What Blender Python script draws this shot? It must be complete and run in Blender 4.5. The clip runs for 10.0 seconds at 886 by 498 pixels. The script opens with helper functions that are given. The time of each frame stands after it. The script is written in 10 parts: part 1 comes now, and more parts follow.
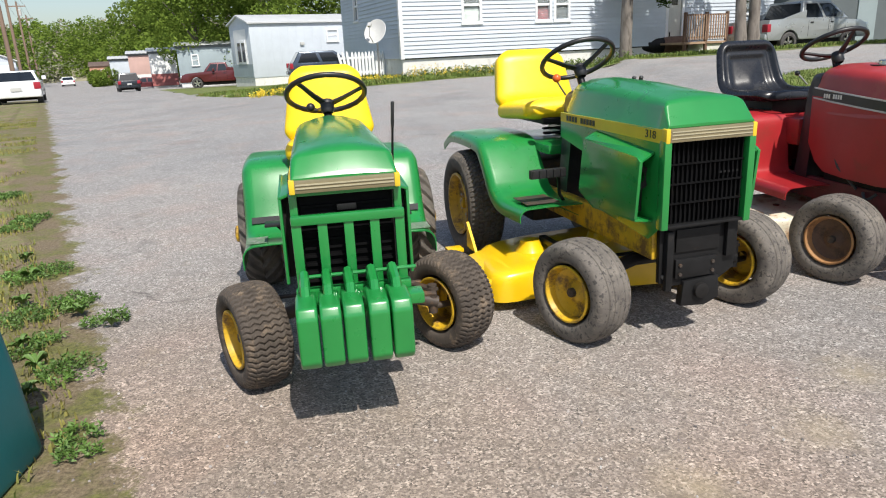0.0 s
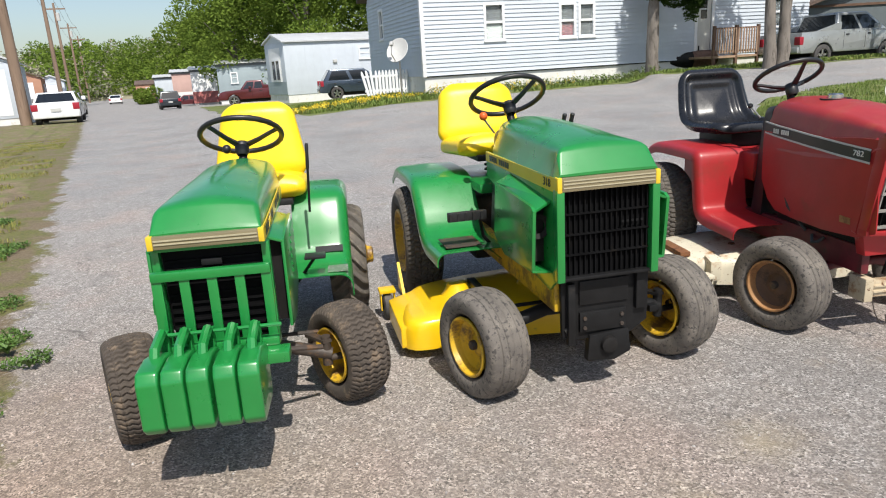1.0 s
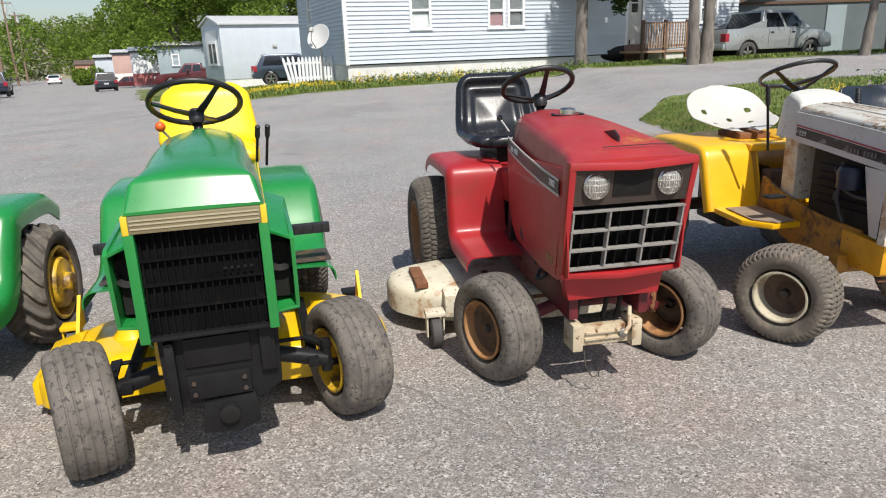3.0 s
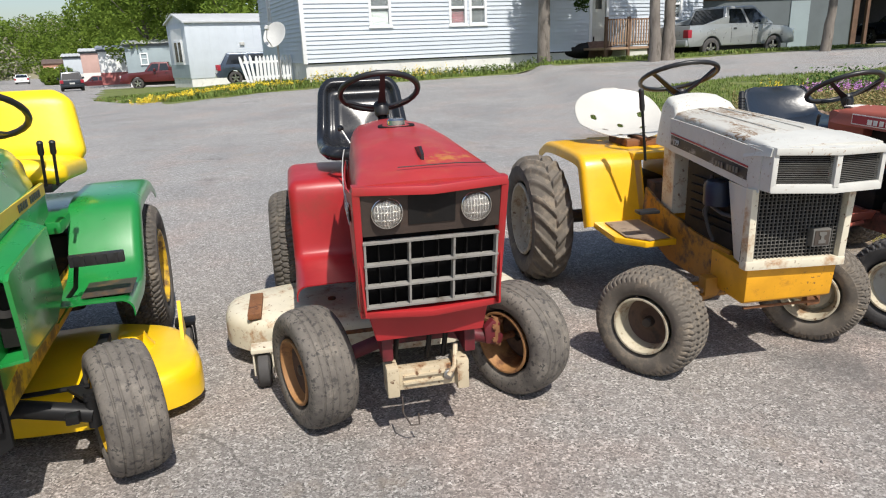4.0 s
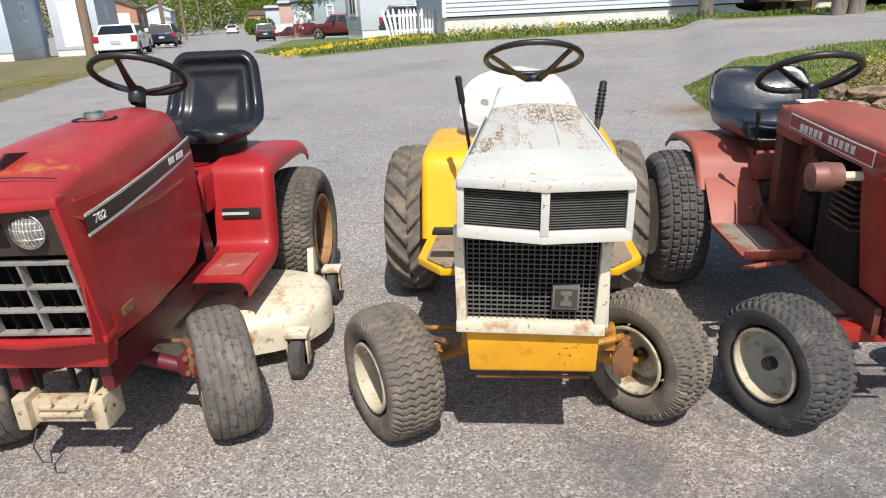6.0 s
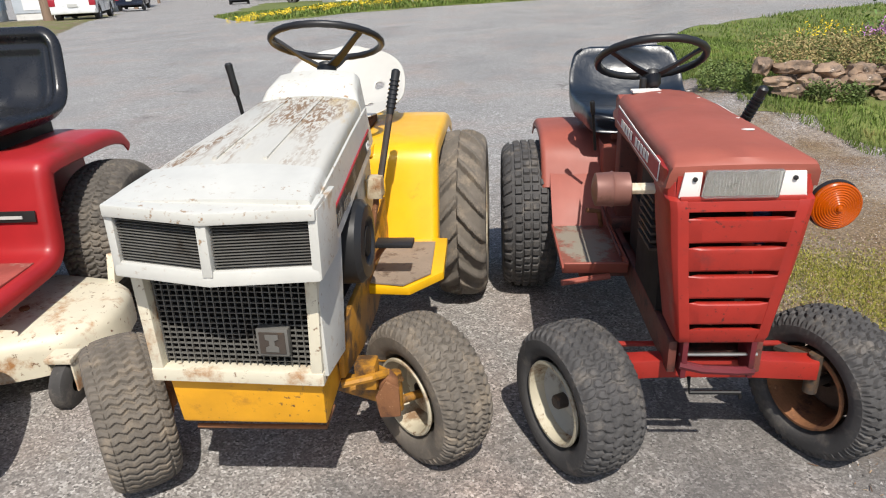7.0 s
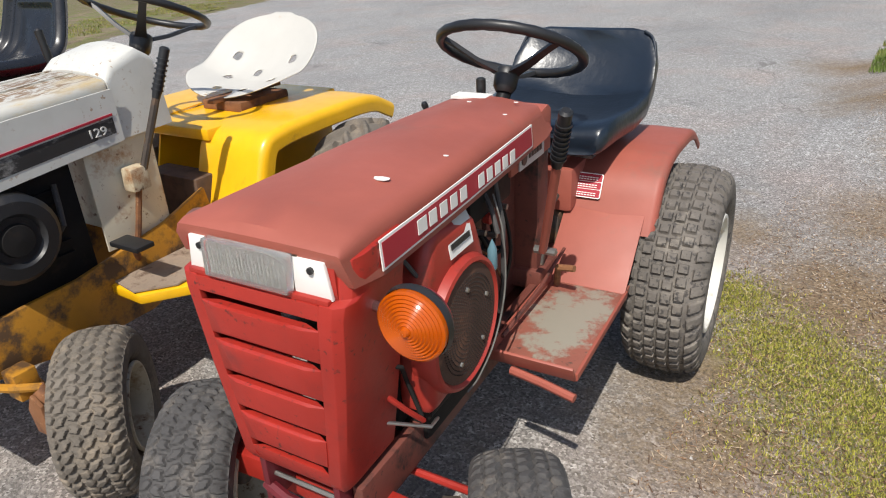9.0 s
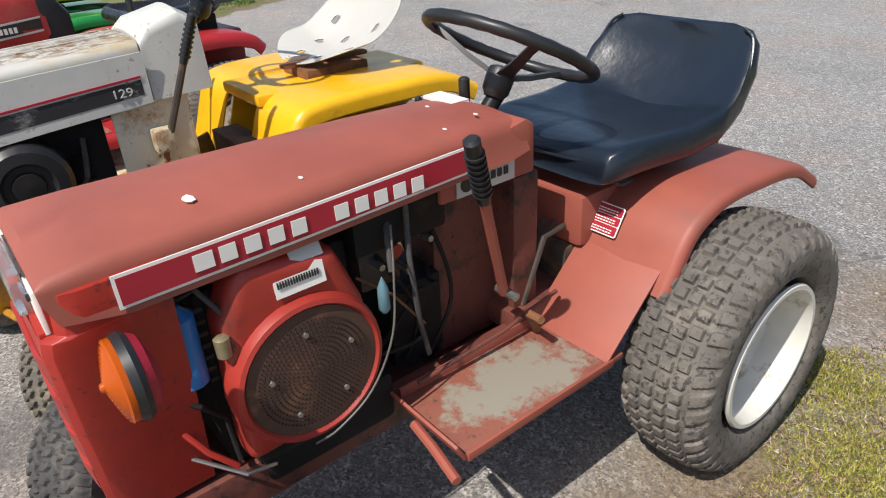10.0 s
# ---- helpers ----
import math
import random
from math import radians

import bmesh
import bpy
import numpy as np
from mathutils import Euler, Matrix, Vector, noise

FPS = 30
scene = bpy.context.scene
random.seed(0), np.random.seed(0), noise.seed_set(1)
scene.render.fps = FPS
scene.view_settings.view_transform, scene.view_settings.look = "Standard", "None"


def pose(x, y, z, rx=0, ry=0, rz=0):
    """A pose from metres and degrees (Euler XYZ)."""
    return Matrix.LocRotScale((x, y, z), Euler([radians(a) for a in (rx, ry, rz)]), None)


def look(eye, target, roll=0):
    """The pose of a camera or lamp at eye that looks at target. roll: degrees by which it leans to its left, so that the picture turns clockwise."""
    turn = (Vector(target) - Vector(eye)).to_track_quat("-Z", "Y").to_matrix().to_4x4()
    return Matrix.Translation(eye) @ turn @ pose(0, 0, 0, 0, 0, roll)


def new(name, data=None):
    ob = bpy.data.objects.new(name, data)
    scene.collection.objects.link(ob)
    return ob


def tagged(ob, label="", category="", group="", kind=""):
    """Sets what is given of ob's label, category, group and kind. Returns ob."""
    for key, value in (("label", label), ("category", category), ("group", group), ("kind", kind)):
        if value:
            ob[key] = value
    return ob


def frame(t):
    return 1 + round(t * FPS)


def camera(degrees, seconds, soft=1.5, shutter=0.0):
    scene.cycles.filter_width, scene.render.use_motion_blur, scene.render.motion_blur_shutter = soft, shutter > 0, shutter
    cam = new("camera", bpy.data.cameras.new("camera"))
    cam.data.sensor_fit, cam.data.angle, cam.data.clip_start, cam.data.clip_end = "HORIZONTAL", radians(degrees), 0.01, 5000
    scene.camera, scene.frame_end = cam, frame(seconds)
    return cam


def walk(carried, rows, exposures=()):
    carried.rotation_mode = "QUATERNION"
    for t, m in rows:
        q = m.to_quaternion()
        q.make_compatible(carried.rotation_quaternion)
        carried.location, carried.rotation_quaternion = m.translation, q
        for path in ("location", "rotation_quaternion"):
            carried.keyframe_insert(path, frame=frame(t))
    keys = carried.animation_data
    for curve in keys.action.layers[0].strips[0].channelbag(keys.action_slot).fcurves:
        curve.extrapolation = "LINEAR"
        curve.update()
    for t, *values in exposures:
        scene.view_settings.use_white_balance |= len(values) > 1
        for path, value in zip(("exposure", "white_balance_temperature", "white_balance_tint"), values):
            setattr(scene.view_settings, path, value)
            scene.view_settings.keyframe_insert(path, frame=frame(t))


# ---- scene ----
cam = camera(66.8, 10.0, soft=1.1)
PATH = [
    (0, (0.168, -0.007, 1.265), (0.046, 1.906, 0.694), -2.7),
    (0.5, (0.402, 0.111, 1.319), (0.28, 2.016, 0.724), -3.0),
    (1, (0.752, 0.18, 1.352), (0.516, 2.095, 0.824), -3.4),
    (1.5, (1.064, 0.228, 1.372), (0.776, 2.133, 0.833), -3.0),
    (2, (1.298, 0.484, 1.352), (1.092, 2.383, 0.761), -1.0),
    (2.5, (1.546, 0.65, 1.356), (1.399, 2.55, 0.75), -0.8),
    (3, (1.94, 0.795, 1.365), (1.822, 2.709, 0.797), -2.0),
    (3.2, (2.073, 0.872, 1.366), (1.945, 2.786, 0.801), -2.5),
    (4.3, (2.808, 1.274, 1.365), (2.755, 3.183, 0.769), -2.2),
    (4.5, (2.986, 1.341, 1.398), (2.862, 3.236, 0.77), -3.5),
    (5, (3.343, 1.537, 1.383), (3.146, 3.418, 0.734), -4.4),
    (5.2, (3.491, 1.651, 1.384), (3.236, 3.525, 0.734), -3.3),
    (6.3, (4.296, 2.067, 1.394), (3.681, 3.837, 0.695), -3.0),
    (6.5, (4.388, 2.182, 1.375), (3.815, 3.958, 0.657), -2.7),
    (6.8, (4.611, 2.39, 1.381), (4.0, 4.147, 0.646), -2.8),
    (7, (4.701, 2.484, 1.4), (4.173, 4.249, 0.622), -2.5),
    (7.5, (5.098, 2.717, 1.37), (4.502, 4.453, 0.575), -3.0),
    (8, (5.391, 2.966, 1.364), (4.65, 4.602, 0.484), -3.1),
    (8.5, (5.584, 3.309, 1.368), (4.763, 4.853, 0.396), 0.3),
    (9, (5.808, 3.634, 1.355), (4.589, 4.966, 0.496), -3.1),
    (9.5, (5.974, 3.954, 1.357), (4.477, 4.963, 0.496), -3.7),
    (10, (6.011, 4.328, 1.367), (4.414, 5.077, 0.423), -3.2),
]
walk(cam, [(t, look(eye, target, roll)) for t, eye, target, roll in PATH],
     [(0, 0.2), (2.5, 0.1), (5, 0.12), (6.5, 0.18), (7.5, -0.04), (8, -0.1), (8.5, 0.0), (9, 0.09), (10, 0.1)])

# ---------- daylight ----------
SUN_WAY = Vector((0.32, -0.63, 1.0)).normalized()
world = bpy.data.worlds.new("sky")
scene.world = world
world.use_nodes = True
wn = world.node_tree.nodes
sky = wn.new("ShaderNodeTexSky")
sky.sky_type, sky.sun_disc = "NISHITA", False
sky.sun_elevation = math.asin(SUN_WAY.z)
sky.sun_rotation = math.atan2(SUN_WAY.x, SUN_WAY.y)
sky.air_density, sky.dust_density = 1.0, 1.5
wn["Background"].inputs["Strength"].default_value = 0.122
world.node_tree.links.new(sky.outputs["Color"], wn["Background"].inputs["Color"])
sun = new("sun", bpy.data.lights.new("sun", "SUN"))
sun.data.energy, sun.data.angle, sun.data.color = 4.9, radians(0.6), (1.0, 0.955, 0.88)
sun.matrix_world = look(SUN_WAY * 60, (0, 0, 0))
scene.view_settings.exposure = 0.0


# ---------- materials ----------
def surf(name, base, rough=0.5, metal=0.0, var=0.12, vscale=9.0, stain=None, amount=0.4, sscale=4.0,
         bump=0.0, bscale=120.0, coat=0.0, fleck=None, famount=0.3, fscale=90.0, rvar=0.1, stretch=(1, 1, 1), random_tint=0.0, spec=0.5, gather=0.0, spots_at=(), spot=None):
    """A worn real surface: base colour, broad variation, stains with their own shape, flecks, fine relief."""
    m = bpy.data.materials.new(name)
    m.use_nodes = True
    nt, b = m.node_tree, m.node_tree.nodes["Principled BSDF"]
    N, L = nt.nodes.new, nt.links.new
    tc, mp = N("ShaderNodeTexCoord"), N("ShaderNodeMapping")
    mp.inputs["Scale"].default_value = stretch
    L(tc.outputs["Object"], mp.inputs["Vector"])

    def noisy(scale, detail=5.0, rough_=0.6):
        n = N("ShaderNodeTexNoise")
        n.inputs["Scale"].default_value, n.inputs["Detail"].default_value, n.inputs["Roughness"].default_value = scale, detail, rough_
        L(mp.outputs["Vector"], n.inputs["Vector"])
        return n.outputs["Fac"]

    def band(fac, a, c):
        r = N("ShaderNodeMapRange")
        r.inputs["From Min"].default_value, r.inputs["From Max"].default_value = a, c
        L(fac, r.inputs["Value"])
        return r.outputs["Result"]

    def mix(fac, a, c):
        x = N("ShaderNodeMix")
        x.data_type = "RGBA"
        if isinstance(fac, float):
            x.inputs[0].default_value = fac
        else:
            L(fac, x.inputs[0])
        for k, v in ((6, a), (7, c)):
            if isinstance(v, tuple):
                x.inputs[k].default_value = (*v, 1)
            else:
                L(v, x.inputs[k])
        return x.outputs[2]

    lo, hi = tuple(c * (1 - var) for c in base), tuple(min(1, c * (1 + var)) for c in base)
    col = mix(band(noisy(vscale), 0.3, 0.7), lo, hi)
    if stain:
        edge = 0.72 - 0.45 * amount
        col = mix(band(noisy(sscale, 8.0, 0.7), edge, edge + 0.14), col, stain)
    if fleck:
        edge = 0.75 - 0.4 * famount
        spots = band(noisy(fscale, 3.0), edge, edge + 0.08)
        if gather:
            x = N("ShaderNodeMath")
            x.operation = "MULTIPLY"
            L(spots, x.inputs[0])
            L(band(noisy(gather, 4.0), 0.46, 0.58), x.inputs[1])
            spots = x.outputs[0]
        col = mix(spots, col, fleck)
    near_ = None
    for x_, y_, z_, r_ in spots_at:
        v = N("ShaderNodeVectorMath")
        v.operation = "DISTANCE"
        L(tc.outputs["Object"], v.inputs[0])
        v.inputs[1].default_value = (x_, y_, z_)
        d = N("ShaderNodeMath")
        d.operation = "SUBTRACT"
        L(v.outputs["Value"], d.inputs[0])
        d.inputs[1].default_value = r_
        if near_:
            e = N("ShaderNodeMath")
            e.operation = "MINIMUM"
            L(near_, e.inputs[0])
            L(d.outputs[0], e.inputs[1])
            d = e
        near_ = d.outputs[0]
    if near_:
        rag = N("ShaderNodeMath")
        rag.operation = "MULTIPLY_ADD"
        L(noisy(22, 8.0, 0.75), rag.inputs[0])
        rag.inputs[1].default_value = 0.28
        L(near_, rag.inputs[2])
        col = mix(band(rag.outputs[0], 0.155, 0.115), col, spot)
    if random_tint:
        info, h = N("ShaderNodeObjectInfo"), N("ShaderNodeHueSaturation")
        L(band(info.outputs["Random"], -0.5 / random_tint + 0.5, 0.5 / random_tint + 0.5), h.inputs["Value"])
        r = N("ShaderNodeMapRange")
        r.inputs["To Min"].default_value, r.inputs["To Max"].default_value = 1 - random_tint, 1 + random_tint
        L(info.outputs["Random"], r.inputs["Value"])
        L(r.outputs["Result"], h.inputs["Value"])
        L(col, h.inputs["Color"])
        col = h.outputs["Color"]
    L(col, b.inputs["Base Color"])
    rr = N("ShaderNodeMapRange")
    rr.inputs["To Min"].default_value, rr.inputs["To Max"].default_value = max(0.02, rough - rvar), min(1, rough + rvar)
    L(noisy(vscale * 2.3), rr.inputs["Value"])
    L(rr.outputs["Result"], b.inputs["Roughness"])
    b.inputs["Metallic"].default_value = metal
    b.inputs["Specular IOR Level"].default_value = spec
    b.inputs["Coat Weight"].default_value = coat
    b.inputs["Coat Roughness"].default_value = 0.12
    if bump:
        bp = N("ShaderNodeBump")
        bp.inputs["Strength"].default_value = min(1.0, bump)
        bp.inputs["Distance"].default_value = 0.006
        L(noisy(bscale, 4.0), bp.inputs["Height"])
        L(bp.outputs["Normal"], b.inputs["Normal"])
    return m


def glassy(name, tint=(0.8, 0.85, 0.85), rough=0.03, clear=1.0):
    m = bpy.data.materials.new(name)
    m.use_nodes = True
    b = m.node_tree.nodes["Principled BSDF"]
    b.inputs["Base Color"].default_value = (*tint, 1)
    b.inputs["Roughness"].default_value = rough
    b.inputs["Transmission Weight"].default_value = clear
    b.inputs["IOR"].default_value = 1.45
    return m


M = {
    "green": surf("green_paint", (0.013, 0.208, 0.042), 0.29, coat=0.5, var=0.1, vscale=5, stain=(0.02, 0.13, 0.04), amount=0.2, rvar=0.06),
    "deere_yellow": surf("yellow_paint", (0.83, 0.52, 0.008), 0.32, coat=0.3, var=0.06, stain=(0.42, 0.25, 0.03), amount=0.18, sscale=14),
    "rim_yellow": surf("rim_yellow_paint", (0.62, 0.38, 0.02), 0.45, var=0.15, stain=(0.16, 0.09, 0.03), amount=0.55, sscale=11),
    "yellow_vinyl": surf("yellow_vinyl", (0.88, 0.6, 0.012), 0.36, var=0.05, bump=0.15, bscale=260, stain=(0.6, 0.38, 0.03), amount=0.12),
    "red": surf("red_paint", (0.35, 0.018, 0.021), 0.4, coat=0.05, var=0.14, vscale=4, stain=(0.24, 0.03, 0.022), amount=0.35, sscale=3.2, rvar=0.1),
    "red_hood": surf("sun_bleached_red_paint", (0.35, 0.027, 0.025), 0.4, coat=0.1, var=0.16, vscale=3.5, stain=(0.36, 0.06, 0.035), amount=0.42, sscale=4.5, rvar=0.1, spots_at=((0.06, 0.07, 1.04, 0.02), (0.11, 0.09, 1.035, 0.035), (0.16, 0.1, 1.03, 0.02), (0.05, 0.24, 1.06, 0.01)), spot=(0.42, 0.15, 0.03)),
    "dull_red": surf("faded_red_paint", (0.31, 0.082, 0.056), 0.55, var=0.12, vscale=5, stain=(0.24, 0.09, 0.065), amount=0.3, sscale=6, bump=0.04, rvar=0.1),
    "bright_red": surf("repainted_red", (0.33, 0.022, 0.014), 0.45, var=0.16, vscale=6, stain=(0.19, 0.022, 0.018), amount=0.36, sscale=8, bump=0.05, fleck=(0.09, 0.018, 0.014), famount=0.36, fscale=70, gather=7.0),
    "engine_red": surf("engine_red_enamel", (0.33, 0.032, 0.022), 0.45, var=0.14, stain=(0.15, 0.03, 0.02), amount=0.34, sscale=8),
    "cream": surf("cream_paint_rusted", (0.64, 0.59, 0.46), 0.5, var=0.06, stain=(0.36, 0.17, 0.06), amount=0.46, sscale=7, fleck=(0.17, 0.085, 0.04), famount=0.3, fscale=45),
    "white_hood": surf("white_enamel_rust_streaked", (0.53, 0.515, 0.465), 0.42, var=0.05, stain=(0.5, 0.38, 0.2), amount=0.4, sscale=6, fleck=(0.22, 0.13, 0.06), famount=0.72, fscale=80, gather=4.5, stretch=(1.7, 0.4, 1)),
    "white_side": surf("white_enamel", (0.55, 0.545, 0.505), 0.4, var=0.07, stain=(0.36, 0.23, 0.12), amount=0.24, sscale=9, fleck=(0.3, 0.2, 0.12), famount=0.36, fscale=70, gather=5.0),
    "cub_yellow": surf("golden_yellow_paint", (0.8, 0.43, 0.008), 0.34, coat=0.25, var=0.08, stain=(0.42, 0.18, 0.02), amount=0.22, sscale=7),
    "cub_pan": surf("orange_yellow_chipped_pan", (0.68, 0.32, 0.012), 0.42, var=0.12, stain=(0.36, 0.15, 0.02), amount=0.36, sscale=8, fleck=(0.12, 0.06, 0.03), famount=0.36, fscale=60, gather=6.0),
    "cub_frame": surf("ochre_frame_paint_grimy", (0.44, 0.2, 0.018), 0.5, var=0.14, stain=(0.09, 0.05, 0.025), amount=0.56, sscale=9),
    "rubber": surf("dusty_rubber", (0.095, 0.084, 0.072), 0.85, var=0.25, vscale=12, stain=(0.17, 0.145, 0.115), amount=0.45, sscale=9, bump=0.2, bscale=160),
    "rubber_brown": surf("rubber_with_brown_earth", (0.07, 0.056, 0.045), 0.9, var=0.3, vscale=10, stain=(0.18, 0.135, 0.095), amount=0.42, sscale=16, bump=0.3, bscale=120),
    "rubber_grey": surf("worn_grey_rubber", (0.13, 0.115, 0.1), 0.85, var=0.25, vscale=9, stain=(0.21, 0.185, 0.155), amount=0.45, sscale=12, bump=0.5, bscale=90, fleck=(0.06, 0.054, 0.05), famount=0.5, fscale=55),
    "rubber_dark": surf("dark_rubber", (0.058, 0.055, 0.054), 0.8, var=0.22, vscale=12, stain=(0.13, 0.115, 0.1), amount=0.42, sscale=10, bump=0.2, bscale=160),
    "rubber_mud": surf("rubber_with_dry_mud", (0.13, 0.112, 0.092), 0.9, var=0.25, vscale=10, stain=(0.22, 0.18, 0.135), amount=0.48, sscale=14, bump=0.3, bscale=120),
    "black": surf("black_plastic", (0.016, 0.016, 0.017), 0.42, var=0.2, stain=(0.05, 0.045, 0.04), amount=0.25, sscale=12),
    "black_metal": surf("black_painted_steel", (0.012, 0.012, 0.0125), 0.45, var=0.3, stain=(0.035, 0.028, 0.022), amount=0.25, sscale=14, spec=0.2),
    "grille_black": surf("grille_black", (0.007, 0.007, 0.0075), 0.65, var=0.3, stain=(0.014, 0.012, 0.01), amount=0.3, sscale=14, spec=0.03),
    "lattice": surf("grey_lattice", (0.12, 0.115, 0.104), 0.5, var=0.2, stain=(0.06, 0.05, 0.04), amount=0.4, sscale=20),
    "mesh_brown": surf("brown_mesh", (0.05, 0.034, 0.026), 0.7, var=0.3, stain=(0.075, 0.042, 0.03), amount=0.35, sscale=20, bump=0.3, bscale=500),
    # near-black for grimy iron and for painted shade inside bays and openings
    "dark": surf("grimy_iron_and_shade_black", (0.012, 0.011, 0.0105), 0.7, var=0.3, stain=(0.028, 0.02, 0.014), amount=0.35, sscale=12, spec=0.25),
    "grease": surf("greasy_cast_iron", (0.05, 0.038, 0.03), 0.6, var=0.3, stain=(0.14, 0.075, 0.035), amount=0.45, sscale=12, bump=0.2),
    "rust": surf("rusty_steel", (0.2, 0.085, 0.035), 0.85, var=0.25, stain=(0.08, 0.035, 0.02), amount=0.45, sscale=12, bump=0.25, fleck=(0.3, 0.16, 0.08), famount=0.25),
    "rust_rim": surf("rust_stained_orange_rim", (0.34, 0.17, 0.065), 0.7, var=0.2, stain=(0.16, 0.07, 0.03), amount=0.5, sscale=10, bump=0.1),
    "rust_dark": surf("brown_stained_wheel_disc", (0.12, 0.07, 0.045), 0.75, var=0.25, stain=(0.06, 0.04, 0.03), amount=0.5, sscale=10, bump=0.1),
    "white_rim": surf("white_wheel_paint", (0.66, 0.64, 0.58), 0.5, var=0.08, stain=(0.3, 0.22, 0.14), amount=0.35, sscale=10),
    "grey_rim": surf("grey_white_wheel_disc_dirty", (0.4, 0.39, 0.35), 0.6, var=0.12, stain=(0.14, 0.1, 0.07), amount=0.4, sscale=12),
    "chrome": surf("dull_chrome", (0.62, 0.62, 0.6), 0.25, metal=1.0, var=0.1, stain=(0.3, 0.24, 0.18), amount=0.25, sscale=14),
    "bare": surf("bare_steel", (0.4, 0.39, 0.37), 0.4, metal=0.9, var=0.15, stain=(0.2, 0.12, 0.07), amount=0.3, sscale=14),
    "trim": surf("grey_white_plastic_trim", (0.5, 0.49, 0.47), 0.42, var=0.08, stain=(0.25, 0.22, 0.18), amount=0.25, sscale=15),
    "bar_grey": surf("weathered_grey_grille_bar", (0.27, 0.26, 0.24), 0.45, var=0.12, stain=(0.12, 0.1, 0.08), amount=0.4, sscale=15),
    "cream_rim": surf("cream_wheel_paint_rusting", (0.47, 0.42, 0.31), 0.6, var=0.12, stain=(0.23, 0.14, 0.075), amount=0.48, sscale=11, fleck=(0.12, 0.06, 0.03), famount=0.3, fscale=45),
    "gold_trim": surf("brushed_olive_badge", (0.26, 0.22, 0.13), 0.35, metal=0.35, var=0.1, stretch=(1, 1, 8)),
    "badge_white": surf("badge_cream_stripe", (0.4, 0.36, 0.24), 0.4, var=0.05),
    "stripe_yellow": surf("yellow_decal", (0.72, 0.5, 0.03), 0.4, var=0.06, stain=(0.5, 0.34, 0.05), amount=0.2),
    "stripe_worn": surf("worn_black_decal", (0.025, 0.024, 0.024), 0.5, var=0.2, stain=(0.33, 0.32, 0.3), amount=0.4, sscale=16, stretch=(1, 0.5, 1)),
    "stripe_black": surf("black_decal", (0.02, 0.02, 0.02), 0.4, var=0.15),
    "decal_red": surf("red_decal", (0.34, 0.014, 0.03), 0.45, var=0.06),
    "decal_white": surf("white_decal", (0.76, 0.74, 0.7), 0.45, var=0.05, stain=(0.5, 0.44, 0.38), amount=0.15, sscale=20),
    "decal_grey": surf("grey_label", (0.5, 0.5, 0.48), 0.5, var=0.06),
    "vinyl_black": surf("black_vinyl", (0.014, 0.015, 0.018), 0.28, var=0.15, bump=0.06, bscale=240, rvar=0.08),
    "vinyl_navy": surf("navy_black_vinyl", (0.01, 0.016, 0.026), 0.33, var=0.15, bump=0.7, bscale=9, rvar=0.06, coat=0.25),
    "seat_white": surf("white_painted_pan", (0.5, 0.485, 0.445), 0.36, var=0.04, stain=(0.45, 0.3, 0.18), amount=0.1, sscale=15),
    "orange": surf("orange_plastic_knob", (0.7, 0.12, 0.02), 0.3, var=0.05),
    "muffler": surf("brown_coated_muffler", (0.2, 0.09, 0.07), 0.5, metal=0.2, var=0.15, stain=(0.12, 0.05, 0.03), amount=0.35, sscale=12),
    "screen": surf("rusty_perforated_screen", (0.085, 0.042, 0.028), 0.75, var=0.25, stain=(0.2, 0.09, 0.05), amount=0.35, sscale=14, bump=0.3, bscale=500),
    "air_can": surf("grimy_blue_black_can", (0.012, 0.018, 0.035), 0.45, var=0.2, stain=(0.03, 0.025, 0.02), amount=0.4),
    "blue_can": surf("blue_ignition_coil", (0.02, 0.14, 0.4), 0.4, var=0.15, stain=(0.03, 0.03, 0.04), amount=0.3),
    "tread_plate": surf("worn_grip_mat", (0.26, 0.2, 0.15), 0.75, var=0.2, stain=(0.1, 0.06, 0.04), amount=0.4, sscale=18, bump=0.4, bscale=180),
    "grip_bare": surf("bare_worn_footrest", (0.25, 0.085, 0.058), 0.55, var=0.18, stain=(0.13, 0.07, 0.045), amount=0.42, sscale=9, fleck=(0.09, 0.055, 0.04), famount=0.35, fscale=60, spots_at=tuple((k * x, y, 0.44, q) for k in (-1, 1) for x, y, q in ((0.25, 0.66, 0.06), (0.28, 0.72, 0.07), (0.25, 0.78, 0.09), (0.29, 0.86, 0.08), (0.23, 0.88, 0.06), (0.28, 0.95, 0.05))), spot=(0.26, 0.235, 0.185)),
    "reflector": surf("lamp_reflector", (0.92, 0.92, 0.9), 0.38, metal=1.0, var=0.04),
    "dim_reflector": surf("dusty_lamp_reflector", (0.34, 0.32, 0.28), 0.32, metal=1.0, var=0.15, stain=(0.16, 0.14, 0.1), amount=0.4, sscale=25),
    "lens": glassy("clear_ribbed_lens", (0.93, 0.93, 0.9), 0.08, 0.87),
    "amber": glassy("amber_lens", (0.6, 0.105, 0.002), 0.16, 0.35),
    # red darkened to carry the shade under the bonnet, plus real oil stains
    "frame_shade": surf("oil_stained_red_in_shade", (0.15, 0.045, 0.032), 0.55, var=0.2, stain=(0.03, 0.018, 0.015), amount=0.5, sscale=9, fleck=(0.02, 0.014, 0.012), famount=0.3, fscale=50),
    "grip_red": surf("worn_dull_red_grip", (0.33, 0.075, 0.06), 0.6, var=0.2, stain=(0.45, 0.3, 0.24), amount=0.35, sscale=16),
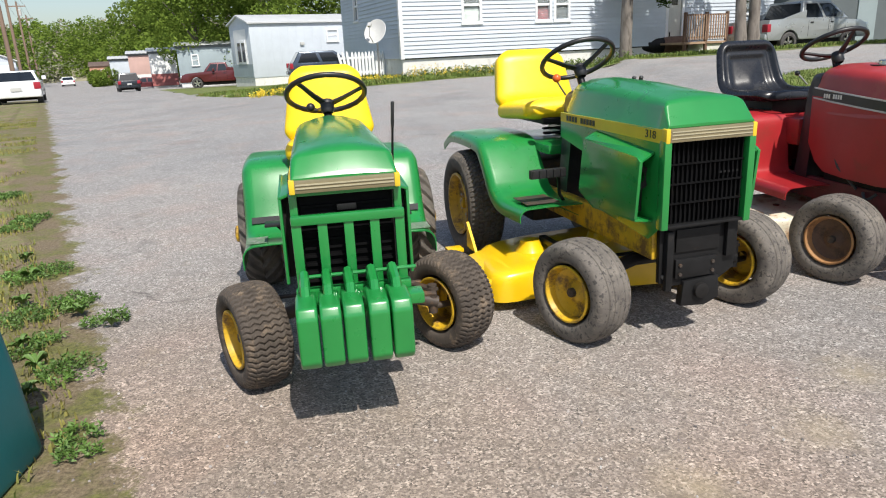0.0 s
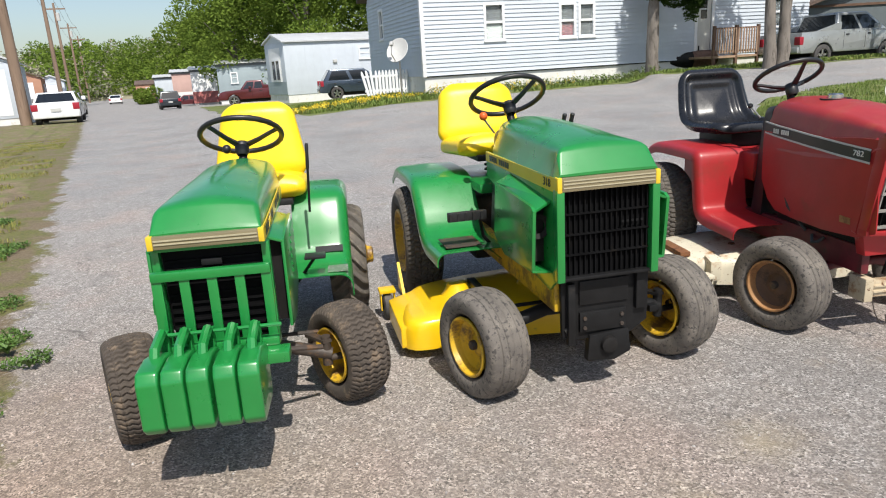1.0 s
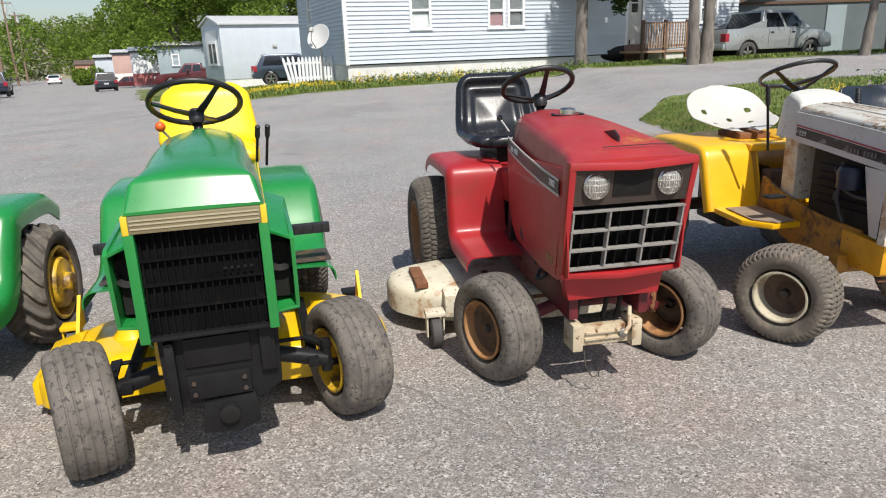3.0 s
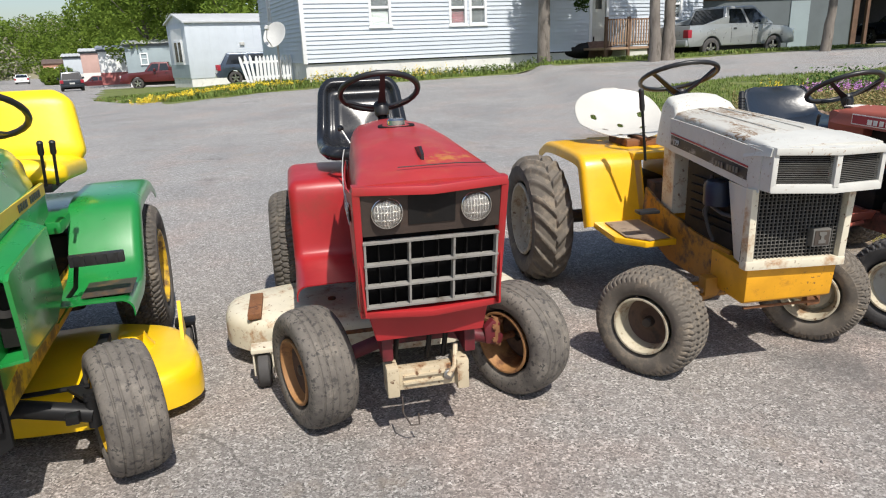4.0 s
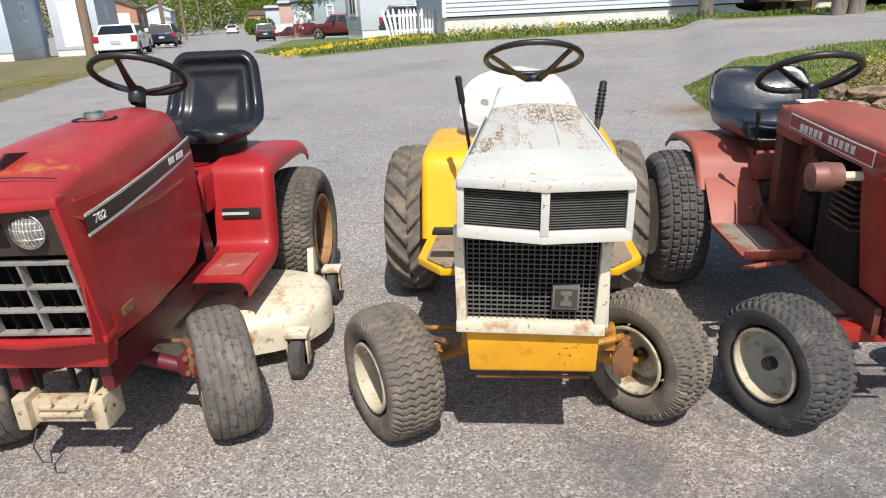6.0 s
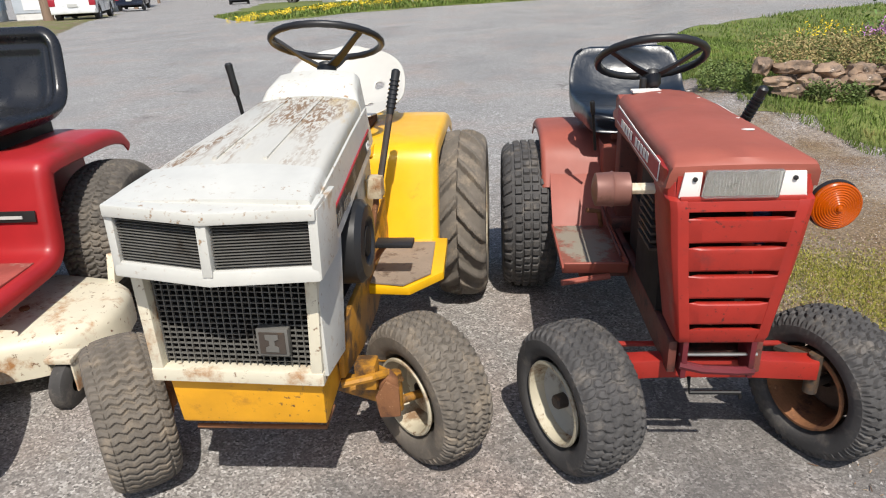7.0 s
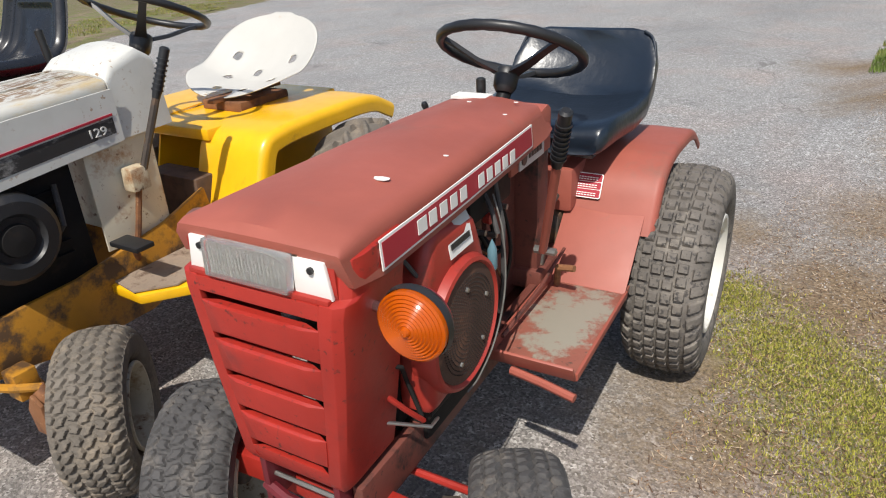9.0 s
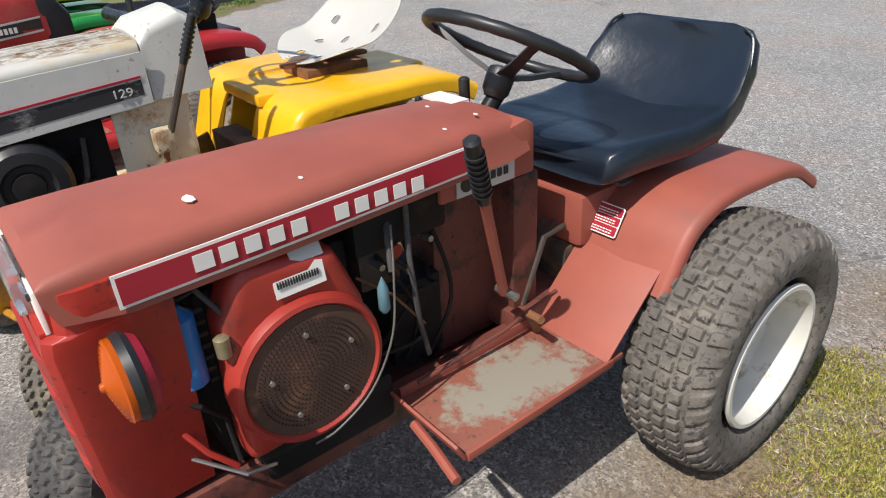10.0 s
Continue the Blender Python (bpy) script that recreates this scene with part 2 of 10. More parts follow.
    "grip_green": surf("worn_grey_green_patch", (0.13, 0.2, 0.13), 0.6, var=0.25, stain=(0.3, 0.3, 0.27), amount=0.4, sscale=25),
    "cream_rust": surf("cream_paint_rusted_through", (0.5, 0.42, 0.29), 0.6, var=0.12, stain=(0.28, 0.14, 0.06), amount=0.45, sscale=11, fleck=(0.12, 0.06, 0.03), famount=0.4, fscale=45),
    "maroon_iron": surf("dark_maroon_iron", (0.12, 0.012, 0.018), 0.5, var=0.25, stain=(0.04, 0.015, 0.012), amount=0.4, sscale=14),
    "lens_blue": glassy("pale_blue_plastic", (0.16, 0.3, 0.36), 0.25, 0.3),
    "glass": glassy("window_glass", (0.75, 0.82, 0.85), 0.02, 0.9),
    "car_glass": surf("tinted_car_glass", (0.012, 0.015, 0.018), 0.06, var=0.1, rvar=0.03, coat=0.6),
}


# ---------- building blocks ----------
def shaped(name, bm, material, bevel=0.0, segs=2, sharp=38):
    """Mesh from a bmesh: optional rounding of its hard edges, smooth shading with hard edges kept."""
    bmesh.ops.remove_doubles(bm, verts=bm.verts, dist=1e-5)
    bmesh.ops.recalc_face_normals(bm, faces=bm.faces)
    if bevel:
        hard = [e for e in bm.edges if len(e.link_faces) == 2 and e.calc_face_angle(0) > radians(25)]
        if hard:
            bmesh.ops.bevel(bm, geom=hard, offset=bevel, segments=segs, profile=0.6, affect="EDGES", clamp_overlap=True)
    me = bpy.data.meshes.new(name)
    bm.to_mesh(me)
    bm.free()
    me.shade_smooth()
    me.set_sharp_from_angle(angle=radians(sharp))
    for mt in material if isinstance(material, (list, tuple)) else [material]:
        me.materials.append(M[mt] if isinstance(mt, str) else mt)
    return me


def part(name, bm, material, parent=None, label="", bevel=0.0, segs=2, m=None, sharp=38):
    ob = new(name, shaped(name, bm, material, bevel, segs, sharp))
    ob.parent = parent
    if m is not None:
        ob.matrix_basis = m
    if label:
        ob["label"] = label
    return ob


def thing(name, label, category, m, group="", kind=""):
    ob = new(name)
    ob.empty_display_size = 0.1
    ob.matrix_basis = m
    return tagged(ob, label, category, group, kind)


def B():
    return bmesh.new()


def box(bm, x0, x1, y0, y1, z0, z1, m=None):
    vs = [bm.verts.new(Vector((x, y, z)) if m is None else m @ Vector((x, y, z))) for x in (x0, x1) for y in (y0, y1) for z in (z0, z1)]
    for f in ((0, 1, 3, 2), (4, 6, 7, 5), (0, 4, 5, 1), (2, 3, 7, 6), (0, 2, 6, 4), (1, 5, 7, 3)):
        bm.faces.new([vs[i] for i in f])
    return bm


def loft(bm, rings, cap=True, closed=True):
    rows = [[bm.verts.new(Vector(p)) for p in r] for r in rings]
    n = len(rows[0])
    for a, c in zip(rows, rows[1:]):
        for i in range(n if closed else n - 1):
            j = (i + 1) % n
            bm.faces.new((a[i], a[j], c[j], c[i]))
    if cap:
        bm.faces.new(rows[0][::-1])
        bm.faces.new(rows[-1])
    return bm


def prism(bm, poly, axis, a, c):
    """Extrudes a 2D outline along x, y or z from a to c (the outline holds the other two coordinates in order)."""
    def at(p, v):
        return {"x": (v, p[0], p[1]), "y": (p[0], v, p[1]), "z": (p[0], p[1], v)}[axis]
    return loft(bm, [[at(p, a) for p in poly], [at(p, c) for p in poly]])


def tube(bm, pts, r, seg=8, closed=False, cap=True):
    pts = [Vector(p) for p in pts]
    n = len(pts)
    rs = r if isinstance(r, (list, tuple)) else [r] * n
    rings, up = [], None
    for i, p in enumerate(pts):
        if closed:
            d = pts[(i + 1) % n] - pts[i - 1]
        else:
            d = pts[min(i + 1, n - 1)] - pts[max(i - 1, 0)]
        d.normalize()
        if up is None:
            up = Vector((0, 0, 1)) if abs(d.z) < 0.9 else Vector((1, 0, 0))
        side = d.cross(up).normalized()
        up = side.cross(d).normalized()
        rings.append([p + (side * math.cos(2 * math.pi * k / seg) + up * math.sin(2 * math.pi * k / seg)) * rs[i] for k in range(seg)])
    if closed:
        return loft(bm, rings + [rings[0]], cap=False)
    return loft(bm, rings, cap=cap)


def lathe(bm, prof, seg=32, axis="x", at=(0, 0, 0), cap=False):
    """Turns (along, radius) pairs round an axis."""
    at = Vector(at)
    rings = []
    for a, r in prof:
        ring = []
        for k in range(seg):
            c, s = math.cos(2 * math.pi * k / seg) * r, math.sin(2 * math.pi * k / seg) * r
            ring.append(at + Vector({"x": (a, c, s), "y": (c, a, s), "z": (c, s, a)}[axis]))
        rings.append(ring)
    return loft(bm, rings, cap=cap)


def ball(bm, c, r, seg=12, rings=8):
    rx, ry, rz = r if isinstance(r, (list, tuple)) else (r, r, r)
    bmesh.ops.create_uvsphere(bm, u_segments=seg, v_segments=rings, radius=1.0, matrix=Matrix.Translation(c) @ Matrix.Diagonal((rx, ry, rz, 1)))
    return bm


def arc(cx, cy, r, a0, a1, n):
    return [(cx + r * math.cos(radians(a0 + (a1 - a0) * i / n)), cy + r * math.sin(radians(a0 + (a1 - a0) * i / n))) for i in range(n + 1)]


def rounded(x0, x1, z0, z1, r, n=4):
    return arc(x1 - r, z1 - r, r, 0, 90, n) + arc(x0 + r, z1 - r, r, 90, 180, n) + arc(x0 + r, z0 + r, r, 180, 270, n) + arc(x1 - r, z0 + r, r, 270, 360, n)


def plate(bm, poly, thick, m):
    """A flat outline in the local xy plane, thick along local z, put at m."""
    return loft(bm, [[m @ Vector((x, y, 0)) for x, y in poly], [m @ Vector((x, y, thick)) for x, y in poly]])


def lettering(name, text, size, m, material, parent, depth=0.0015, wide=1.0):
    cu = bpy.data.curves.new(name, "FONT")
    cu.body, cu.size, cu.extrude, cu.align_x, cu.align_y = text, size, depth, "CENTER", "CENTER"
    tmp = new(name, cu)
    me = bpy.data.meshes.new_from_object(tmp)
    bpy.data.objects.remove(tmp)
    me.materials.clear()
    me.materials.append(M[material])
    ob = new(name, me)
    ob.parent, ob.matrix_basis = parent, m @ Matrix.Diagonal((wide, 1, 1, 1))
    return ob


def blocks(name, count, length, height, m, material, parent, gap=0.3, skip=()):
    """A brand name kept as plain blocks, one part each."""
    step_ = length / count
    for i in range(count):
        if i not in skip:
            x = -length / 2 + i * step_
            part(name, box(B(), x, x + step_ * (1 - gap), -height / 2, height / 2, 0, 0.0018, m), material, parent)


def bars(name, count, length, height, m, material, parent, gap=0.3, wide=()):
    """Writing that stays unread, as a row of plain blocks along local x."""
    bm = B()
    step = length / count
    for i in range(count):
        if i in wide:
            continue
        x = -length / 2 + i * step
        box(bm, x, x + step * (1 - gap), -height / 2, height / 2, 0, 0.0015, m)
    return part(name, bm, material, parent)


# ---------- wheels ----------
REST = 0.015     # height of the yard under the tractors
TYRES = {}


def step(v, a, c, soft=0.06):
    """1 between a and c, with short slopes at both ends."""
    return max(0.0, min(1.0, (v - a) / soft, (c - v) / soft))


def tread_height(tread, u, xn, R, W):
    """Height of the tread at u metres round the tyre and xn of its width from the middle."""
    turn_ = 2 * math.pi * R
    if tread == "rib":
        return 0.0042 * (1 - max(step(xn, g - 0.022, g + 0.022, 0.012) for g in (-0.3, -0.15, 0.0, 0.15, 0.3)))
    if tread == "zigzag":
        wave = abs(((xn * 5.2 + 0.25) % 1.0) * 2 - 1)
        v = (u / turn_ * 54 + 0.42 * wave) % 1.0
        cut = max(step(xn, g - 0.02, g + 0.02, 0.014) for g in (-0.335, 0.335))
        return 0.0085 * step(v, 0.0, 0.74, 0.1) * (1 - 0.6 * cut)
    if tread in ("turf", "block"):
        rows, cnt = (6, round(turn_ / 0.031)) if tread == "turf" else (6, round(turn_ / 0.032))
        ph = u / turn_ * cnt
        zig = abs((ph % 1.0) * 2 - 1) - 0.5
        c = (xn + 0.48) / 0.96 * rows + 0.36 * zig
        k = math.floor(c)
        c -= k
        v = (ph + 0.5 * (k % 2) + 0.22 * c * (1 if k % 2 else -1)) % 1.0
        return (0.009 if tread == "turf" else 0.007) * step(c, 0.0, 0.8, 0.07) * step(v, 0.0, 0.78, 0.08)
    if tread == "square":
        if abs(xn) > 0.3:
            v = (u / turn_ * 40 + (0.5 if xn > 0 else 0) + 1.6 * abs(xn)) % 1.0
            return 0.012 * step(v, 0.05, 0.72, 0.05) * step(abs(xn), 0.33, 0.7, 0.015)
        c = (xn + 0.3) / 0.6 * 4
        k = min(3, max(0, int(c)))
        v = (u / turn_ * 52 + 0.16 * (1 if k in (0, 3) else -1)) % 1.0
        return 0.0105 * step(v, 0.04, 0.76, 0.06) * step(c - k, 0.05, 0.86, 0.05)
    if tread == "worn_turf":
        return tread_height("turf", u, xn, R, W) * (0.4 + 0.6 * step(abs(xn), 0.27, 0.6, 0.05)) + 0.0045 * (1 - step(abs(xn), 0.27, 0.6, 0.05))
    if tread == "chevron":
        v = (u / turn_ * 30 + abs(xn) * W / turn_ * 30 * 0.8 + (0.5 if xn > 0 else 0)) % 1.0
        return 0.01 * step(v, 0.12, 0.8, 0.1) * (1 - step(xn, -0.03, 0.03, 0.02))
    if tread == "ag":
        v = (u / turn_ * 20 - abs(xn) * W / turn_ * 20 * 1.15 + (0.5 if xn > 0 else 0)) % 1.0
        inner = step(abs(xn), -0.05, 0.6, 0.03)
        return 0.02 * step(v, 0.2, 0.62, 0.1) * inner
    v = (u / turn_ * 40 + 0.35 * math.sin(xn * 14)) % 1.0
    return 0.0045 * step(v, 0.06, 0.92, 0.12) * (0.4 + 0.6 * step(math.sin(u * 31) * 0.5 + 0.5, 0.0, 0.9, 0.3))


def tyre_mesh(R, r, W, tread, material, n=2.7):
    key = (R, r, W, tread, material)
    if key in TYRES:
        return TYRES[key]
    rc, hh = (R + r) / 2, (R - r) / 2
    seg = {"rib": 64, "ag": 260, "square": 640}.get(tread, 420)
    prof = []
    nt_ = {"ag": 36, "square": 90}.get(tread, 60)
    for i in range(nt_ + 1):
        xn = -0.485 + 0.97 * i / nt_
        prof.append((xn * W, rc + hh * max(0.0, 1 - abs(2 * xn) ** n) ** (1 / n), xn))
    for i in range(15):
        a = math.pi * (0.07 - 1.14 * i / 14)
        c, s = math.cos(a), math.sin(a)
        prof.append((W / 2 * math.copysign(abs(c) ** (2 / n), c), rc + hh * math.copysign(abs(s) ** (2 / n), s), None))
    drop = 0.0 if tread == "rib" else {"ag": 0.016}.get(tread, 0.006)
    vs = []
    for k in range(seg):
        u = 2 * math.pi * k / seg
        c, s = math.cos(u), math.sin(u)
        for x, rad, xn in prof:
            h = 0.0
            if xn is not None:
                fade = min(1.0, (0.5 - abs(xn)) / 0.03)
                h = (tread_height(tread, u * R, xn, R, W) - drop) * fade
            vs.append((x, c * (rad + h), s * (rad + h)))
    q = len(prof)
    fs = [(k * q + i, ((k + 1) % seg) * q + i, ((k + 1) % seg) * q + (i + 1) % q, k * q + (i + 1) % q) for k in range(seg) for i in range(q)]
    me = bpy.data.meshes.new("tyre")
    me.from_pydata(vs, [], fs)
    me.shade_smooth()
    me.set_sharp_from_angle(angle=radians(32))
    me.materials.append(M[material])
    TYRES[key] = me
    return me


def wheel(name, parent, R, r, W, tread, rubber, paint, pos, steer=0.0, side=1, disc=None, hub="cap", lean=0.0, spin=0.0, label=""):
    """A wheel whose outer face looks to +x (side 1) or -x (side -1): painted rim with tyre, disc and hub."""
    bm = B()
    w = W * 0.5
    # rim barrel with rolled flanges, open at both sides
    prof = [(w * 0.86, r * 1.07), (w * 0.93, r * 1.05), (w * 0.93, r * 0.99), (w * 0.8, r * 0.95), (w * 0.62, r * 0.9), (w * 0.3, r * 0.87), (-w * 0.6, r * 0.87),
            (-w * 0.8, r * 0.95), (-w * 0.93, r * 0.99), (-w * 0.93, r * 1.05), (-w * 0.86, r * 1.07), (-w * 0.7, r * 0.98), (-w * 0.55, r * 0.9), (w * 0.55, r * 0.93), (w * 0.7, r * 0.98)]
    lathe(bm, prof + [prof[0]], 40)
    m = pose(pos[0], pos[1], R + REST - 0.004, 0, lean, steer + (180 if side < 0 else 0)) @ pose(0, 0, 0, spin)
    rim = part(name, bm, paint, parent, label, m=m)
    bm = B()
    d = w * (0.28 if hub != "deep" else -0.1)
    prof = [(d + w * 0.2, r * 0.88), (d + w * 0.05, r * 0.7), (d, r * 0.45), (d + 0.012, r * 0.3), (d + 0.02, 0.001), (d + 0.012, 0.001), (d - 0.008, r * 0.45), (d - 0.006, r * 0.7), (d + w * 0.14, r * 0.88)]
    lathe(bm, prof + [prof[0]], 40)
    part("wheel_disc", bm, disc or paint, rim)
    ty = new("tyre", tyre_mesh(R, r * 1.03, W, tread, rubber))
    ty.parent = rim
    bm = B()
    if hub == "cap":
        lathe(bm, [(d - 0.02, 0.02), (d + 0.03, 0.021), (d + 0.036, 0.017), (d + 0.037, 0.0005)], 14)
        part("hub_cap", bm, "grease", rim)
    elif hub == "bolts":
        lathe(bm, [(d - 0.02, 0.035), (d + 0.04, 0.034), (d + 0.046, 0.026), (d + 0.05, 0.0005)], 18)
        part("hub", bm, disc or paint, rim)
    else:
        lathe(bm, [(d - 0.02, 0.024), (d + 0.045, 0.022), (d + 0.05, 0.017), (d + 0.05, 0.0005)], 14)
        part("hub", bm, "grease", rim)
    for k in range(5 if hub == "bolts" else 0):
        bm = B()
        u = 2 * math.pi * k / 5
        lathe(bm, [(d, 0.009), (d + 0.026, 0.009), (d + 0.026, 0.0005)], 6, at=(0, math.cos(u) * r * 0.4, math.sin(u) * r * 0.4))
        part("wheel_bolt", bm, "bare", rim)
    return rim


def steering_wheel(parent, hub, r, tilt, material="black", dish=0.055, spokes=3, turn=0.0, thick=0.0125, column_to=None, column_mat="black_metal", grips=True):
    """Rim, spokes and hub; tilt is how far the rim's axis leans back from upright."""
    m = pose(*hub, -tilt, 0, 0) @ pose(0, 0, 0, 0, 0, turn)
    bm = B()
    n = 48
    tube(bm, [(r * math.cos(2 * math.pi * i / n), r * math.sin(2 * math.pi * i / n), dish) for i in range(n)],
         [thick * (1.0 + (0.09 if grips and i % 2 else 0)) for i in range(n)], 10, closed=True)
    rim = part("steering_wheel", bm, material, parent, m=m)
    for k in range(spokes):
        a = 2 * math.pi * k / spokes + math.pi / 2
        bm = B()
        q = Matrix.Rotation(a, 4, "Z")
        loft(bm, [[q @ Vector(p) for p in ((x, -h, z - 0.006), (x, h, z - 0.006), (x, h * 0.7, z + 0.006), (x, -h * 0.7, z + 0.006))]
                  for x, h, z in ((0.015, 0.02, 0.0), (r * 0.45, 0.014, dish * 0.35), (r * 0.8, 0.011, dish * 0.8), (r * 0.99, 0.011, dish))])
        part("spoke", bm, material, rim)
    bm = B()
    lathe(bm, [(-0.05, 0.022), (-0.035, 0.032), (0.004, 0.034), (0.016, 0.029), (0.02, 0.02), (0.022, 0.0005)], 20, "z")
    part("hub", bm, material, rim)
    if column_to:
        bm = B()
        tube(bm, [Vector(hub) + Vector((0, 0.01, -0.02)), column_to], 0.02, 12)
        part("steering_column", bm, column_mat, parent)
    return rim


def rod(name, pts, r, material, parent, label="", seg=8):
    return part(name, tube(B(), pts, r, seg), material, parent, label)


def gripped_lever(parent, base, top, r=0.007, grip=0.09, material="bare", grip_mat="black", grip_r=0.014, ribs=0):
    base, top = Vector(base), Vector(top)
    d = (top - base).normalized()
    lever = rod("lever", [base, top], r, material, parent)
    bm = B()
    pts = [top - d * grip, top - d * grip * 0.8, top - d * grip * 0.4, top, top + d * 0.006]
    tube(bm, pts, [grip_r * 0.8, grip_r, grip_r * 0.9, grip_r, grip_r * 0.6], 10)
    g_ = part("grip", bm, grip_mat, lever)
    for i in range(ribs):
        c = top - d * grip * (0.85 - 0.72 * i / ribs)
        part("grip_rib", tube(B(), [c, c + d * 0.005], grip_r * 1.18, 12), grip_mat, g_)
    return lever


def cushion(name, parent, w, d, t, m, material, top_w=None, r=0.045, label="", crown=0.02):
    """A padded slab: w across, d long (local y), t thick, narrowing to top_w at the far end, softly crowned."""
    top_w = top_w or w
    bm = B()
    rings = []
    ny, nx = 26, 26
    for j in range(ny + 1):
        v = 0.5 - 0.5 * math.cos(math.pi * j / ny)
        y = d * v
        end = min(1, v * d / r, (1 - v) * d / r)
        end = math.sin(end * math.pi / 2) ** 0.8
        hw = (w * (1 - v) + top_w * v) / 2 - r * (1 - end) * 0.9
        ht = t / 2 * (0.35 + 0.65 * end)
        ring = []
        for i in range(nx * 2):
            a = 2 * math.pi * i / (nx * 2)
            c, s = math.cos(a), math.sin(a)
            x = hw * math.copysign(abs(c) ** 0.35, c)
            z = ht * math.copysign(abs(s) ** 0.6, s)
            if s > 0:
                z += crown * (1 - (x / hw) ** 2) * end
            ring.append(m @ Vector((x, y, z)))
        rings.append(ring)
    loft(bm, rings)
    return part(name, bm, material, parent, label, sharp=180)


def hood_ring(y, hw, z0, z1, r=0.04, crown=0.015, top=None, n=5, dx=0.0):
    """A cross-section of a bonnet: flat sides, rounded shoulders, a slightly crowned top. hw at the foot, top at the shoulder."""
    top = hw if top is None else top
    pts = [(hw, z0)]
    pts += arc(top - r, z1 - r, r, 0, 90, n)
    pts += [((top - r) * (1 - k / 3.0), z1 + crown * (1 - (1 - k / 3.0) ** 2)) for k in (1, 2, 3)]
    pts += [(-x, z) for x, z in reversed(pts[:-1])]
    return [(x + dx, y, z) for x, z in pts]


def headlamp(parent, c, r, face=-1, depth=0.05):
    bm = B()
    lathe(bm, [(0, r), (0.012, r * 1.02), (0.016, r * 0.94), (depth * 0.6, r * 0.8), (depth, r * 0.3), (depth, 0.0005)], 28, "y", c)
    lamp = part("headlamp", bm, "reflector", parent)
    bm = B()
    lathe(bm, [(0.004, r * 0.97), (-0.006, r * 0.8), (-0.012, r * 0.4), (-0.014, 0.0005)], 28, "y", c)
    lens = part("lens", bm, "lens", lamp)
    lens.visible_shadow = False
    # moulded ribs follow the dome of the lens
    dome = lambda x, z: -0.0145 + 0.0185 * min(1.0, math.hypot(x, z) / (r * 0.97)) ** 2.2
    for k in range(-4, 5):
        x = r * 0.2 * k
        e = math.sqrt((r * 0.93) ** 2 - x * x)
        bm = tube(B(), [(c[0] + x, c[1] + dome(x, e * u), c[2] + e * u) for u in (-1, -0.6, -0.2, 0.2, 0.6, 1)], 0.0013, 6)
        part("lens_rib", bm, "lens", lens).visible_shadow = False
    for z in (-0.45 * r, 0.1 * r, 0.5 * r):
        e = math.sqrt((r * 0.93) ** 2 - z * z)
        bm = tube(B(), [(c[0] + e * u, c[1] + dome(e * u, z), c[2] + z) for u in (-1, -0.6, -0.2, 0.2, 0.6, 1)], 0.0016, 6)
        part("lens_rib", bm, "lens", lens).visible_shadow = False
    bm = B()
    lathe(bm, [(0.006, r * 1.0), (-0.002, r * 1.06), (-0.004, r * 1.0), (0.006, r * 0.97)], 28, "y", c)
    part("lamp_ring", bm, "chrome", lamp)
    return lamp


# ---------- ground ----------
def lie(x, y):
    """Height of the ground: level yard, rising gently towards the houses, then falling away along the street."""
    h = REST + 0.018 * max(0.0, min(y, 26.0) - 5.0)
    if y > 26:
        h -= 0.006 * (min(y, 160.0) - 26)
    if x < -4 and y > 8:
        h -= (0.085 * min(4.7, -4 - x) + 0.012 * min(25.0, max(0.0, -8.7 - x))) * min(1.0, (y - 8) / 11)
        h -= 0.02 * max(0.0, min(y, 70.0) - 26) * min(1.0, (-4 - x) / 8)
    if x > 4.5 and y > 7.6:
        u, v = min(1.0, (y - 7.6) / 1.1), min(1.0, x - 4.5)
        h += 0.2 * u * u * (3 - 2 * u) * v * v * (3 - 2 * v)
    if x > 3 and y > 14:
        h += 0.015 * min(10.0, x - 3) * min(1.0, (y - 14) / 10)
    return h


MOSS_SPOTS = ((5.62, 5.55, 0.18), (5.94, 5.5, 0.24), (5.35, 5.78, 0.08), (6.3, 5.3, 0.24), (5.1, 6.01, 0.03), (6.69, 4.91, 0.22), (5.82, 5.2, 0.1))
EARTH_SPOTS = ((5.53, 7.02, 0.3), (6.13, 6.81, 0.4), (5.87, 7.52, 0.2), (5.27, 5.5, 0.2), (5.55, 6.21, 0.45), (5.43, 5.2, 0.25), (6.34, 6, 0.8), (5.08, 8.96, 0.3), (5, 6.52, 0.15), (5.61, 7.94, 0.15), (6.11, 7.52, 0.2), (5.98, 4.71, 0.45), (6.85, 4.03, 1.1), (6.54, 5.3, 0.8), (4.57, 10.25, 0.3), (8.05, 5.01, 1.6), (4.85, 9.5, 0.25), (5.2, 8.85, 0.25), (5.6, 8.15, 0.25), (5.95, 7.75, 0.3))


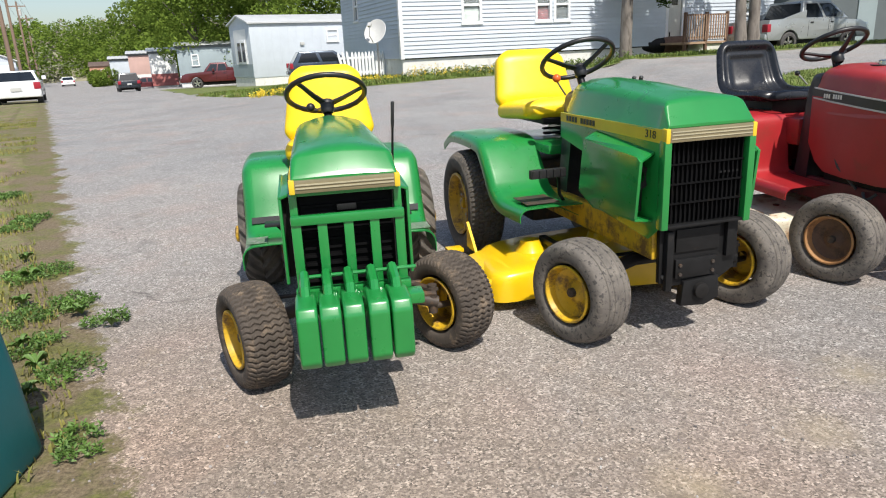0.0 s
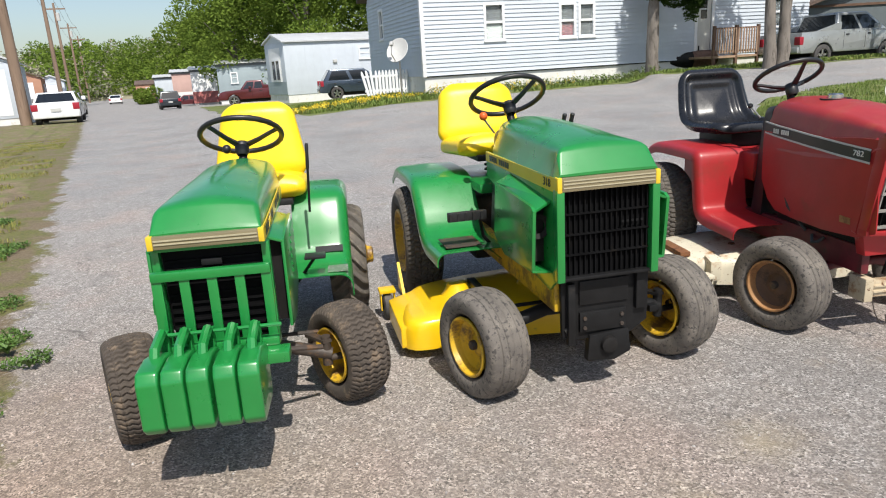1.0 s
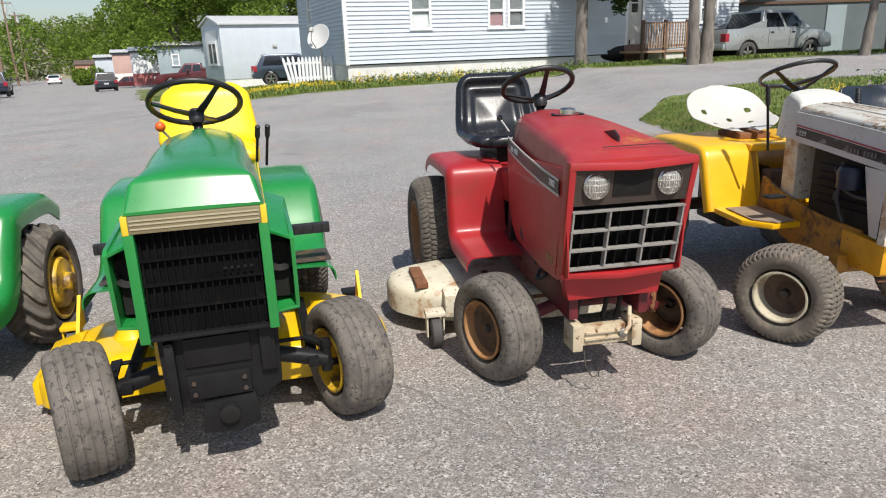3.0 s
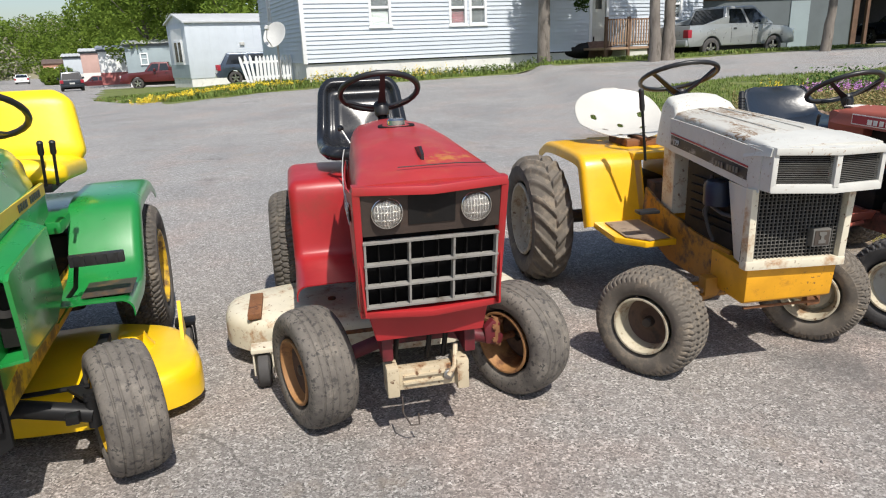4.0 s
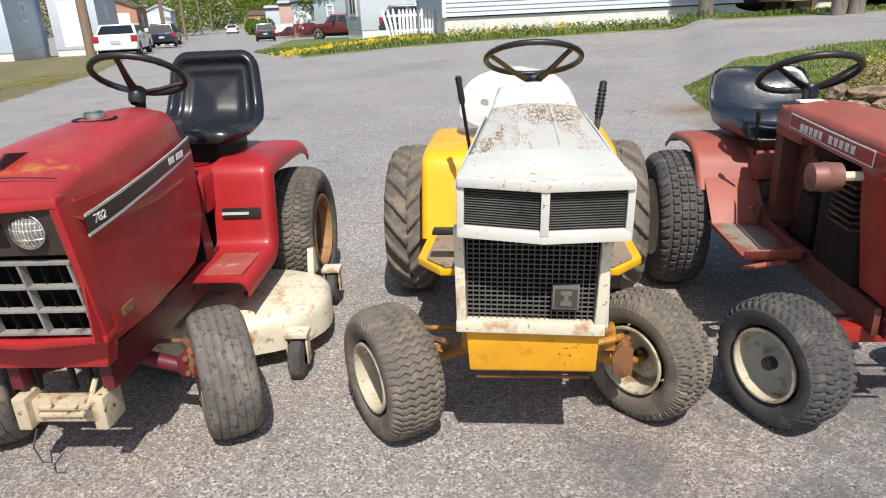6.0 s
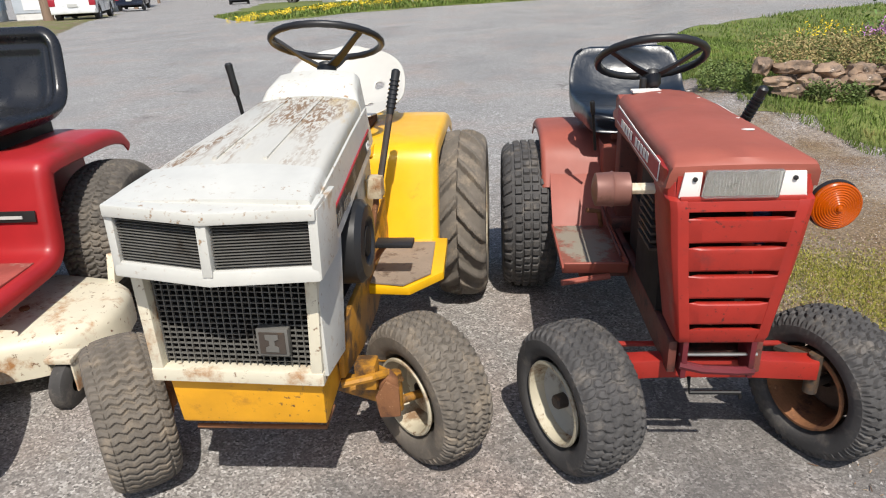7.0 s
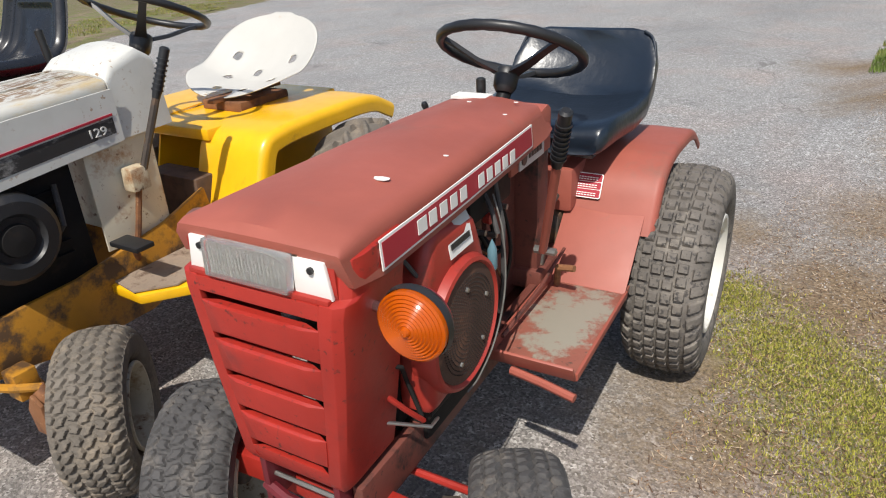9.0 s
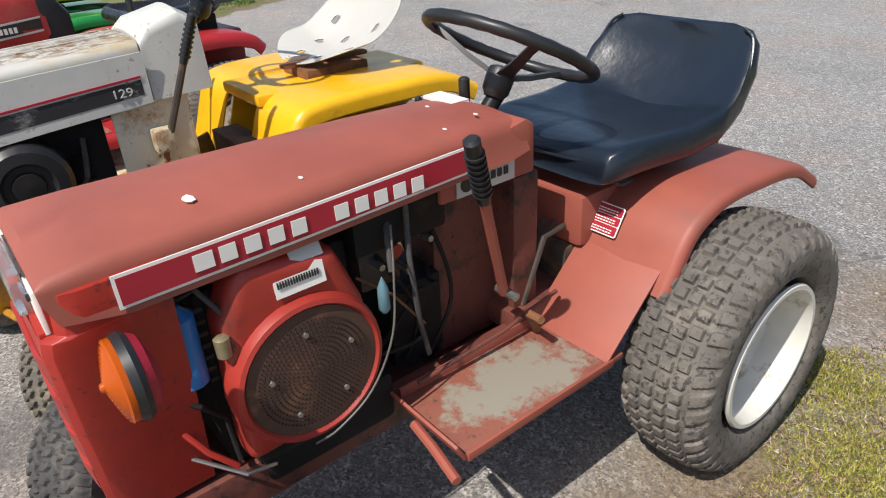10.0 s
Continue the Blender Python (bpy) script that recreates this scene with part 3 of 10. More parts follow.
def yard_material(name="chip_seal"):
    """Chip-sealed gravel yard: bound stone chips, pinkish and pale grey, with tyre-polished and oily patches."""
    m = bpy.data.materials.new(name)
    m.use_nodes = True
    nt, b = m.node_tree, m.node_tree.nodes["Principled BSDF"]
    N, L = nt.nodes.new, nt.links.new
    tc = N("ShaderNodeTexCoord")

    def noisy(scale, detail=4.0, rough=0.6):
        n = N("ShaderNodeTexNoise")
        n.inputs["Scale"].default_value, n.inputs["Detail"].default_value, n.inputs["Roughness"].default_value = scale, detail, rough
        L(tc.outputs["Object"], n.inputs["Vector"])
        return n.outputs["Fac"]

    def ramp(fac, *stops):
        r = N("ShaderNodeValToRGB")
        L(fac, r.inputs["Fac"])
        e = r.color_ramp.elements
        while len(e) < len(stops):
            e.new(0.5)
        for el, (p, c) in zip(e, stops):
            el.position, el.color = p, (*c, 1)
        return r.outputs["Color"]

    def mix(fac, a, c, mode="MIX"):
        x = N("ShaderNodeMix")
        x.data_type, x.blend_type = "RGBA", mode
        if isinstance(fac, float):
            x.inputs[0].default_value = fac
        else:
            L(fac, x.inputs[0])
        for k, v in ((6, a), (7, c)):
            if isinstance(v, tuple):
                x.inputs[k].default_value = (*v, 1)
            else:
                L(v, x.inputs[k])
        return x.outputs[2]

    vor = N("ShaderNodeTexVoronoi")
    vor.inputs["Scale"].default_value = 150
    L(tc.outputs["Object"], vor.inputs["Vector"])
    sep = N("ShaderNodeSeparateColor")
    L(vor.outputs["Color"], sep.inputs["Color"])

    def maths(op, a, c=0.0):
        x = N("ShaderNodeMath")
        x.operation = op
        for k, v in enumerate((a, c)):
            if isinstance(v, (int, float)):
                x.inputs[k].default_value = v
            else:
                L(v, x.inputs[k])
        return x.outputs[0]

    def soft(fac, lo, hi, top=1.0):
        r = N("ShaderNodeMapRange")
        r.interpolation_type = "SMOOTHSTEP"
        r.inputs["From Min"].default_value, r.inputs["From Max"].default_value, r.inputs["To Max"].default_value = lo, hi, top
        L(fac, r.inputs["Value"])
        return r.outputs["Result"]

    wobble = maths("ADD", maths("MULTIPLY", maths("SUBTRACT", noisy(2.6, 8, 0.72), 0.5), 1.5), maths("MULTIPLY", maths("SUBTRACT", noisy(38, 5, 0.8), 0.5), 0.45))

    def spread(spots, feather, top=1.0, uneven=1.0):
        """How much of a ground cover lies here: round its spots, with a ragged edge that thins out."""
        near_ = None
        for x, y, r in spots:
            v = N("ShaderNodeVectorMath")
            v.operation = "DISTANCE"
            L(tc.outputs["Object"], v.inputs[0])
            v.inputs[1].default_value = (x, y, 0.015)
            d = maths("SUBTRACT", v.outputs["Value"], r)
            near_ = d if near_ is None else maths("MINIMUM", near_, d)
        return soft(maths("ADD", near_, maths("MULTIPLY", wobble, uneven)), feather, -feather, top)

    pos = N("ShaderNodeSeparateXYZ")
    L(tc.outputs["Object"], pos.inputs[0])
    chips = ramp(sep.outputs["Red"], (0.0, (0.06, 0.055, 0.05)), (0.25, (0.2, 0.187, 0.175)), (0.55, (0.36, 0.335, 0.312)), (0.82, (0.52, 0.49, 0.46)), (1.0, (0.76, 0.74, 0.71)))
    fines = ramp(noisy(240, 3), (0.3, (0.12, 0.11, 0.102)), (0.7, (0.34, 0.315, 0.292)))
    col = mix(ramp(noisy(30, 3), (0.35, (0.2, 0.2, 0.2)), (0.65, (0.85, 0.85, 0.85))), fines, chips)
    # the older, greyer seal of the street and the brown-dusted one in front of the machines
    street = soft(maths("ADD", pos.outputs["Y"], maths("MULTIPLY", wobble, 2.2)), 4.2, 8.5)
    col = mix(street, col, mix(1.0, col, (0.95, 1.0, 1.05), "MULTIPLY"))
    dusty = soft(maths("ADD", maths("ADD", pos.outputs["Y"], maths("MULTIPLY", pos.outputs["X"], 0.22)), maths("MULTIPLY", wobble, 1.6)), 3.4, 1.4)
    col = mix(dusty, col, mix(1.0, col, (1.02, 0.89, 0.77), "MULTIPLY"))
    broad = ramp(noisy(0.55, 5), (0.3, (0.8, 0.8, 0.8)), (0.5, (0.98, 0.97, 0.96)), (0.72, (1.1, 1.08, 1.06)))
    col = mix(1.0, col, broad, "MULTIPLY")
    pink = ramp(noisy(1.3, 6), (0.48, (1, 1, 1)), (0.7, (1.1, 0.98, 0.93)))
    col = mix(1.0, col, pink, "MULTIPLY")
    dirt = ramp(noisy(3.2, 6, 0.7), (0.6, (0, 0, 0)), (0.74, (0.5, 0.5, 0.5)))
    col = mix(dirt, col, (0.27, 0.215, 0.155))
    oil = ramp(noisy(1.9, 7, 0.72), (0.58, (0, 0, 0)), (0.72, (0.42, 0.42, 0.42)))
    col = mix(oil, col, (0.075, 0.072, 0.072))
    cr = N("ShaderNodeTexVoronoi")
    cr.feature = "DISTANCE_TO_EDGE"
    cr.inputs["Scale"].default_value = 0.42
    warp = N("ShaderNodeVectorMath")
    warp.operation = "ADD"
    wn_ = N("ShaderNodeTexNoise")
    wn_.inputs["Scale"].default_value, wn_.inputs["Detail"].default_value = 1.1, 8
    L(tc.outputs["Object"], wn_.inputs["Vector"])
    L(tc.outputs["Object"], warp.inputs[0])
    L(wn_.outputs["Color"], warp.inputs[1])
    L(warp.outputs["Vector"], cr.inputs["Vector"])
    crack = maths("MULTIPLY", soft(cr.outputs["Distance"], 0.0045, 0.0008), soft(noisy(0.7, 4), 0.5, 0.6, 0.6))
    col = mix(crack, col, (0.09, 0.082, 0.076))
    # dry mossy earth of the verge, thinning out into the yard
    edge = maths("ADD", maths("ADD", pos.outputs["X"], maths("MULTIPLY", pos.outputs["Y"], 0.65)), -0.15)
    far_ = soft(pos.outputs["Y"], 34.0, 28.0)
    beside = maths("MULTIPLY", soft(maths("ADD", edge, maths("MULTIPLY", wobble, 0.75)), 0.05, -0.06), far_)
    soil = ramp(noisy(60, 6, 0.75), (0.33, (0.06, 0.042, 0.026)), (0.5, (0.165, 0.125, 0.074)), (0.7, (0.29, 0.235, 0.15)))
    soil = mix(soft(noisy(2.4, 7, 0.7), 0.43, 0.57, 0.85), soil, ramp(noisy(45, 6, 0.75), (0.35, (0.05, 0.055, 0.012)), (0.6, (0.17, 0.175, 0.04))))
    col = mix(beside, col, soil)
    # tan sand spills, pale dust, brown earth and thin moss beside the yard
    col = mix(spread(((1.56, 2.37, 0.04), (0.76, 1.7, 0.06), (1.25, 1.95, 0.02), (1.36, 1.58, 0.05), (3.62, 2.45, 0.03)), 0.16, 0.55, 0.25), col, (0.42, 0.34, 0.2))
    # darker patches before and under the last two machines
    col = mix(spread(((4.24, 3.2, 0.2), (4.77, 3.56, 0.25), (4.12, 2.65, 0.12), (5.1, 3.76, 0.3), (5.52, 4.21, 0.3), (4.93, 4.45, 0.15), (4.41, 4, 0.1), (5.97, 3.63, 0.4), (5.05, 4.1, 0.3), (4.3, 3.5, 0.25), (4.15, 3.8, 0.15), (5.1, 4.45, 0.25)), 0.3, 0.68, 0.9), col, (0.1, 0.092, 0.088))
    col = mix(spread(((1.92, 1.57, 0.3), (2.6, 1.97, 0.4), (3.26, 2.37, 0.3), (1.23, 1.26, 0.2)), 0.5, 0.34, 0.9), col, (0.17, 0.128, 0.102))
    earth = spread(EARTH_SPOTS, 0.34, 0.97, 0.6)
    col = mix(earth, col, ramp(noisy(75, 5, 0.75), (0.33, (0.045, 0.03, 0.018)), (0.5, (0.19, 0.125, 0.064)), (0.68, (0.36, 0.27, 0.165))))
    col = mix(spread(((5.81, 4.88, 0.14), (5.57, 7.1, 0.1), (6.25, 6.9, 0.2), (5.75, 7.5, 0.1), (6.5, 4.4, 0.1)), 0.12, 0.5, 0.3), col, (0.47, 0.44, 0.4))
    mossy = spread(MOSS_SPOTS, 0.24, 0.85, 0.62)
    col = mix(mossy, col, ramp(noisy(95, 5, 0.75), (0.34, (0.035, 0.035, 0.01)), (0.52, (0.18, 0.18, 0.026)), (0.7, (0.36, 0.33, 0.08))))
    L(col, b.inputs["Base Color"])
    b.inputs["Roughness"].default_value = 0.82
    bp = N("ShaderNodeBump")
    bp.inputs["Strength"].default_value, bp.inputs["Distance"].default_value = 0.75, 0.006
    relief = maths("ADD", noisy(130, 6, 0.7), maths("MULTIPLY", sep.outputs["Green"], 0.5))
    L(maths("ADD", relief, maths("MULTIPLY", mossy, maths("MULTIPLY", noisy(210, 3), 2.5))), bp.inputs["Height"])
    b2 = N("ShaderNodeBump")
    b2.inputs["Strength"].default_value, b2.inputs["Distance"].default_value = 0.5, 0.02
    L(noisy(9, 5), b2.inputs["Height"])
    L(b2.outputs["Normal"], bp.inputs["Normal"])
    L(bp.outputs["Normal"], b.inputs["Normal"])
    return m


M["yard"] = yard_material()
M["turf"] = surf("mown_grass", (0.125, 0.15, 0.036), 0.9, var=0.35, vscale=3.0, stain=(0.19, 0.17, 0.05), amount=0.35, sscale=1.6, bump=0.8, bscale=60, fleck=(0.045, 0.09, 0.015), famount=0.4, fscale=40)
M["verge"] = surf("dry_mossy_verge", (0.2, 0.15, 0.095), 0.95, var=0.35, vscale=5.0, stain=(0.13, 0.155, 0.032), amount=0.62, sscale=2.4, bump=0.8, bscale=70, fleck=(0.085, 0.06, 0.04), famount=0.5, fscale=55)
M["blade"] = surf("grass_blades", (0.115, 0.17, 0.026), 0.75, var=0.45, vscale=2.2, stain=(0.27, 0.23, 0.075), amount=0.42, sscale=3.5)
M["blade_dry"] = surf("dry_yellow_grass", (0.23, 0.21, 0.055), 0.8, var=0.35, vscale=3.2, stain=(0.12, 0.17, 0.03), amount=0.5, sscale=4)
M["leafy"] = surf("weed_leaves", (0.09, 0.17, 0.03), 0.6, var=0.4, vscale=6)

g = B()
xs = [-400, -150, -70] + [-40 + 4 * i for i in range(8)] + [-8 + 1.0 * i for i in range(12)] + [4 + 0.25 * i for i in range(24)] + [10, 11] + [12 + 4 * i for i in range(8)] + [70, 150, 400]
ys = [-150, -40, -12, -5] + [-2 + 0.8 * i for i in range(11)] + [6.8 + 0.25 * i for i in range(13)] + [10.2, 11.1] + [12 + 2 * i for i in range(15)] + [44, 52, 65, 85, 120, 165, 260, 500]
gv = [[g.verts.new((x, y, lie(x, y))) for x in xs] for y in ys]
for j in range(len(ys) - 1):
    for i in range(len(xs) - 1):
        g.faces.new((gv[j][i], gv[j][i + 1], gv[j + 1][i + 1], gv[j + 1][i]))
ground_ob = part("ground", g, "yard")
tagged(ground_ob, "grey chip-sealed gravel yard and street", "ground", kind="structure")


def ragged_patch(name, outline, material, label, height=0.02, seed=1, rag=0.12, step=0.35, kind="structure", category="ground", rounds=2, fine=0.9):
    """A sheet with an uneven edge that thins out to the ground it lies on."""
    pts = []
    for (x0, y0), (x1, y1) in zip(outline, outline[1:] + outline[:1]):
        n = max(1, int(math.hypot(x1 - x0, y1 - y0) / step))
        for i in range(n):
            u = i / n
            k = rag * (2.2 * noise.noise((x0 * 2.3 + (x1 - x0) * u * 2.3, y0 * 2.3 + (y1 - y0) * u * 2.3, seed)) + 1.0 * noise.noise((x0 * 9 + (x1 - x0) * u * 9, y0 * 9 + (y1 - y0) * u * 9, seed + 5)))
            j_ = rag * (2.2 * noise.noise((x0 * 2.3 + (x1 - x0) * u * 2.3, y0 * 2.3 + (y1 - y0) * u * 2.3, seed + 9)) + 1.0 * noise.noise((x0 * 9 + (x1 - x0) * u * 9, y0 * 9 + (y1 - y0) * u * 9, seed + 15)))
            x, y = x0 + (x1 - x0) * u, y0 + (y1 - y0) * u
            pts.append((x + k, y + j_))
    bm = B()
    vs = [bm.verts.new((x, y, lie(x, y) + 0.004)) for x, y in pts]
    bm.faces.new(vs)
    bmesh.ops.triangulate(bm, faces=bm.faces)
    for _ in range(rounds):
        bmesh.ops.subdivide_edges(bm, edges=[e for e in bm.edges if e.calc_length() > fine], cuts=1)
        bmesh.ops.triangulate(bm, faces=bm.faces)
    edge = {v for v in bm.verts if v.is_boundary}
    for v in bm.verts:
        if v not in edge:
            v.co.z = lie(v.co.x, v.co.y) + height * (0.7 + 0.6 * noise.noise((v.co.x * 0.8, v.co.y * 0.8, 3)))
        else:
            v.co.z = lie(v.co.x, v.co.y) + 0.003
    ob = part(name, bm, material, sharp=180)
    return tagged(ob, label, category, kind=kind), pts


def inside(p, poly):
    x, y = p
    hit = False
    for (x0, y0), (x1, y1) in zip(poly, poly[1:] + poly[:1]):
        if (y0 > y) != (y1 > y) and x < (x1 - x0) * (y - y0) / (y1 - y0) + x0:
            hit = not hit
    return hit


def blades(name, outline, count, height, material, label, seed=1, clump=0.0, wide=0.006, category="grass", base=0.0):
    """Grass as one mesh of bent blades, thicker in clumps."""
    rnd = random.Random(seed)
    x0, x1 = min(p[0] for p in outline), max(p[0] for p in outline)
    y0, y1 = min(p[1] for p in outline), max(p[1] for p in outline)
    vs, fs = [], []
    made = tries = 0
    while made < count and tries < count * 8:
        tries += 1
        x, y = rnd.uniform(x0, x1), rnd.uniform(y0, y1)
        if not inside((x, y), outline) or noise.noise((x * 1.3, y * 1.3, seed * 7.1)) < clump - 0.5:
            continue
        made += 1
        z = lie(x, y) + base
        h = height * rnd.uniform(0.4, 1.25)
        a, lean_ = rnd.uniform(0, 6.283), rnd.uniform(0.1, 0.8) * h
        dx, dy = math.cos(a), math.sin(a)
        w = wide * rnd.uniform(0.6, 1.3)
        n = len(vs)
        vs += [(x - dy * w, y + dx * w, z - 0.005), (x + dy * w, y - dx * w, z - 0.005),
               (x + dx * lean_ * 0.35 + dy * w * 0.7, y + dy * lean_ * 0.35 - dx * w * 0.7, z + h * 0.6), (x + dx * lean_ * 0.35 - dy * w * 0.7, y + dy * lean_ * 0.35 + dx * w * 0.7, z + h * 0.6),
               (x + dx * lean_, y + dy * lean_, z + h)]
        fs += [(n, n + 1, n + 2, n + 3), (n + 3, n + 2, n + 4)]
    me = bpy.data.meshes.new(name)
    me.from_pydata(vs, [], fs)
    me.materials.append(M[material])
    return tagged(new(name, me), label, category, kind="stuff")


VERGE = [(-1.95, 0.94), (-2.08, 2.38), (-2.63, 3.63), (-4.29, 6.07), (-8.67, 12.79), (-13.04, 19.68), (-17.47, 26.6), (-24.69, 37.45), (-27.67, 36.39), (-16.33, 19.61), (-8.94, 6.4), (-5.38, 0.37), (-3.07, -0.59)]
ragged_patch("verge", VERGE, "verge", "dry mossy verge with dirt and weeds beside the street", 0.02, 3, 0.1, 0.3)
BANK = [(-10.56, 24.86), (-8.73, 23.41), (-6.36, 20.87), (-5.11, 19.1), (-4.3, 18.72), (-3.05, 20.46), (-2.06, 21.08), (0.1, 22.54), (2.09, 23.19), (4.26, 24.35), (8.27, 24.05), (10.46, 24.6), (17.42, 26.38), (39.38, 28.44), (39.16, 36.94), (-3.84, 35.84), (-17.5, 61.5), (-28.5, 61.22), (-25.85, 55.28), (-17.97, 40.48), (-12.68, 29.61)]
ragged_patch("house_lawn", BANK, "turf", "green grass bank in front of the houses", 0.03, 5, 0.25, 0.8)
LAWN = [(4.6, 12.29), (4.7, 11.04), (4.85, 10.17), (5.27, 9.68), (5.5, 9.21), (5.62, 8.66), (5.63, 8.5), (5.88, 8.41), (6.21, 8.11), (6.36, 7.75), (6.6, 7.54), (7.47, 6.93), (9.23, 5.92), (11.68, 5.09), (19.49, 8.04), (21.58, 20.97), (14.22, 19.47), (11.68, 17), (8.68, 16.72), (6.78, 15.41), (5.89, 14), (5.07, 13.2)]
ragged_patch("lawn", LAWN, "turf", "mown green lawn beside the yard", 0.03, 7, 0.1, 0.1, rounds=6, fine=0.4)


# ---------- trees ----------
def foliage(name, base, other, scale):
    """Thin leaves: diffuse and translucent, varied from clump to clump."""
    m = bpy.data.materials.new(name)
    m.use_nodes = True
    nt = m.node_tree
    nt.nodes.remove(nt.nodes["Principled BSDF"])
    N, L = nt.nodes.new, nt.links.new
    tc, n, r = N("ShaderNodeTexCoord"), N("ShaderNodeTexNoise"), N("ShaderNodeValToRGB")
    n.inputs["Scale"].default_value, n.inputs["Detail"].default_value = scale, 6
    L(tc.outputs["Object"], n.inputs["Vector"])
    L(n.outputs["Fac"], r.inputs["Fac"])
    r.color_ramp.elements[0].position, r.color_ramp.elements[1].position = 0.32, 0.68
    r.color_ramp.elements[0].color, r.color_ramp.elements[1].color = (*other, 1), (*base, 1)
    d, t, mx = N("ShaderNodeBsdfDiffuse"), N("ShaderNodeBsdfTranslucent"), N("ShaderNodeMixShader")
    for sh in (d, t):
        L(r.outputs["Color"], sh.inputs["Color"])
    mx.inputs["Fac"].default_value = 0.38
    L(d.outputs["BSDF"], mx.inputs[1])
    L(t.outputs["BSDF"], mx.inputs[2])
    L(mx.outputs["Shader"], nt.nodes["Material Output"].inputs["Surface"])
    return m


M["leaf_spring"] = foliage("fresh_spring_leaves", (0.22, 0.3, 0.055), (0.11, 0.175, 0.032), 0.6)
# shade of the crowns is put into this leaf colour
M["leaf_shaded"] = foliage("shaded_leaves", (0.05, 0.085, 0.02), (0.025, 0.045, 0.012), 0.9)
M["leaf_bud"] = surf("budding_hillside", (0.24, 0.22, 0.15), 0.8, var=0.4, vscale=0.08, stain=(0.17, 0.21, 0.1), amount=0.5, sscale=0.05)
M["bark"] = surf("grey_bark", (0.2, 0.175, 0.15), 0.95, var=0.3, vscale=4, stain=(0.1, 0.085, 0.07), amount=0.5, sscale=6, bump=0.9, bscale=22, stretch=(1, 1, 0.25))
M["pole_wood"] = surf("weathered_pole_wood", (0.23, 0.16, 0.115), 0.9, var=0.2, vscale=3, stain=(0.13, 0.085, 0.06), amount=0.4, sscale=5, bump=0.4, bscale=50, stretch=(1, 1, 0.1))


def trunk_mesh(bm, pts, radii, seg=10, seed=1):
    rnd = random.Random(seed)
    fine, rad_ = [], []
    for i in range(len(pts) - 1):
        for k in range(4):
            u = k / 4
            p = Vector(pts[i]).lerp(Vector(pts[i + 1]), u)
            fine.append(p + Vector((rnd.uniform(-1, 1), rnd.uniform(-1, 1), 0)) * radii[i] * 0.12)
            rad_.append((radii[i] * (1 - u) + radii[i + 1] * u) * rnd.uniform(0.93, 1.07))
    fine.append(Vector(pts[-1]))
    rad_.append(radii[-1])
    tube(bm, fine, rad_, seg)


def crown_mesh(name, lobes, count, leaf, material, seed=1, gap=0.1):
    """Many small two-sided leaf sprays round the lobes of a crown, with an uneven outline and gaps."""
    rnd = random.Random(seed)
    vs, fs = [], []
    weights = [r[0] * r[1] + r[0] * r[2] for _, r in lobes]
    for c, r in rnd.choices(lobes, weights, k=count):
        for _ in range(8):
            d = Vector((rnd.gauss(0, 1), rnd.gauss(0, 1), rnd.gauss(0, 1))).normalized()
            k = rnd.uniform(0.45, 1.0) ** 0.5
            p = Vector((c[0] + d.x * r[0] * k, c[1] + d.y * r[1] * k, c[2] + d.z * r[2] * k))
            if noise.noise(p * (0.9 / max(leaf * 3, 0.5))) > gap - 0.35:
                break
        a = Vector((rnd.gauss(0, 1), rnd.gauss(0, 1), rnd.gauss(0, 0.6))).normalized()
        b_ = a.cross(Vector((rnd.gauss(0, 1), rnd.gauss(0, 1), rnd.gauss(0, 1)))).normalized()
        s = leaf * rnd.uniform(0.6, 1.4)
        n = len(vs)
        vs += [p - a * s, p + b_ * s * 0.45 - a * s * 0.1, p + a * s, p - b_ * s * 0.45 + a * s * 0.1]
        fs.append((n, n + 1, n + 2, n + 3))
    me = bpy.data.meshes.new(name)
    me.from_pydata([tuple(v) for v in vs], [], fs)
    me.materials.append(M[material])
    return me


def tree(x, y, h, spread, label, material="leaf_spring", count=5000, leaf=0.16, seed=1, trunk_r=0.22, clear=0.3, lean=0.0, group=""):
    z = lie(x, y)
    t = thing("tree", label, "tree", pose(x, y, z - 0.05), group)
    rnd = random.Random(seed)
    bm = B()
    top = (lean * h * 0.6, 0, h * 0.72)
    trunk_mesh(bm, [(0, 0, 0), (lean * h * 0.15, 0.02, h * 0.2), (lean * h * 0.35, -0.05, h * 0.45), top], [trunk_r * 1.25, trunk_r, trunk_r * 0.75, trunk_r * 0.35], 12, seed)
    part("trunk", bm, "bark", t)
    lobes = []
    for k in range(9):
        a = rnd.uniform(0, 6.283)
        zz = h * rnd.uniform(clear + 0.1, 0.92)
        rr = spread * rnd.uniform(0.25, 0.75) * (1.0 if zz < h * 0.7 else 0.55)
        c = (lean * zz + rr * math.cos(a), rr * math.sin(a), zz)
        s = spread * rnd.uniform(0.4, 0.62)
        lobes.append((c, (s, s, s * 0.8)))
        limb = B()
        start = Vector((lean * h * 0.3, 0, max(h * clear * 0.9, zz * 0.55)))
        trunk_mesh(limb, [start, start.lerp(Vector(c), 0.5) + Vector((0, 0, 0.2)), c], [trunk_r * 0.42, trunk_r * 0.28, trunk_r * 0.1], 7, seed + k)
        part("limb", limb, "bark", t)
    cr = new("crown", crown_mesh("crown", lobes, count, leaf, material, seed))
    cr.parent = t
    return t


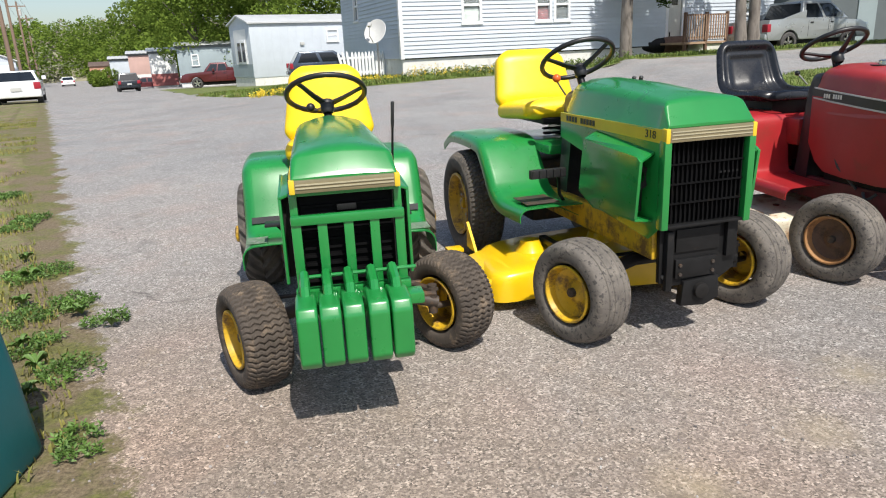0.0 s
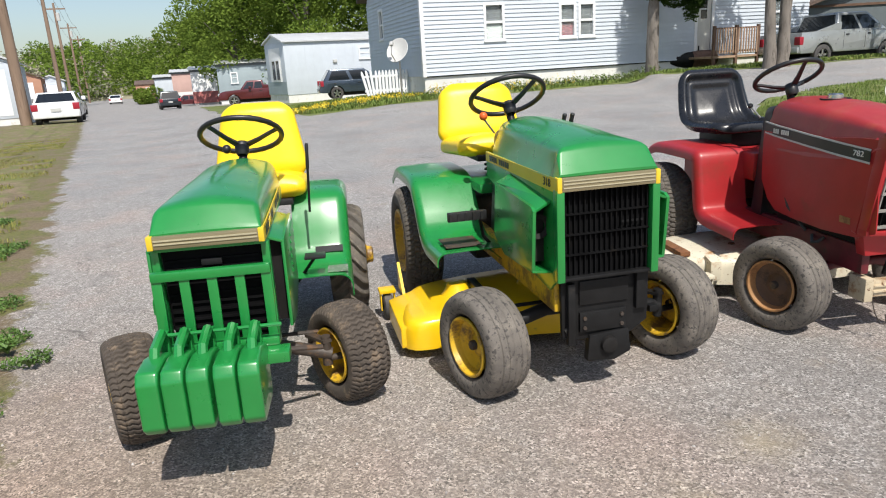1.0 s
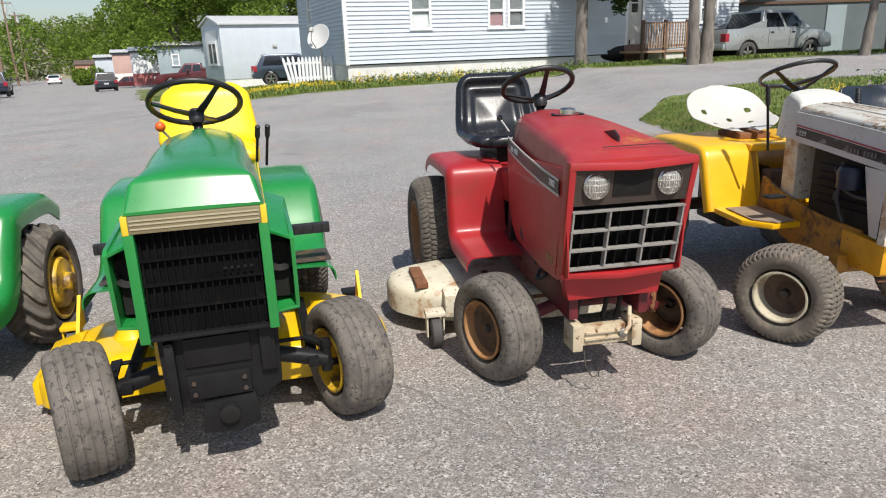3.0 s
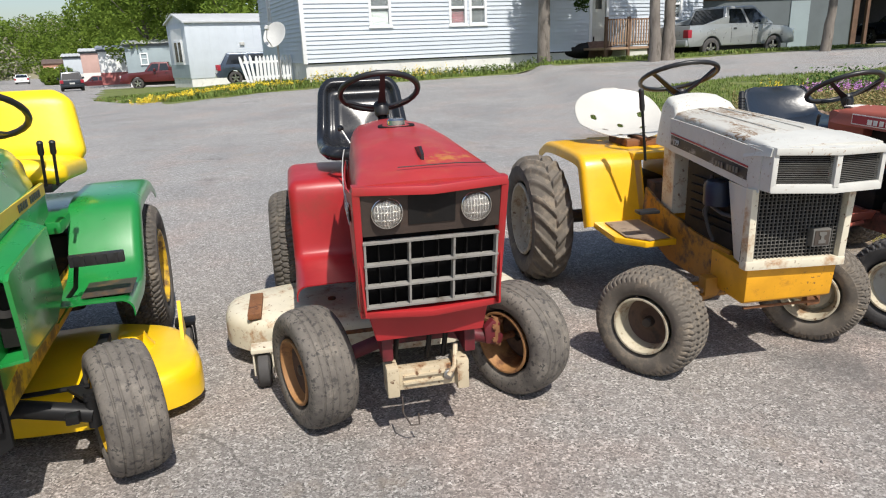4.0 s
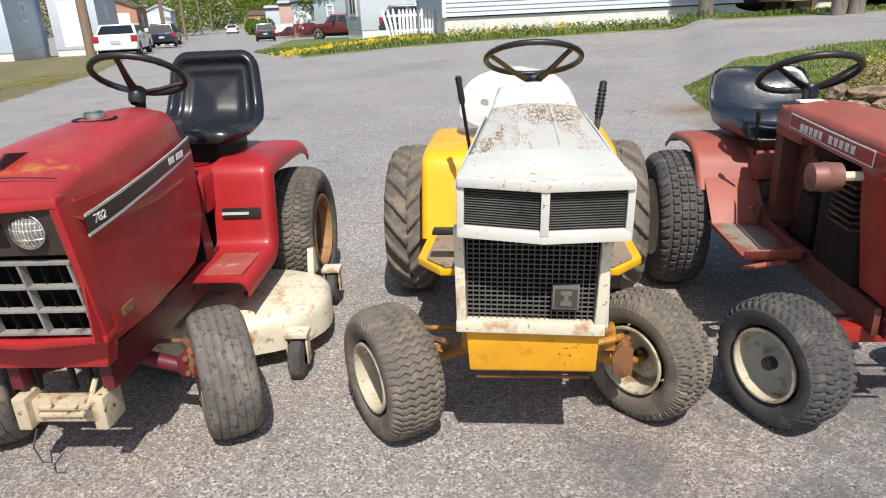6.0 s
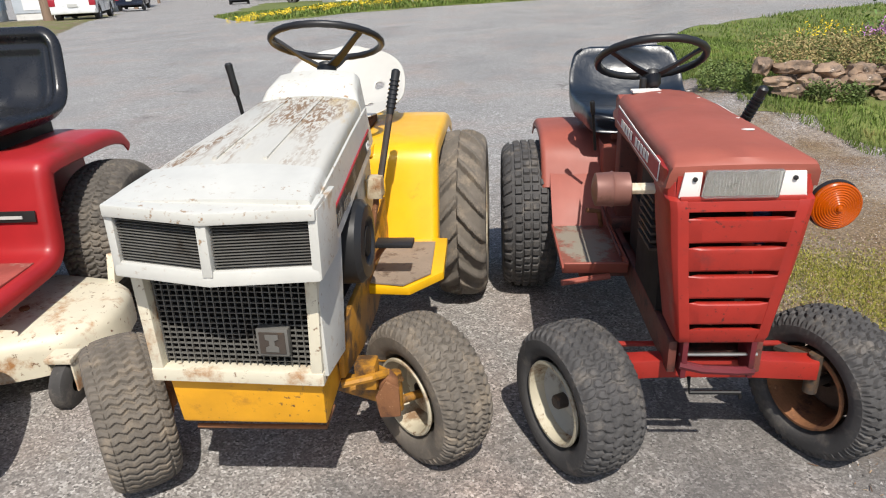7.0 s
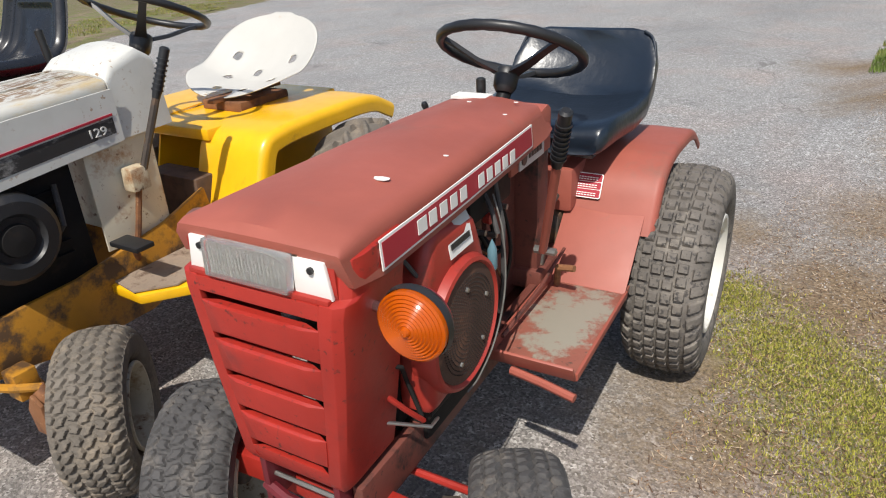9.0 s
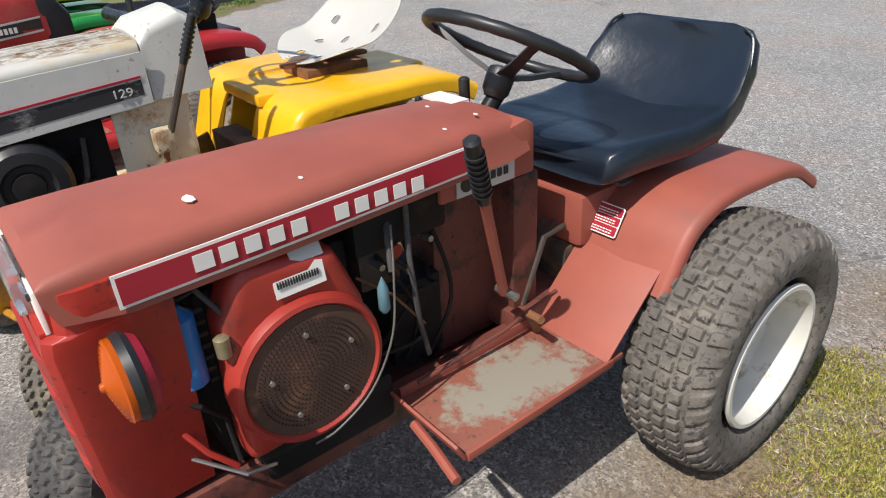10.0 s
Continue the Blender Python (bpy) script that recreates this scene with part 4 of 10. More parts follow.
# wood behind the trailers
for i, (x, y, h, sp) in enumerate(((-53, 112, 16, 7), (-43, 108, 21, 9), (-34, 100, 21, 9), (-25, 96, 21, 9), (-16, 92, 20, 9), (-6, 88, 20, 9), (-30, 74, 16, 6.5), (-21, 72, 18, 7), (-12, 72, 18, 7), (-3, 70, 18, 7), (24, 52, 12, 6), (33, 48, 13, 6))):
    tree(x, y, h, sp, "tall broadleaf tree in fresh green leaf behind the trailers", count=17000, leaf=0.26 if y > 80 else 0.2, seed=20 + i, clear=0.04, trunk_r=0.3, group="trees behind the trailers")
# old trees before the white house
tree(5.57, 25.98, 8.6, 1.75, "shady tree before the house, drooping leaves coloured as shaded", "leaf_shaded", 26000, 0.12, 44, 0.2, 0.4)
droop = crown_mesh("drooping_twigs", [((6.75, 25.9, 3.1), (0.22, 0.4, 0.8)), ((7.15, 26.0, 3.3), (0.25, 0.4, 0.55)), ((6.4, 25.8, 3.5), (0.5, 0.5, 0.5)), ((5.9, 25.9, 3.8), (0.7, 0.5, 0.4)), ((7.6, 26.0, 3.7), (0.4, 0.4, 0.35)), ((6.95, 25.9, 2.7), (0.14, 0.3, 0.4)), ((6.3, 25.9, 3.15), (0.55, 0.4, 0.35)), ((5.7, 25.9, 3.35), (0.55, 0.4, 0.3)), ((6.9, 25.9, 3.0), (0.3, 0.4, 0.45))], 6000, 0.06, "leaf_shaded", 45, gap=-1.0)
tagged(new("drooping_twigs", droop), "drooping leafy twigs of the shady tree, coloured as shaded", "twigs", kind="stuff")


def bare_trunk(x, y, h, r, lean, seed):
    t = thing("tree", "grey-barked tree trunk with high thin crown", "tree", pose(x, y, lie(x, y) - 0.05), "old trees by the drive")
    bm = B()
    trunk_mesh(bm, [(0, 0, 0), (lean * 1.2, 0.02, 1.2), (lean * 3.2, 0, 3.2), (lean * h, 0, h)], [r * 1.35, r, r * 0.92, r * 0.4], 12, seed)
    part("trunk", bm, "bark", t)
    for k in range(3):
        limb = B()
        zz = h * (0.62 + 0.12 * k)
        trunk_mesh(limb, [(lean * zz, 0, zz), (lean * zz + 0.9 * math.cos(k * 2.2), 0.9 * math.sin(k * 2.2), zz + 1.0)], [r * 0.4, r * 0.12], 7, seed + k)
        part("limb", limb, "bark", t)
    cr = new("crown", crown_mesh("crown", [((lean * h, 0, h + 0.3), (2.0, 1.8, 1.3)), ((lean * h + 1, 0.5, h - 0.6), (1.3, 1.3, 0.9)), ((lean * h - 1, -0.5, h - 0.3), (1.3, 1.3, 0.9))], 1800, 0.16, "leaf_spring", seed))
    cr.parent = t


bare_trunk(8.83, 23.76, 8.0, 0.16, -0.03, 51)
bare_trunk(9.32, 24.08, 8.5, 0.18, 0.02, 52)
bare_trunk(14.76, 24.81, 8.0, 0.13, 0.06, 53)
tree(18.43, 25.91, 8.0, 3.2, "leafy tree beside the garage, leaves coloured as shaded", "leaf_shaded", 5000, 0.17, 57, 0.2, 0.12)


def hill():
    """Far wooded rise that closes the street."""
    rnd = random.Random(5)
    t = thing("wooded_hill", "distant wooded hillside with budding trees", "hill", pose(0, 0, 0), kind="structure")
    bm = B()
    rows = []
    for j, (y, k) in enumerate(((150, 0.0), (185, 0.45), (230, 0.8), (290, 1.0), (400, 0.2))):
        rows.append([bm.verts.new((x, y + 12 * math.sin(x * 0.02), -3 + k * (11 + 5 * noise.noise((x * 0.012, j, 2)) + (7 if x < -60 else 0)))) for x in range(-330, 331, 22)])
    for a, c in zip(rows, rows[1:]):
        for i in range(len(a) - 1):
            bm.faces.new((a[i], a[i + 1], c[i + 1], c[i]))
    part("hillside", bm, "leaf_bud", t, sharp=180)
    lobes = []
    for k in range(260):
        x, u = rnd.uniform(-230, 200), rnd.random()
        y = 120 + 90 * u
        s = rnd.uniform(3.5, 6.5)
        if y > 165 or abs(x + 22 + (y - 40) * 0.593) > 9:
            lobes.append(((x, y, -1 + 8 * u + s * 0.4), (s, s, s)))
    cr = new("far_woods", crown_mesh("far_woods", lobes, 130000, 0.42, "leaf_bud", 9))
    cr.parent = t
    cr["kind"] = "stuff"
    lobes = [((rnd.uniform(-70, -44), rnd.uniform(95, 135), rnd.uniform(1.0, 4.5)), (3.2, 3.2, 3.4)) for k in range(60)]
    lobes += [((rnd.uniform(-135, -78), rnd.uniform(150, 178), rnd.uniform(1.0, 9.0)), (4.5, 4.0, 4.5)) for k in range(60)]
    lobes += [((rnd.uniform(-112, -66), rnd.uniform(140, 150), rnd.uniform(-1.5, 3.0)), (3.2, 3.0, 3.0)) for k in range(40)]
    lobes = [b_ for b_ in lobes if b_[0][1] > 145 or abs(b_[0][0] + 22 + (b_[0][1] - 40) * 0.593) > 7.5]
    tagged(new("far_tree_belt", crown_mesh("far_tree_belt", lobes, 70000, 0.33, "leaf_spring", 10)), "dense green belt of far street trees", "trees", kind="stuff")


hill()
tagged(new("shrub", crown_mesh("shrub", [((-51.6, 91.6, -0.5), (1.3, 1.3, 1.2)), ((-50.6, 90.6, -0.8), (1.1, 1.1, 1.0)), ((-51.4, 95, -0.4), (1.4, 1.4, 1.4))], 4500, 0.16, "leaf_spring", 61)), "rounded green shrubs at the street edge", "shrub", kind="stuff")


# ---------- houses ----------
M["siding_white"] = surf("white_vinyl_siding", (0.53, 0.575, 0.625), 0.5, var=0.05, vscale=1.5, stain=(0.43, 0.46, 0.49), amount=0.2, sscale=1.2, random_tint=0.03)
M["siding_blue"] = surf("pale_blue_siding", (0.5, 0.6, 0.68), 0.5, var=0.05, vscale=1.5, stain=(0.42, 0.5, 0.56), amount=0.2, sscale=1.2)
M["white_trim"] = surf("white_trim_paint", (0.78, 0.79, 0.79), 0.5, var=0.04, vscale=2)
M["skirt"] = surf("white_block_skirt", (0.7, 0.69, 0.66), 0.8, var=0.08, vscale=2, stain=(0.4, 0.37, 0.3), amount=0.3, sscale=2.5)
M["roof_brown"] = surf("brown_shingle_roof", (0.12, 0.085, 0.07), 0.9, var=0.2, vscale=3, bump=0.4, bscale=30)
M["roof_metal"] = surf("pale_metal_roof", (0.62, 0.63, 0.63), 0.45, metal=0.2, var=0.08, vscale=1.2)
M["trailer_grey"] = surf("blue_grey_trailer_panels", (0.3, 0.36, 0.38), 0.55, var=0.08, vscale=1.0)
M["trailer_pink"] = surf("faded_pink_panels", (0.5, 0.33, 0.29), 0.6, var=0.1, vscale=1.0)
M["trailer_red"] = surf("faded_red_panels", (0.4, 0.13, 0.12), 0.6, var=0.1, vscale=1.0)
M["trailer_tan"] = surf("orange_tan_panels", (0.42, 0.22, 0.14), 0.6, var=0.1, vscale=1.0)
# near-black that stands for unlit rooms and shade
M["room_dark"] = surf("painted_shade_black", (0.03, 0.03, 0.032), 0.9, var=0.2)
M["curtain"] = surf("pale_curtain", (0.55, 0.55, 0.5), 0.9, var=0.1, vscale=6, stretch=(6, 6, 0.4))
M["curtain_red"] = surf("dark_red_curtain", (0.22, 0.02, 0.03), 0.9, var=0.1, vscale=6)
M["rail_wood"] = surf("sun_bleached_deck_wood", (0.36, 0.24, 0.16), 0.85, var=0.2, vscale=5, bump=0.2)
M["rail_dark"] = surf("brown_deck_posts", (0.13, 0.075, 0.05), 0.85, var=0.2, vscale=5)
M["garage_grey"] = surf("grey_garage_boards", (0.12, 0.14, 0.15), 0.6, var=0.08, vscale=1.4)


def window(parent, m, w, h, two_sash=True, lower=None, frame_w=0.09):
    """A sash window seen from local -y: frame, sill, sashes, panes and a near-black block for the unlit room behind."""
    fr = part("window", box(B(), -w / 2, w / 2, 0.1, 0.5, 0, h), "room_dark", parent, m=m)
    for s in (-1, 1):
        part("frame", box(B(), s * w / 2 - frame_w / 2, s * w / 2 + frame_w / 2, -0.04, 0.06, -0.05, h + 0.05), "white_trim", fr, bevel=0.008)
    part("frame", box(B(), -w / 2, w / 2, -0.04, 0.06, h - 0.04, h + 0.06), "white_trim", fr, bevel=0.008)
    part("sill", box(B(), -w / 2 - 0.07, w / 2 + 0.07, -0.07, 0.06, -0.08, 0.0), "white_trim", fr, bevel=0.008)
    if two_sash:
        part("sash_rail", box(B(), -w / 2, w / 2, 0.0, 0.05, h * 0.46, h * 0.53), "white_trim", fr, bevel=0.005)
    pane = part("pane", box(B(), -w / 2, w / 2, 0.055, 0.062, 0, h), "glass", fr)
    pane.visible_shadow = False
    if lower:
        part("curtain", box(B(), -w / 2 + 0.03, w / 2 - 0.03, 0.08, 0.095, 0.02, h * 0.47), lower, fr)
    return fr


def sided_wall(parent, name, length, z0, z1, holes, m, material, lap=0.14, thick=0.14, label=""):
    """A lap-sided wall along local x: a core with real openings, and overlapping boards cut round them."""
    cuts = sorted({0.0, length, *[h[0] for h in holes], *[h[1] for h in holes]})
    core = B()
    for a, c in zip(cuts, cuts[1:]):
        mid = (a + c) / 2
        spans = [(z0, z1)]
        for h in holes:
            if h[0] < mid < h[1]:
                spans = [(z0, h[2]), (h[3], z1)]
        for lo, hi in spans:
            box(core, a, c, 0.02, thick, lo, hi)
    wall = part(name, core, material, parent, label, m=m)
    rows = int((z1 - z0) / lap)
    for k in range(rows):
        lo, hi = z0 + k * lap, z0 + (k + 1) * lap
        spans = [(0.0, length)]
        for h in holes:
            if h[2] - 0.02 < (lo + hi) / 2 < h[3] + 0.02:
                spans = [s for a, c in spans for s in ((a, min(c, h[0])), (max(a, h[1]), c)) if s[1] - s[0] > 0.02]
        for a, c in spans:
            bm = loft(B(), [[(x, 0.0 - 0.03, lo), (x, 0.018, lo), (x, 0.018, hi + 0.01), (x, 0.004, hi + 0.01)] for x in (a, c)])
            part("siding_board", bm, material, wall)
    return wall


def white_house():
    turn = 25.0
    h = thing("house", "long white lap-sided house with sash windows and white skirt", "house", pose(-2.44, 23.66, 0, 0, 0, turn))
    base, top, length, deep = 1.0, 4.2, 16.6, 7.8
    holes = [(2.28, 3.04, 2.1, 3.27), (5.18, 5.86, 2.08, 3.2), (5.96, 6.64, 2.08, 3.2), (11.12, 11.82, 1.15, 3.5), (14.6, 15.5, 2.1, 3.2)]
    sided_wall(h, "front_wall", length, base, top, holes, Matrix(), "siding_white", label="white lap siding")
    sided_wall(h, "side_wall", deep, base, top, [(deep - 5.725, deep - 5.075, 2.5, 3.6)], pose(0, deep, 0, 0, 0, -90), "siding_white", label="white lap siding in shade")
    part("back_wall", box(B(), 0.14, length, deep - 0.14, deep, 0.4, top), "siding_white", h)
    part("end_wall", box(B(), length - 0.14, length, 0.02, deep, 0.4, top), "siding_white", h)
    part("corner_trim", box(B(), -0.03, 0.1, -0.03, 0.02, base - 0.03, top), "white_trim", h, bevel=0.006)
    part("corner_trim", box(B(), -0.032, 0.015, 0.024, 0.12, base - 0.03, top), "white_trim", h, bevel=0.006)
    part("skirt", box(B(), 0.04, length, 0.06, 0.14, 0.1, base), "skirt", h, "white painted block skirt")
    part("skirt", box(B(), 0.04, 0.12, 0.14, deep, 0.1, base), "skirt", h)
    # black strip drawn as the shadow line under the siding
    part("sill_shadow_board", box(B(), 0.0, length, 0.03, 0.06, base - 0.04, base), "room_dark", h)
    part("floor_slab", box(B(), 0.14, length - 0.14, 0.14, deep - 0.14, base - 0.05, base), "room_dark", h)
    window(h, pose(2.66, 0, 2.1), 0.7, 1.17, lower="curtain")
    window(h, pose(5.52, 0, 2.08), 0.6, 1.12, lower="curtain_red")
    window(h, pose(6.3, 0, 2.08), 0.6, 1.12)
    window(h, pose(15.05, 0, 2.1), 0.82, 1.1)
    window(h, pose(0, 5.4, 2.5, 0, 0, -90), 0.6, 1.1)
    d = part("door", box(B(), 11.15, 11.79, 0.03, 0.08, 1.15, 3.5), "curtain", h, "cream door with a small two-pane light", bevel=0.006)
    part("door_light", box(B(), 11.32, 11.6, 0.018, 0.03, 2.5, 3.2), "car_glass", d)
    part("glazing_bar", box(B(), 11.32, 11.6, 0.012, 0.018, 2.83, 2.87), "white_trim", d)
    for x in (11.08, 11.86):
        part("door_trim", box(B(), x - 0.06, x + 0.06, -0.035, 0.02, 1.1, 3.55), "white_trim", d)
    ridge = [(-0.4, 4.15), (deep / 2, 6.3), (deep + 0.4, 4.15), (deep + 0.4, 4.3), (deep / 2, 6.5), (-0.4, 4.3)]
    part("roof", prism(B(), ridge, "x", -0.35, length + 0.35), "roof_brown", h, "brown shingled gable roof")
    part("gable", prism(B(), [(0, top), (deep, top), (deep / 2, 6.3)], "x", 0.02, 0.14), "siding_white", h)
    # small timber landing with railing at the door
    p = thing("porch", "small timber landing with slatted railing at the door", "porch", pose(-2.44, 23.66, 0, 0, 0, turn))
    part("deck", box(B(), 10.7, 12.8, -1.5, -0.04, 1.0, 1.08), "rail_wood", p)
    for x in (10.75, 11.75, 12.75):
        part("post", box(B(), x - 0.05, x + 0.05, -1.5, -1.4, 0.3, 2.15), "rail_dark", p)
    for z in (1.2, 2.02):
        part("rail", box(B(), 10.72, 12.78, -1.48, -1.42, z, z + 0.06), "rail_dark", p)
    for k in range(16):
        x = 10.87 + k * 0.12
        part("baluster", box(B(), x - 0.025, x + 0.025, -1.5, -1.47, 1.15, 2.06), "rail_wood", p)


white_house()


M["rust_tank"] = surf("dull_brown_rusted_tank", (0.17, 0.1, 0.07), 0.8, var=0.25, vscale=4, stain=(0.08, 0.045, 0.03), amount=0.4, sscale=5)


def oil_tank():
    t = thing("oil_tank", "rusty half-blackened oil tank lying beside the house", "oil tank", pose(7.47, 28.4, 1.0, 0, 0, 10), "")
    bm = lathe(B(), [(-1.05, 0.0005), (-1.0, 0.24), (-0.93, 0.32), (0.0, 0.33)], 22)
    part("shell_end", bm, "black_metal", t, "blackened end")
    bm = lathe(B(), [(0.0, 0.33), (0.93, 0.32), (1.0, 0.24), (1.05, 0.0005)], 22)
    part("shell", bm, "rust_tank", t, "rust-brown shell")
    for x in (-0.6, 0.6):
        part("saddle", box(B(), x - 0.05, x + 0.05, -0.2, 0.2, -0.62, -0.26), "black_metal", t)
    for x in (0.1, 0.3):
        rod("vent_pipe", [(x, 0, 0.3), (x, 0, 0.5)], 0.03, "black_metal", t)


oil_tank()


def trailer(x, y, turn, length, deep, h, body, roof, label, bay=False, z=None):
    z = lie(x, y) if z is None else z
    t = thing("mobile_home", label, "mobile home", pose(x, y, z, 0, 0, turn), "mobile homes along the street")
    wl = part("body", box(B(), 0, length, 0, deep, 0.55, h), body, t, bevel=0.03)
    part("skirt", box(B(), 0.04, length - 0.04, 0.04, deep - 0.04, -0.6, 0.55), "skirt", t)
    part("roof", prism(B(), [(-0.15, h), (deep / 2, h + 0.55), (deep + 0.15, h), (deep + 0.15, h + 0.09), (deep / 2, h + 0.66), (-0.15, h + 0.09)], "x", -0.15, length + 0.15), roof, t)
    part("gable", prism(B(), [(0, h), (deep, h), (deep / 2, h + 0.56)], "x", 0.01, 0.08), body, t)
    for k in range(int(length / 0.6)):
        part("panel_rib", box(B(), 0.3 + k * 0.6, 0.32 + k * 0.6, -0.008, 0.006, 0.45, h), body, wl)
    window(t, pose(length * 0.43, -0.03, h - 1.25), 0.85, 0.75)
    if bay:
        by = part("bay_window", loft(B(), [[(0.0, deep * 0.3, zz), (-0.35, deep * 0.38, zz), (-0.35, deep * 0.62, zz), (0, deep * 0.7, zz)] for zz in (1.0, h - 0.15)]), "white_trim", t, bevel=0.01)
        for yy in (0.42, 0.5, 0.58):
            part("bay_pane", box(B(), -0.365, -0.35, deep * yy - 0.11, deep * yy + 0.11, 1.2, h - 0.35), "car_glass", by)
    else:
        part("end_panel", box(B(), -0.014, 0.0, deep * 0.2, deep * 0.8, 0.7, h - 0.3), "white_trim", t)
    return t


white_home = trailer(-14.8, 45.61, 39, 14, 3.8, 4.0, "siding_white", "roof_metal", "white mobile home with pale metal roof and tall end windows", z=-0.6)
part("wainscot", box(B(), -0.02, 0.0, 0.0, 3.8, 0.6, 1.45), "trailer_grey", white_home, "blue-grey lower boards")
end = part("end_window", box(B(), -0.06, -0.02, 0.9, 2.5, 1.45, 3.0), "white_trim", white_home, "white-framed tall end window", bevel=0.01)
for y in (1.05, 1.85):
    part("pane", box(B(), -0.075, -0.06, y, y + 0.5, 1.6, 2.85), "car_glass", end)
part("wall_lamp", box(B(), 3.5, 3.8, -0.12, 0.0, 2.55, 2.75), "decal_grey", white_home, bevel=0.02)


def flat_home(x, y, turn, length, deep, h, body, label, z, lower=None):
    """A mobile home with a shallow corrugated roof sheet and an optional painted lower half."""
    t = thing("mobile_home", label, "mobile home", pose(x, y, z, 0, 0, turn) @ Matrix.Scale(1.25, 4), "mobile homes along the street")
    part("body", box(B(), 0, length, 0, deep, 0.4, h), body, t, bevel=0.03)
    part("skirt", box(B(), 0.05, length - 0.05, 0.05, deep - 0.05, -0.5, 0.4), "skirt", t)
    bm = B()
    n = int(length / 0.16)
    loft(bm, [[(-0.2 + i * (length + 0.4) / n, yy, h + zz + (0.04 if i % 2 else 0.0)) for i in range(n + 1)] for yy, zz in ((-0.25, 0.02), (deep * 0.5, 0.34), (deep + 0.2, 0.05))], cap=False, closed=False)
    part("roof_sheet", bm, "roof_metal", t, "pale corrugated roof sheet")
    part("fascia", box(B(), -0.1, length + 0.1, -0.06, -0.004, h - 0.16, h + 0.03), "garage_grey", t)
    if lower:
        part("lower_panel", box(B(), 0.0, length, -0.02, 0.0, 0.35, 0.42 * h), lower, t, "faded red lower boards")
    else:
        window(t, pose(length * 0.12, -0.03, h - 1.5), 0.5, 0.8)
        window(t, pose(length * 0.55, -0.03, h - 1.4), 0.9, 0.7)
    return t


flat_home(-30.0, 68.7, 22, 11, 3.6, 3.3, "trailer_grey", "blue-grey mobile home with corrugated metal roof", -1.46)
flat_home(-35.65, 74.3, 24, 2.2, 3.2, 3.25, "white_trim", "white porch room with faded red lower boards", -1.7, "trailer_red")
flat_home(-44.4, 86.8, 26, 2.7, 4.0, 3.5, "trailer_pink", "faded pink mobile home beside the street", -2.0, "skirt")
flat_home(-51.1, 94.5, 26, 2.9, 4.0, 3.2, "siding_white", "small white mobile home beside the street", -2.1, "skirt")
trailer(-55.6, 97.12, 26, 4.2, 3.6, 2.7, "trailer_tan", "roof_brown", "orange-tan mobile home far down the street", z=-1.65)
trailer(-24.79, 33.19, 124, 8, 2.3, 3.3, "siding_white", "roof_metal", "white mobile home end-on across the street", z=-0.6)
trailer(-32.46, 45.42, 124, 7, 2.6, 2.9, "trailer_tan", "roof_brown", "tan mobile home with brown roof across the street", z=-0.8)
trailer(-41.29, 60.53, 124, 7, 2.2, 3.0, "siding_white", "roof_metal", "white shed end-on across the street", z=-1.1)
trailer(-23.74, 26.61, 124, 7, 2.6, 3.2, "siding_blue", "roof_metal", "pale blue mobile home across the street", z=-0.4)


def garage():
    t = thing("garage", "grey board garage with low gable and dark eaves", "garage", pose(12.88, 31.77, lie(13.6, 31.5), 0, 0, 10))
    part("wall", box(B(), 0, 7.5, 0, 6, -0.2, 2.1), "garage_grey", t)
    part("gable", prism(B(), [(0, 2.1), (7.5, 2.1), (7.5, 2.6), (3.6, 3.3)], "y", 0.0, 0.1), "garage_grey", t)
    part("roof", prism(B(), [(-0.4, 2.0), (3.6, 3.35), (7.9, 2.5), (7.9, 2.62), (3.6, 3.5), (-0.4, 2.14)], "y", -0.4, 6.4), "roof_brown", t)
    part("fascia", box(B(), -0.1, 7.5, -0.06, 0.0, 2.06, 2.16), "rail_dark", t)
    part("door", box(B(), 4.2, 5.1, -0.05, 0.0, 0, 1.95), "trailer_grey", t)
    part("corner_post", box(B(), 7.2, 7.45, -0.1, 0.0, -0.2, 2.2), "rail_dark", t)
    s = thing("carport", "open carport beside the garage, back wall painted shade-black", "carport", pose(20.55, 32.96, lie(21, 32), 0, 0, 10))
    # back wall coloured near-black for the shade inside
    part("back_wall", box(B(), 0, 7, 5.9, 6, 0, 2.5), "room_dark", s)
    part("roof", box(B(), -0.2, 7.2, -0.3, 6.2, 2.5, 2.65), "roof_brown", s)
    for x in (0.1, 3.5, 6.9):
        part("post", box(B(), x - 0.07, x + 0.07, 0, 0.14, -0.2, 2.5), "rail_dark", s)


garage()


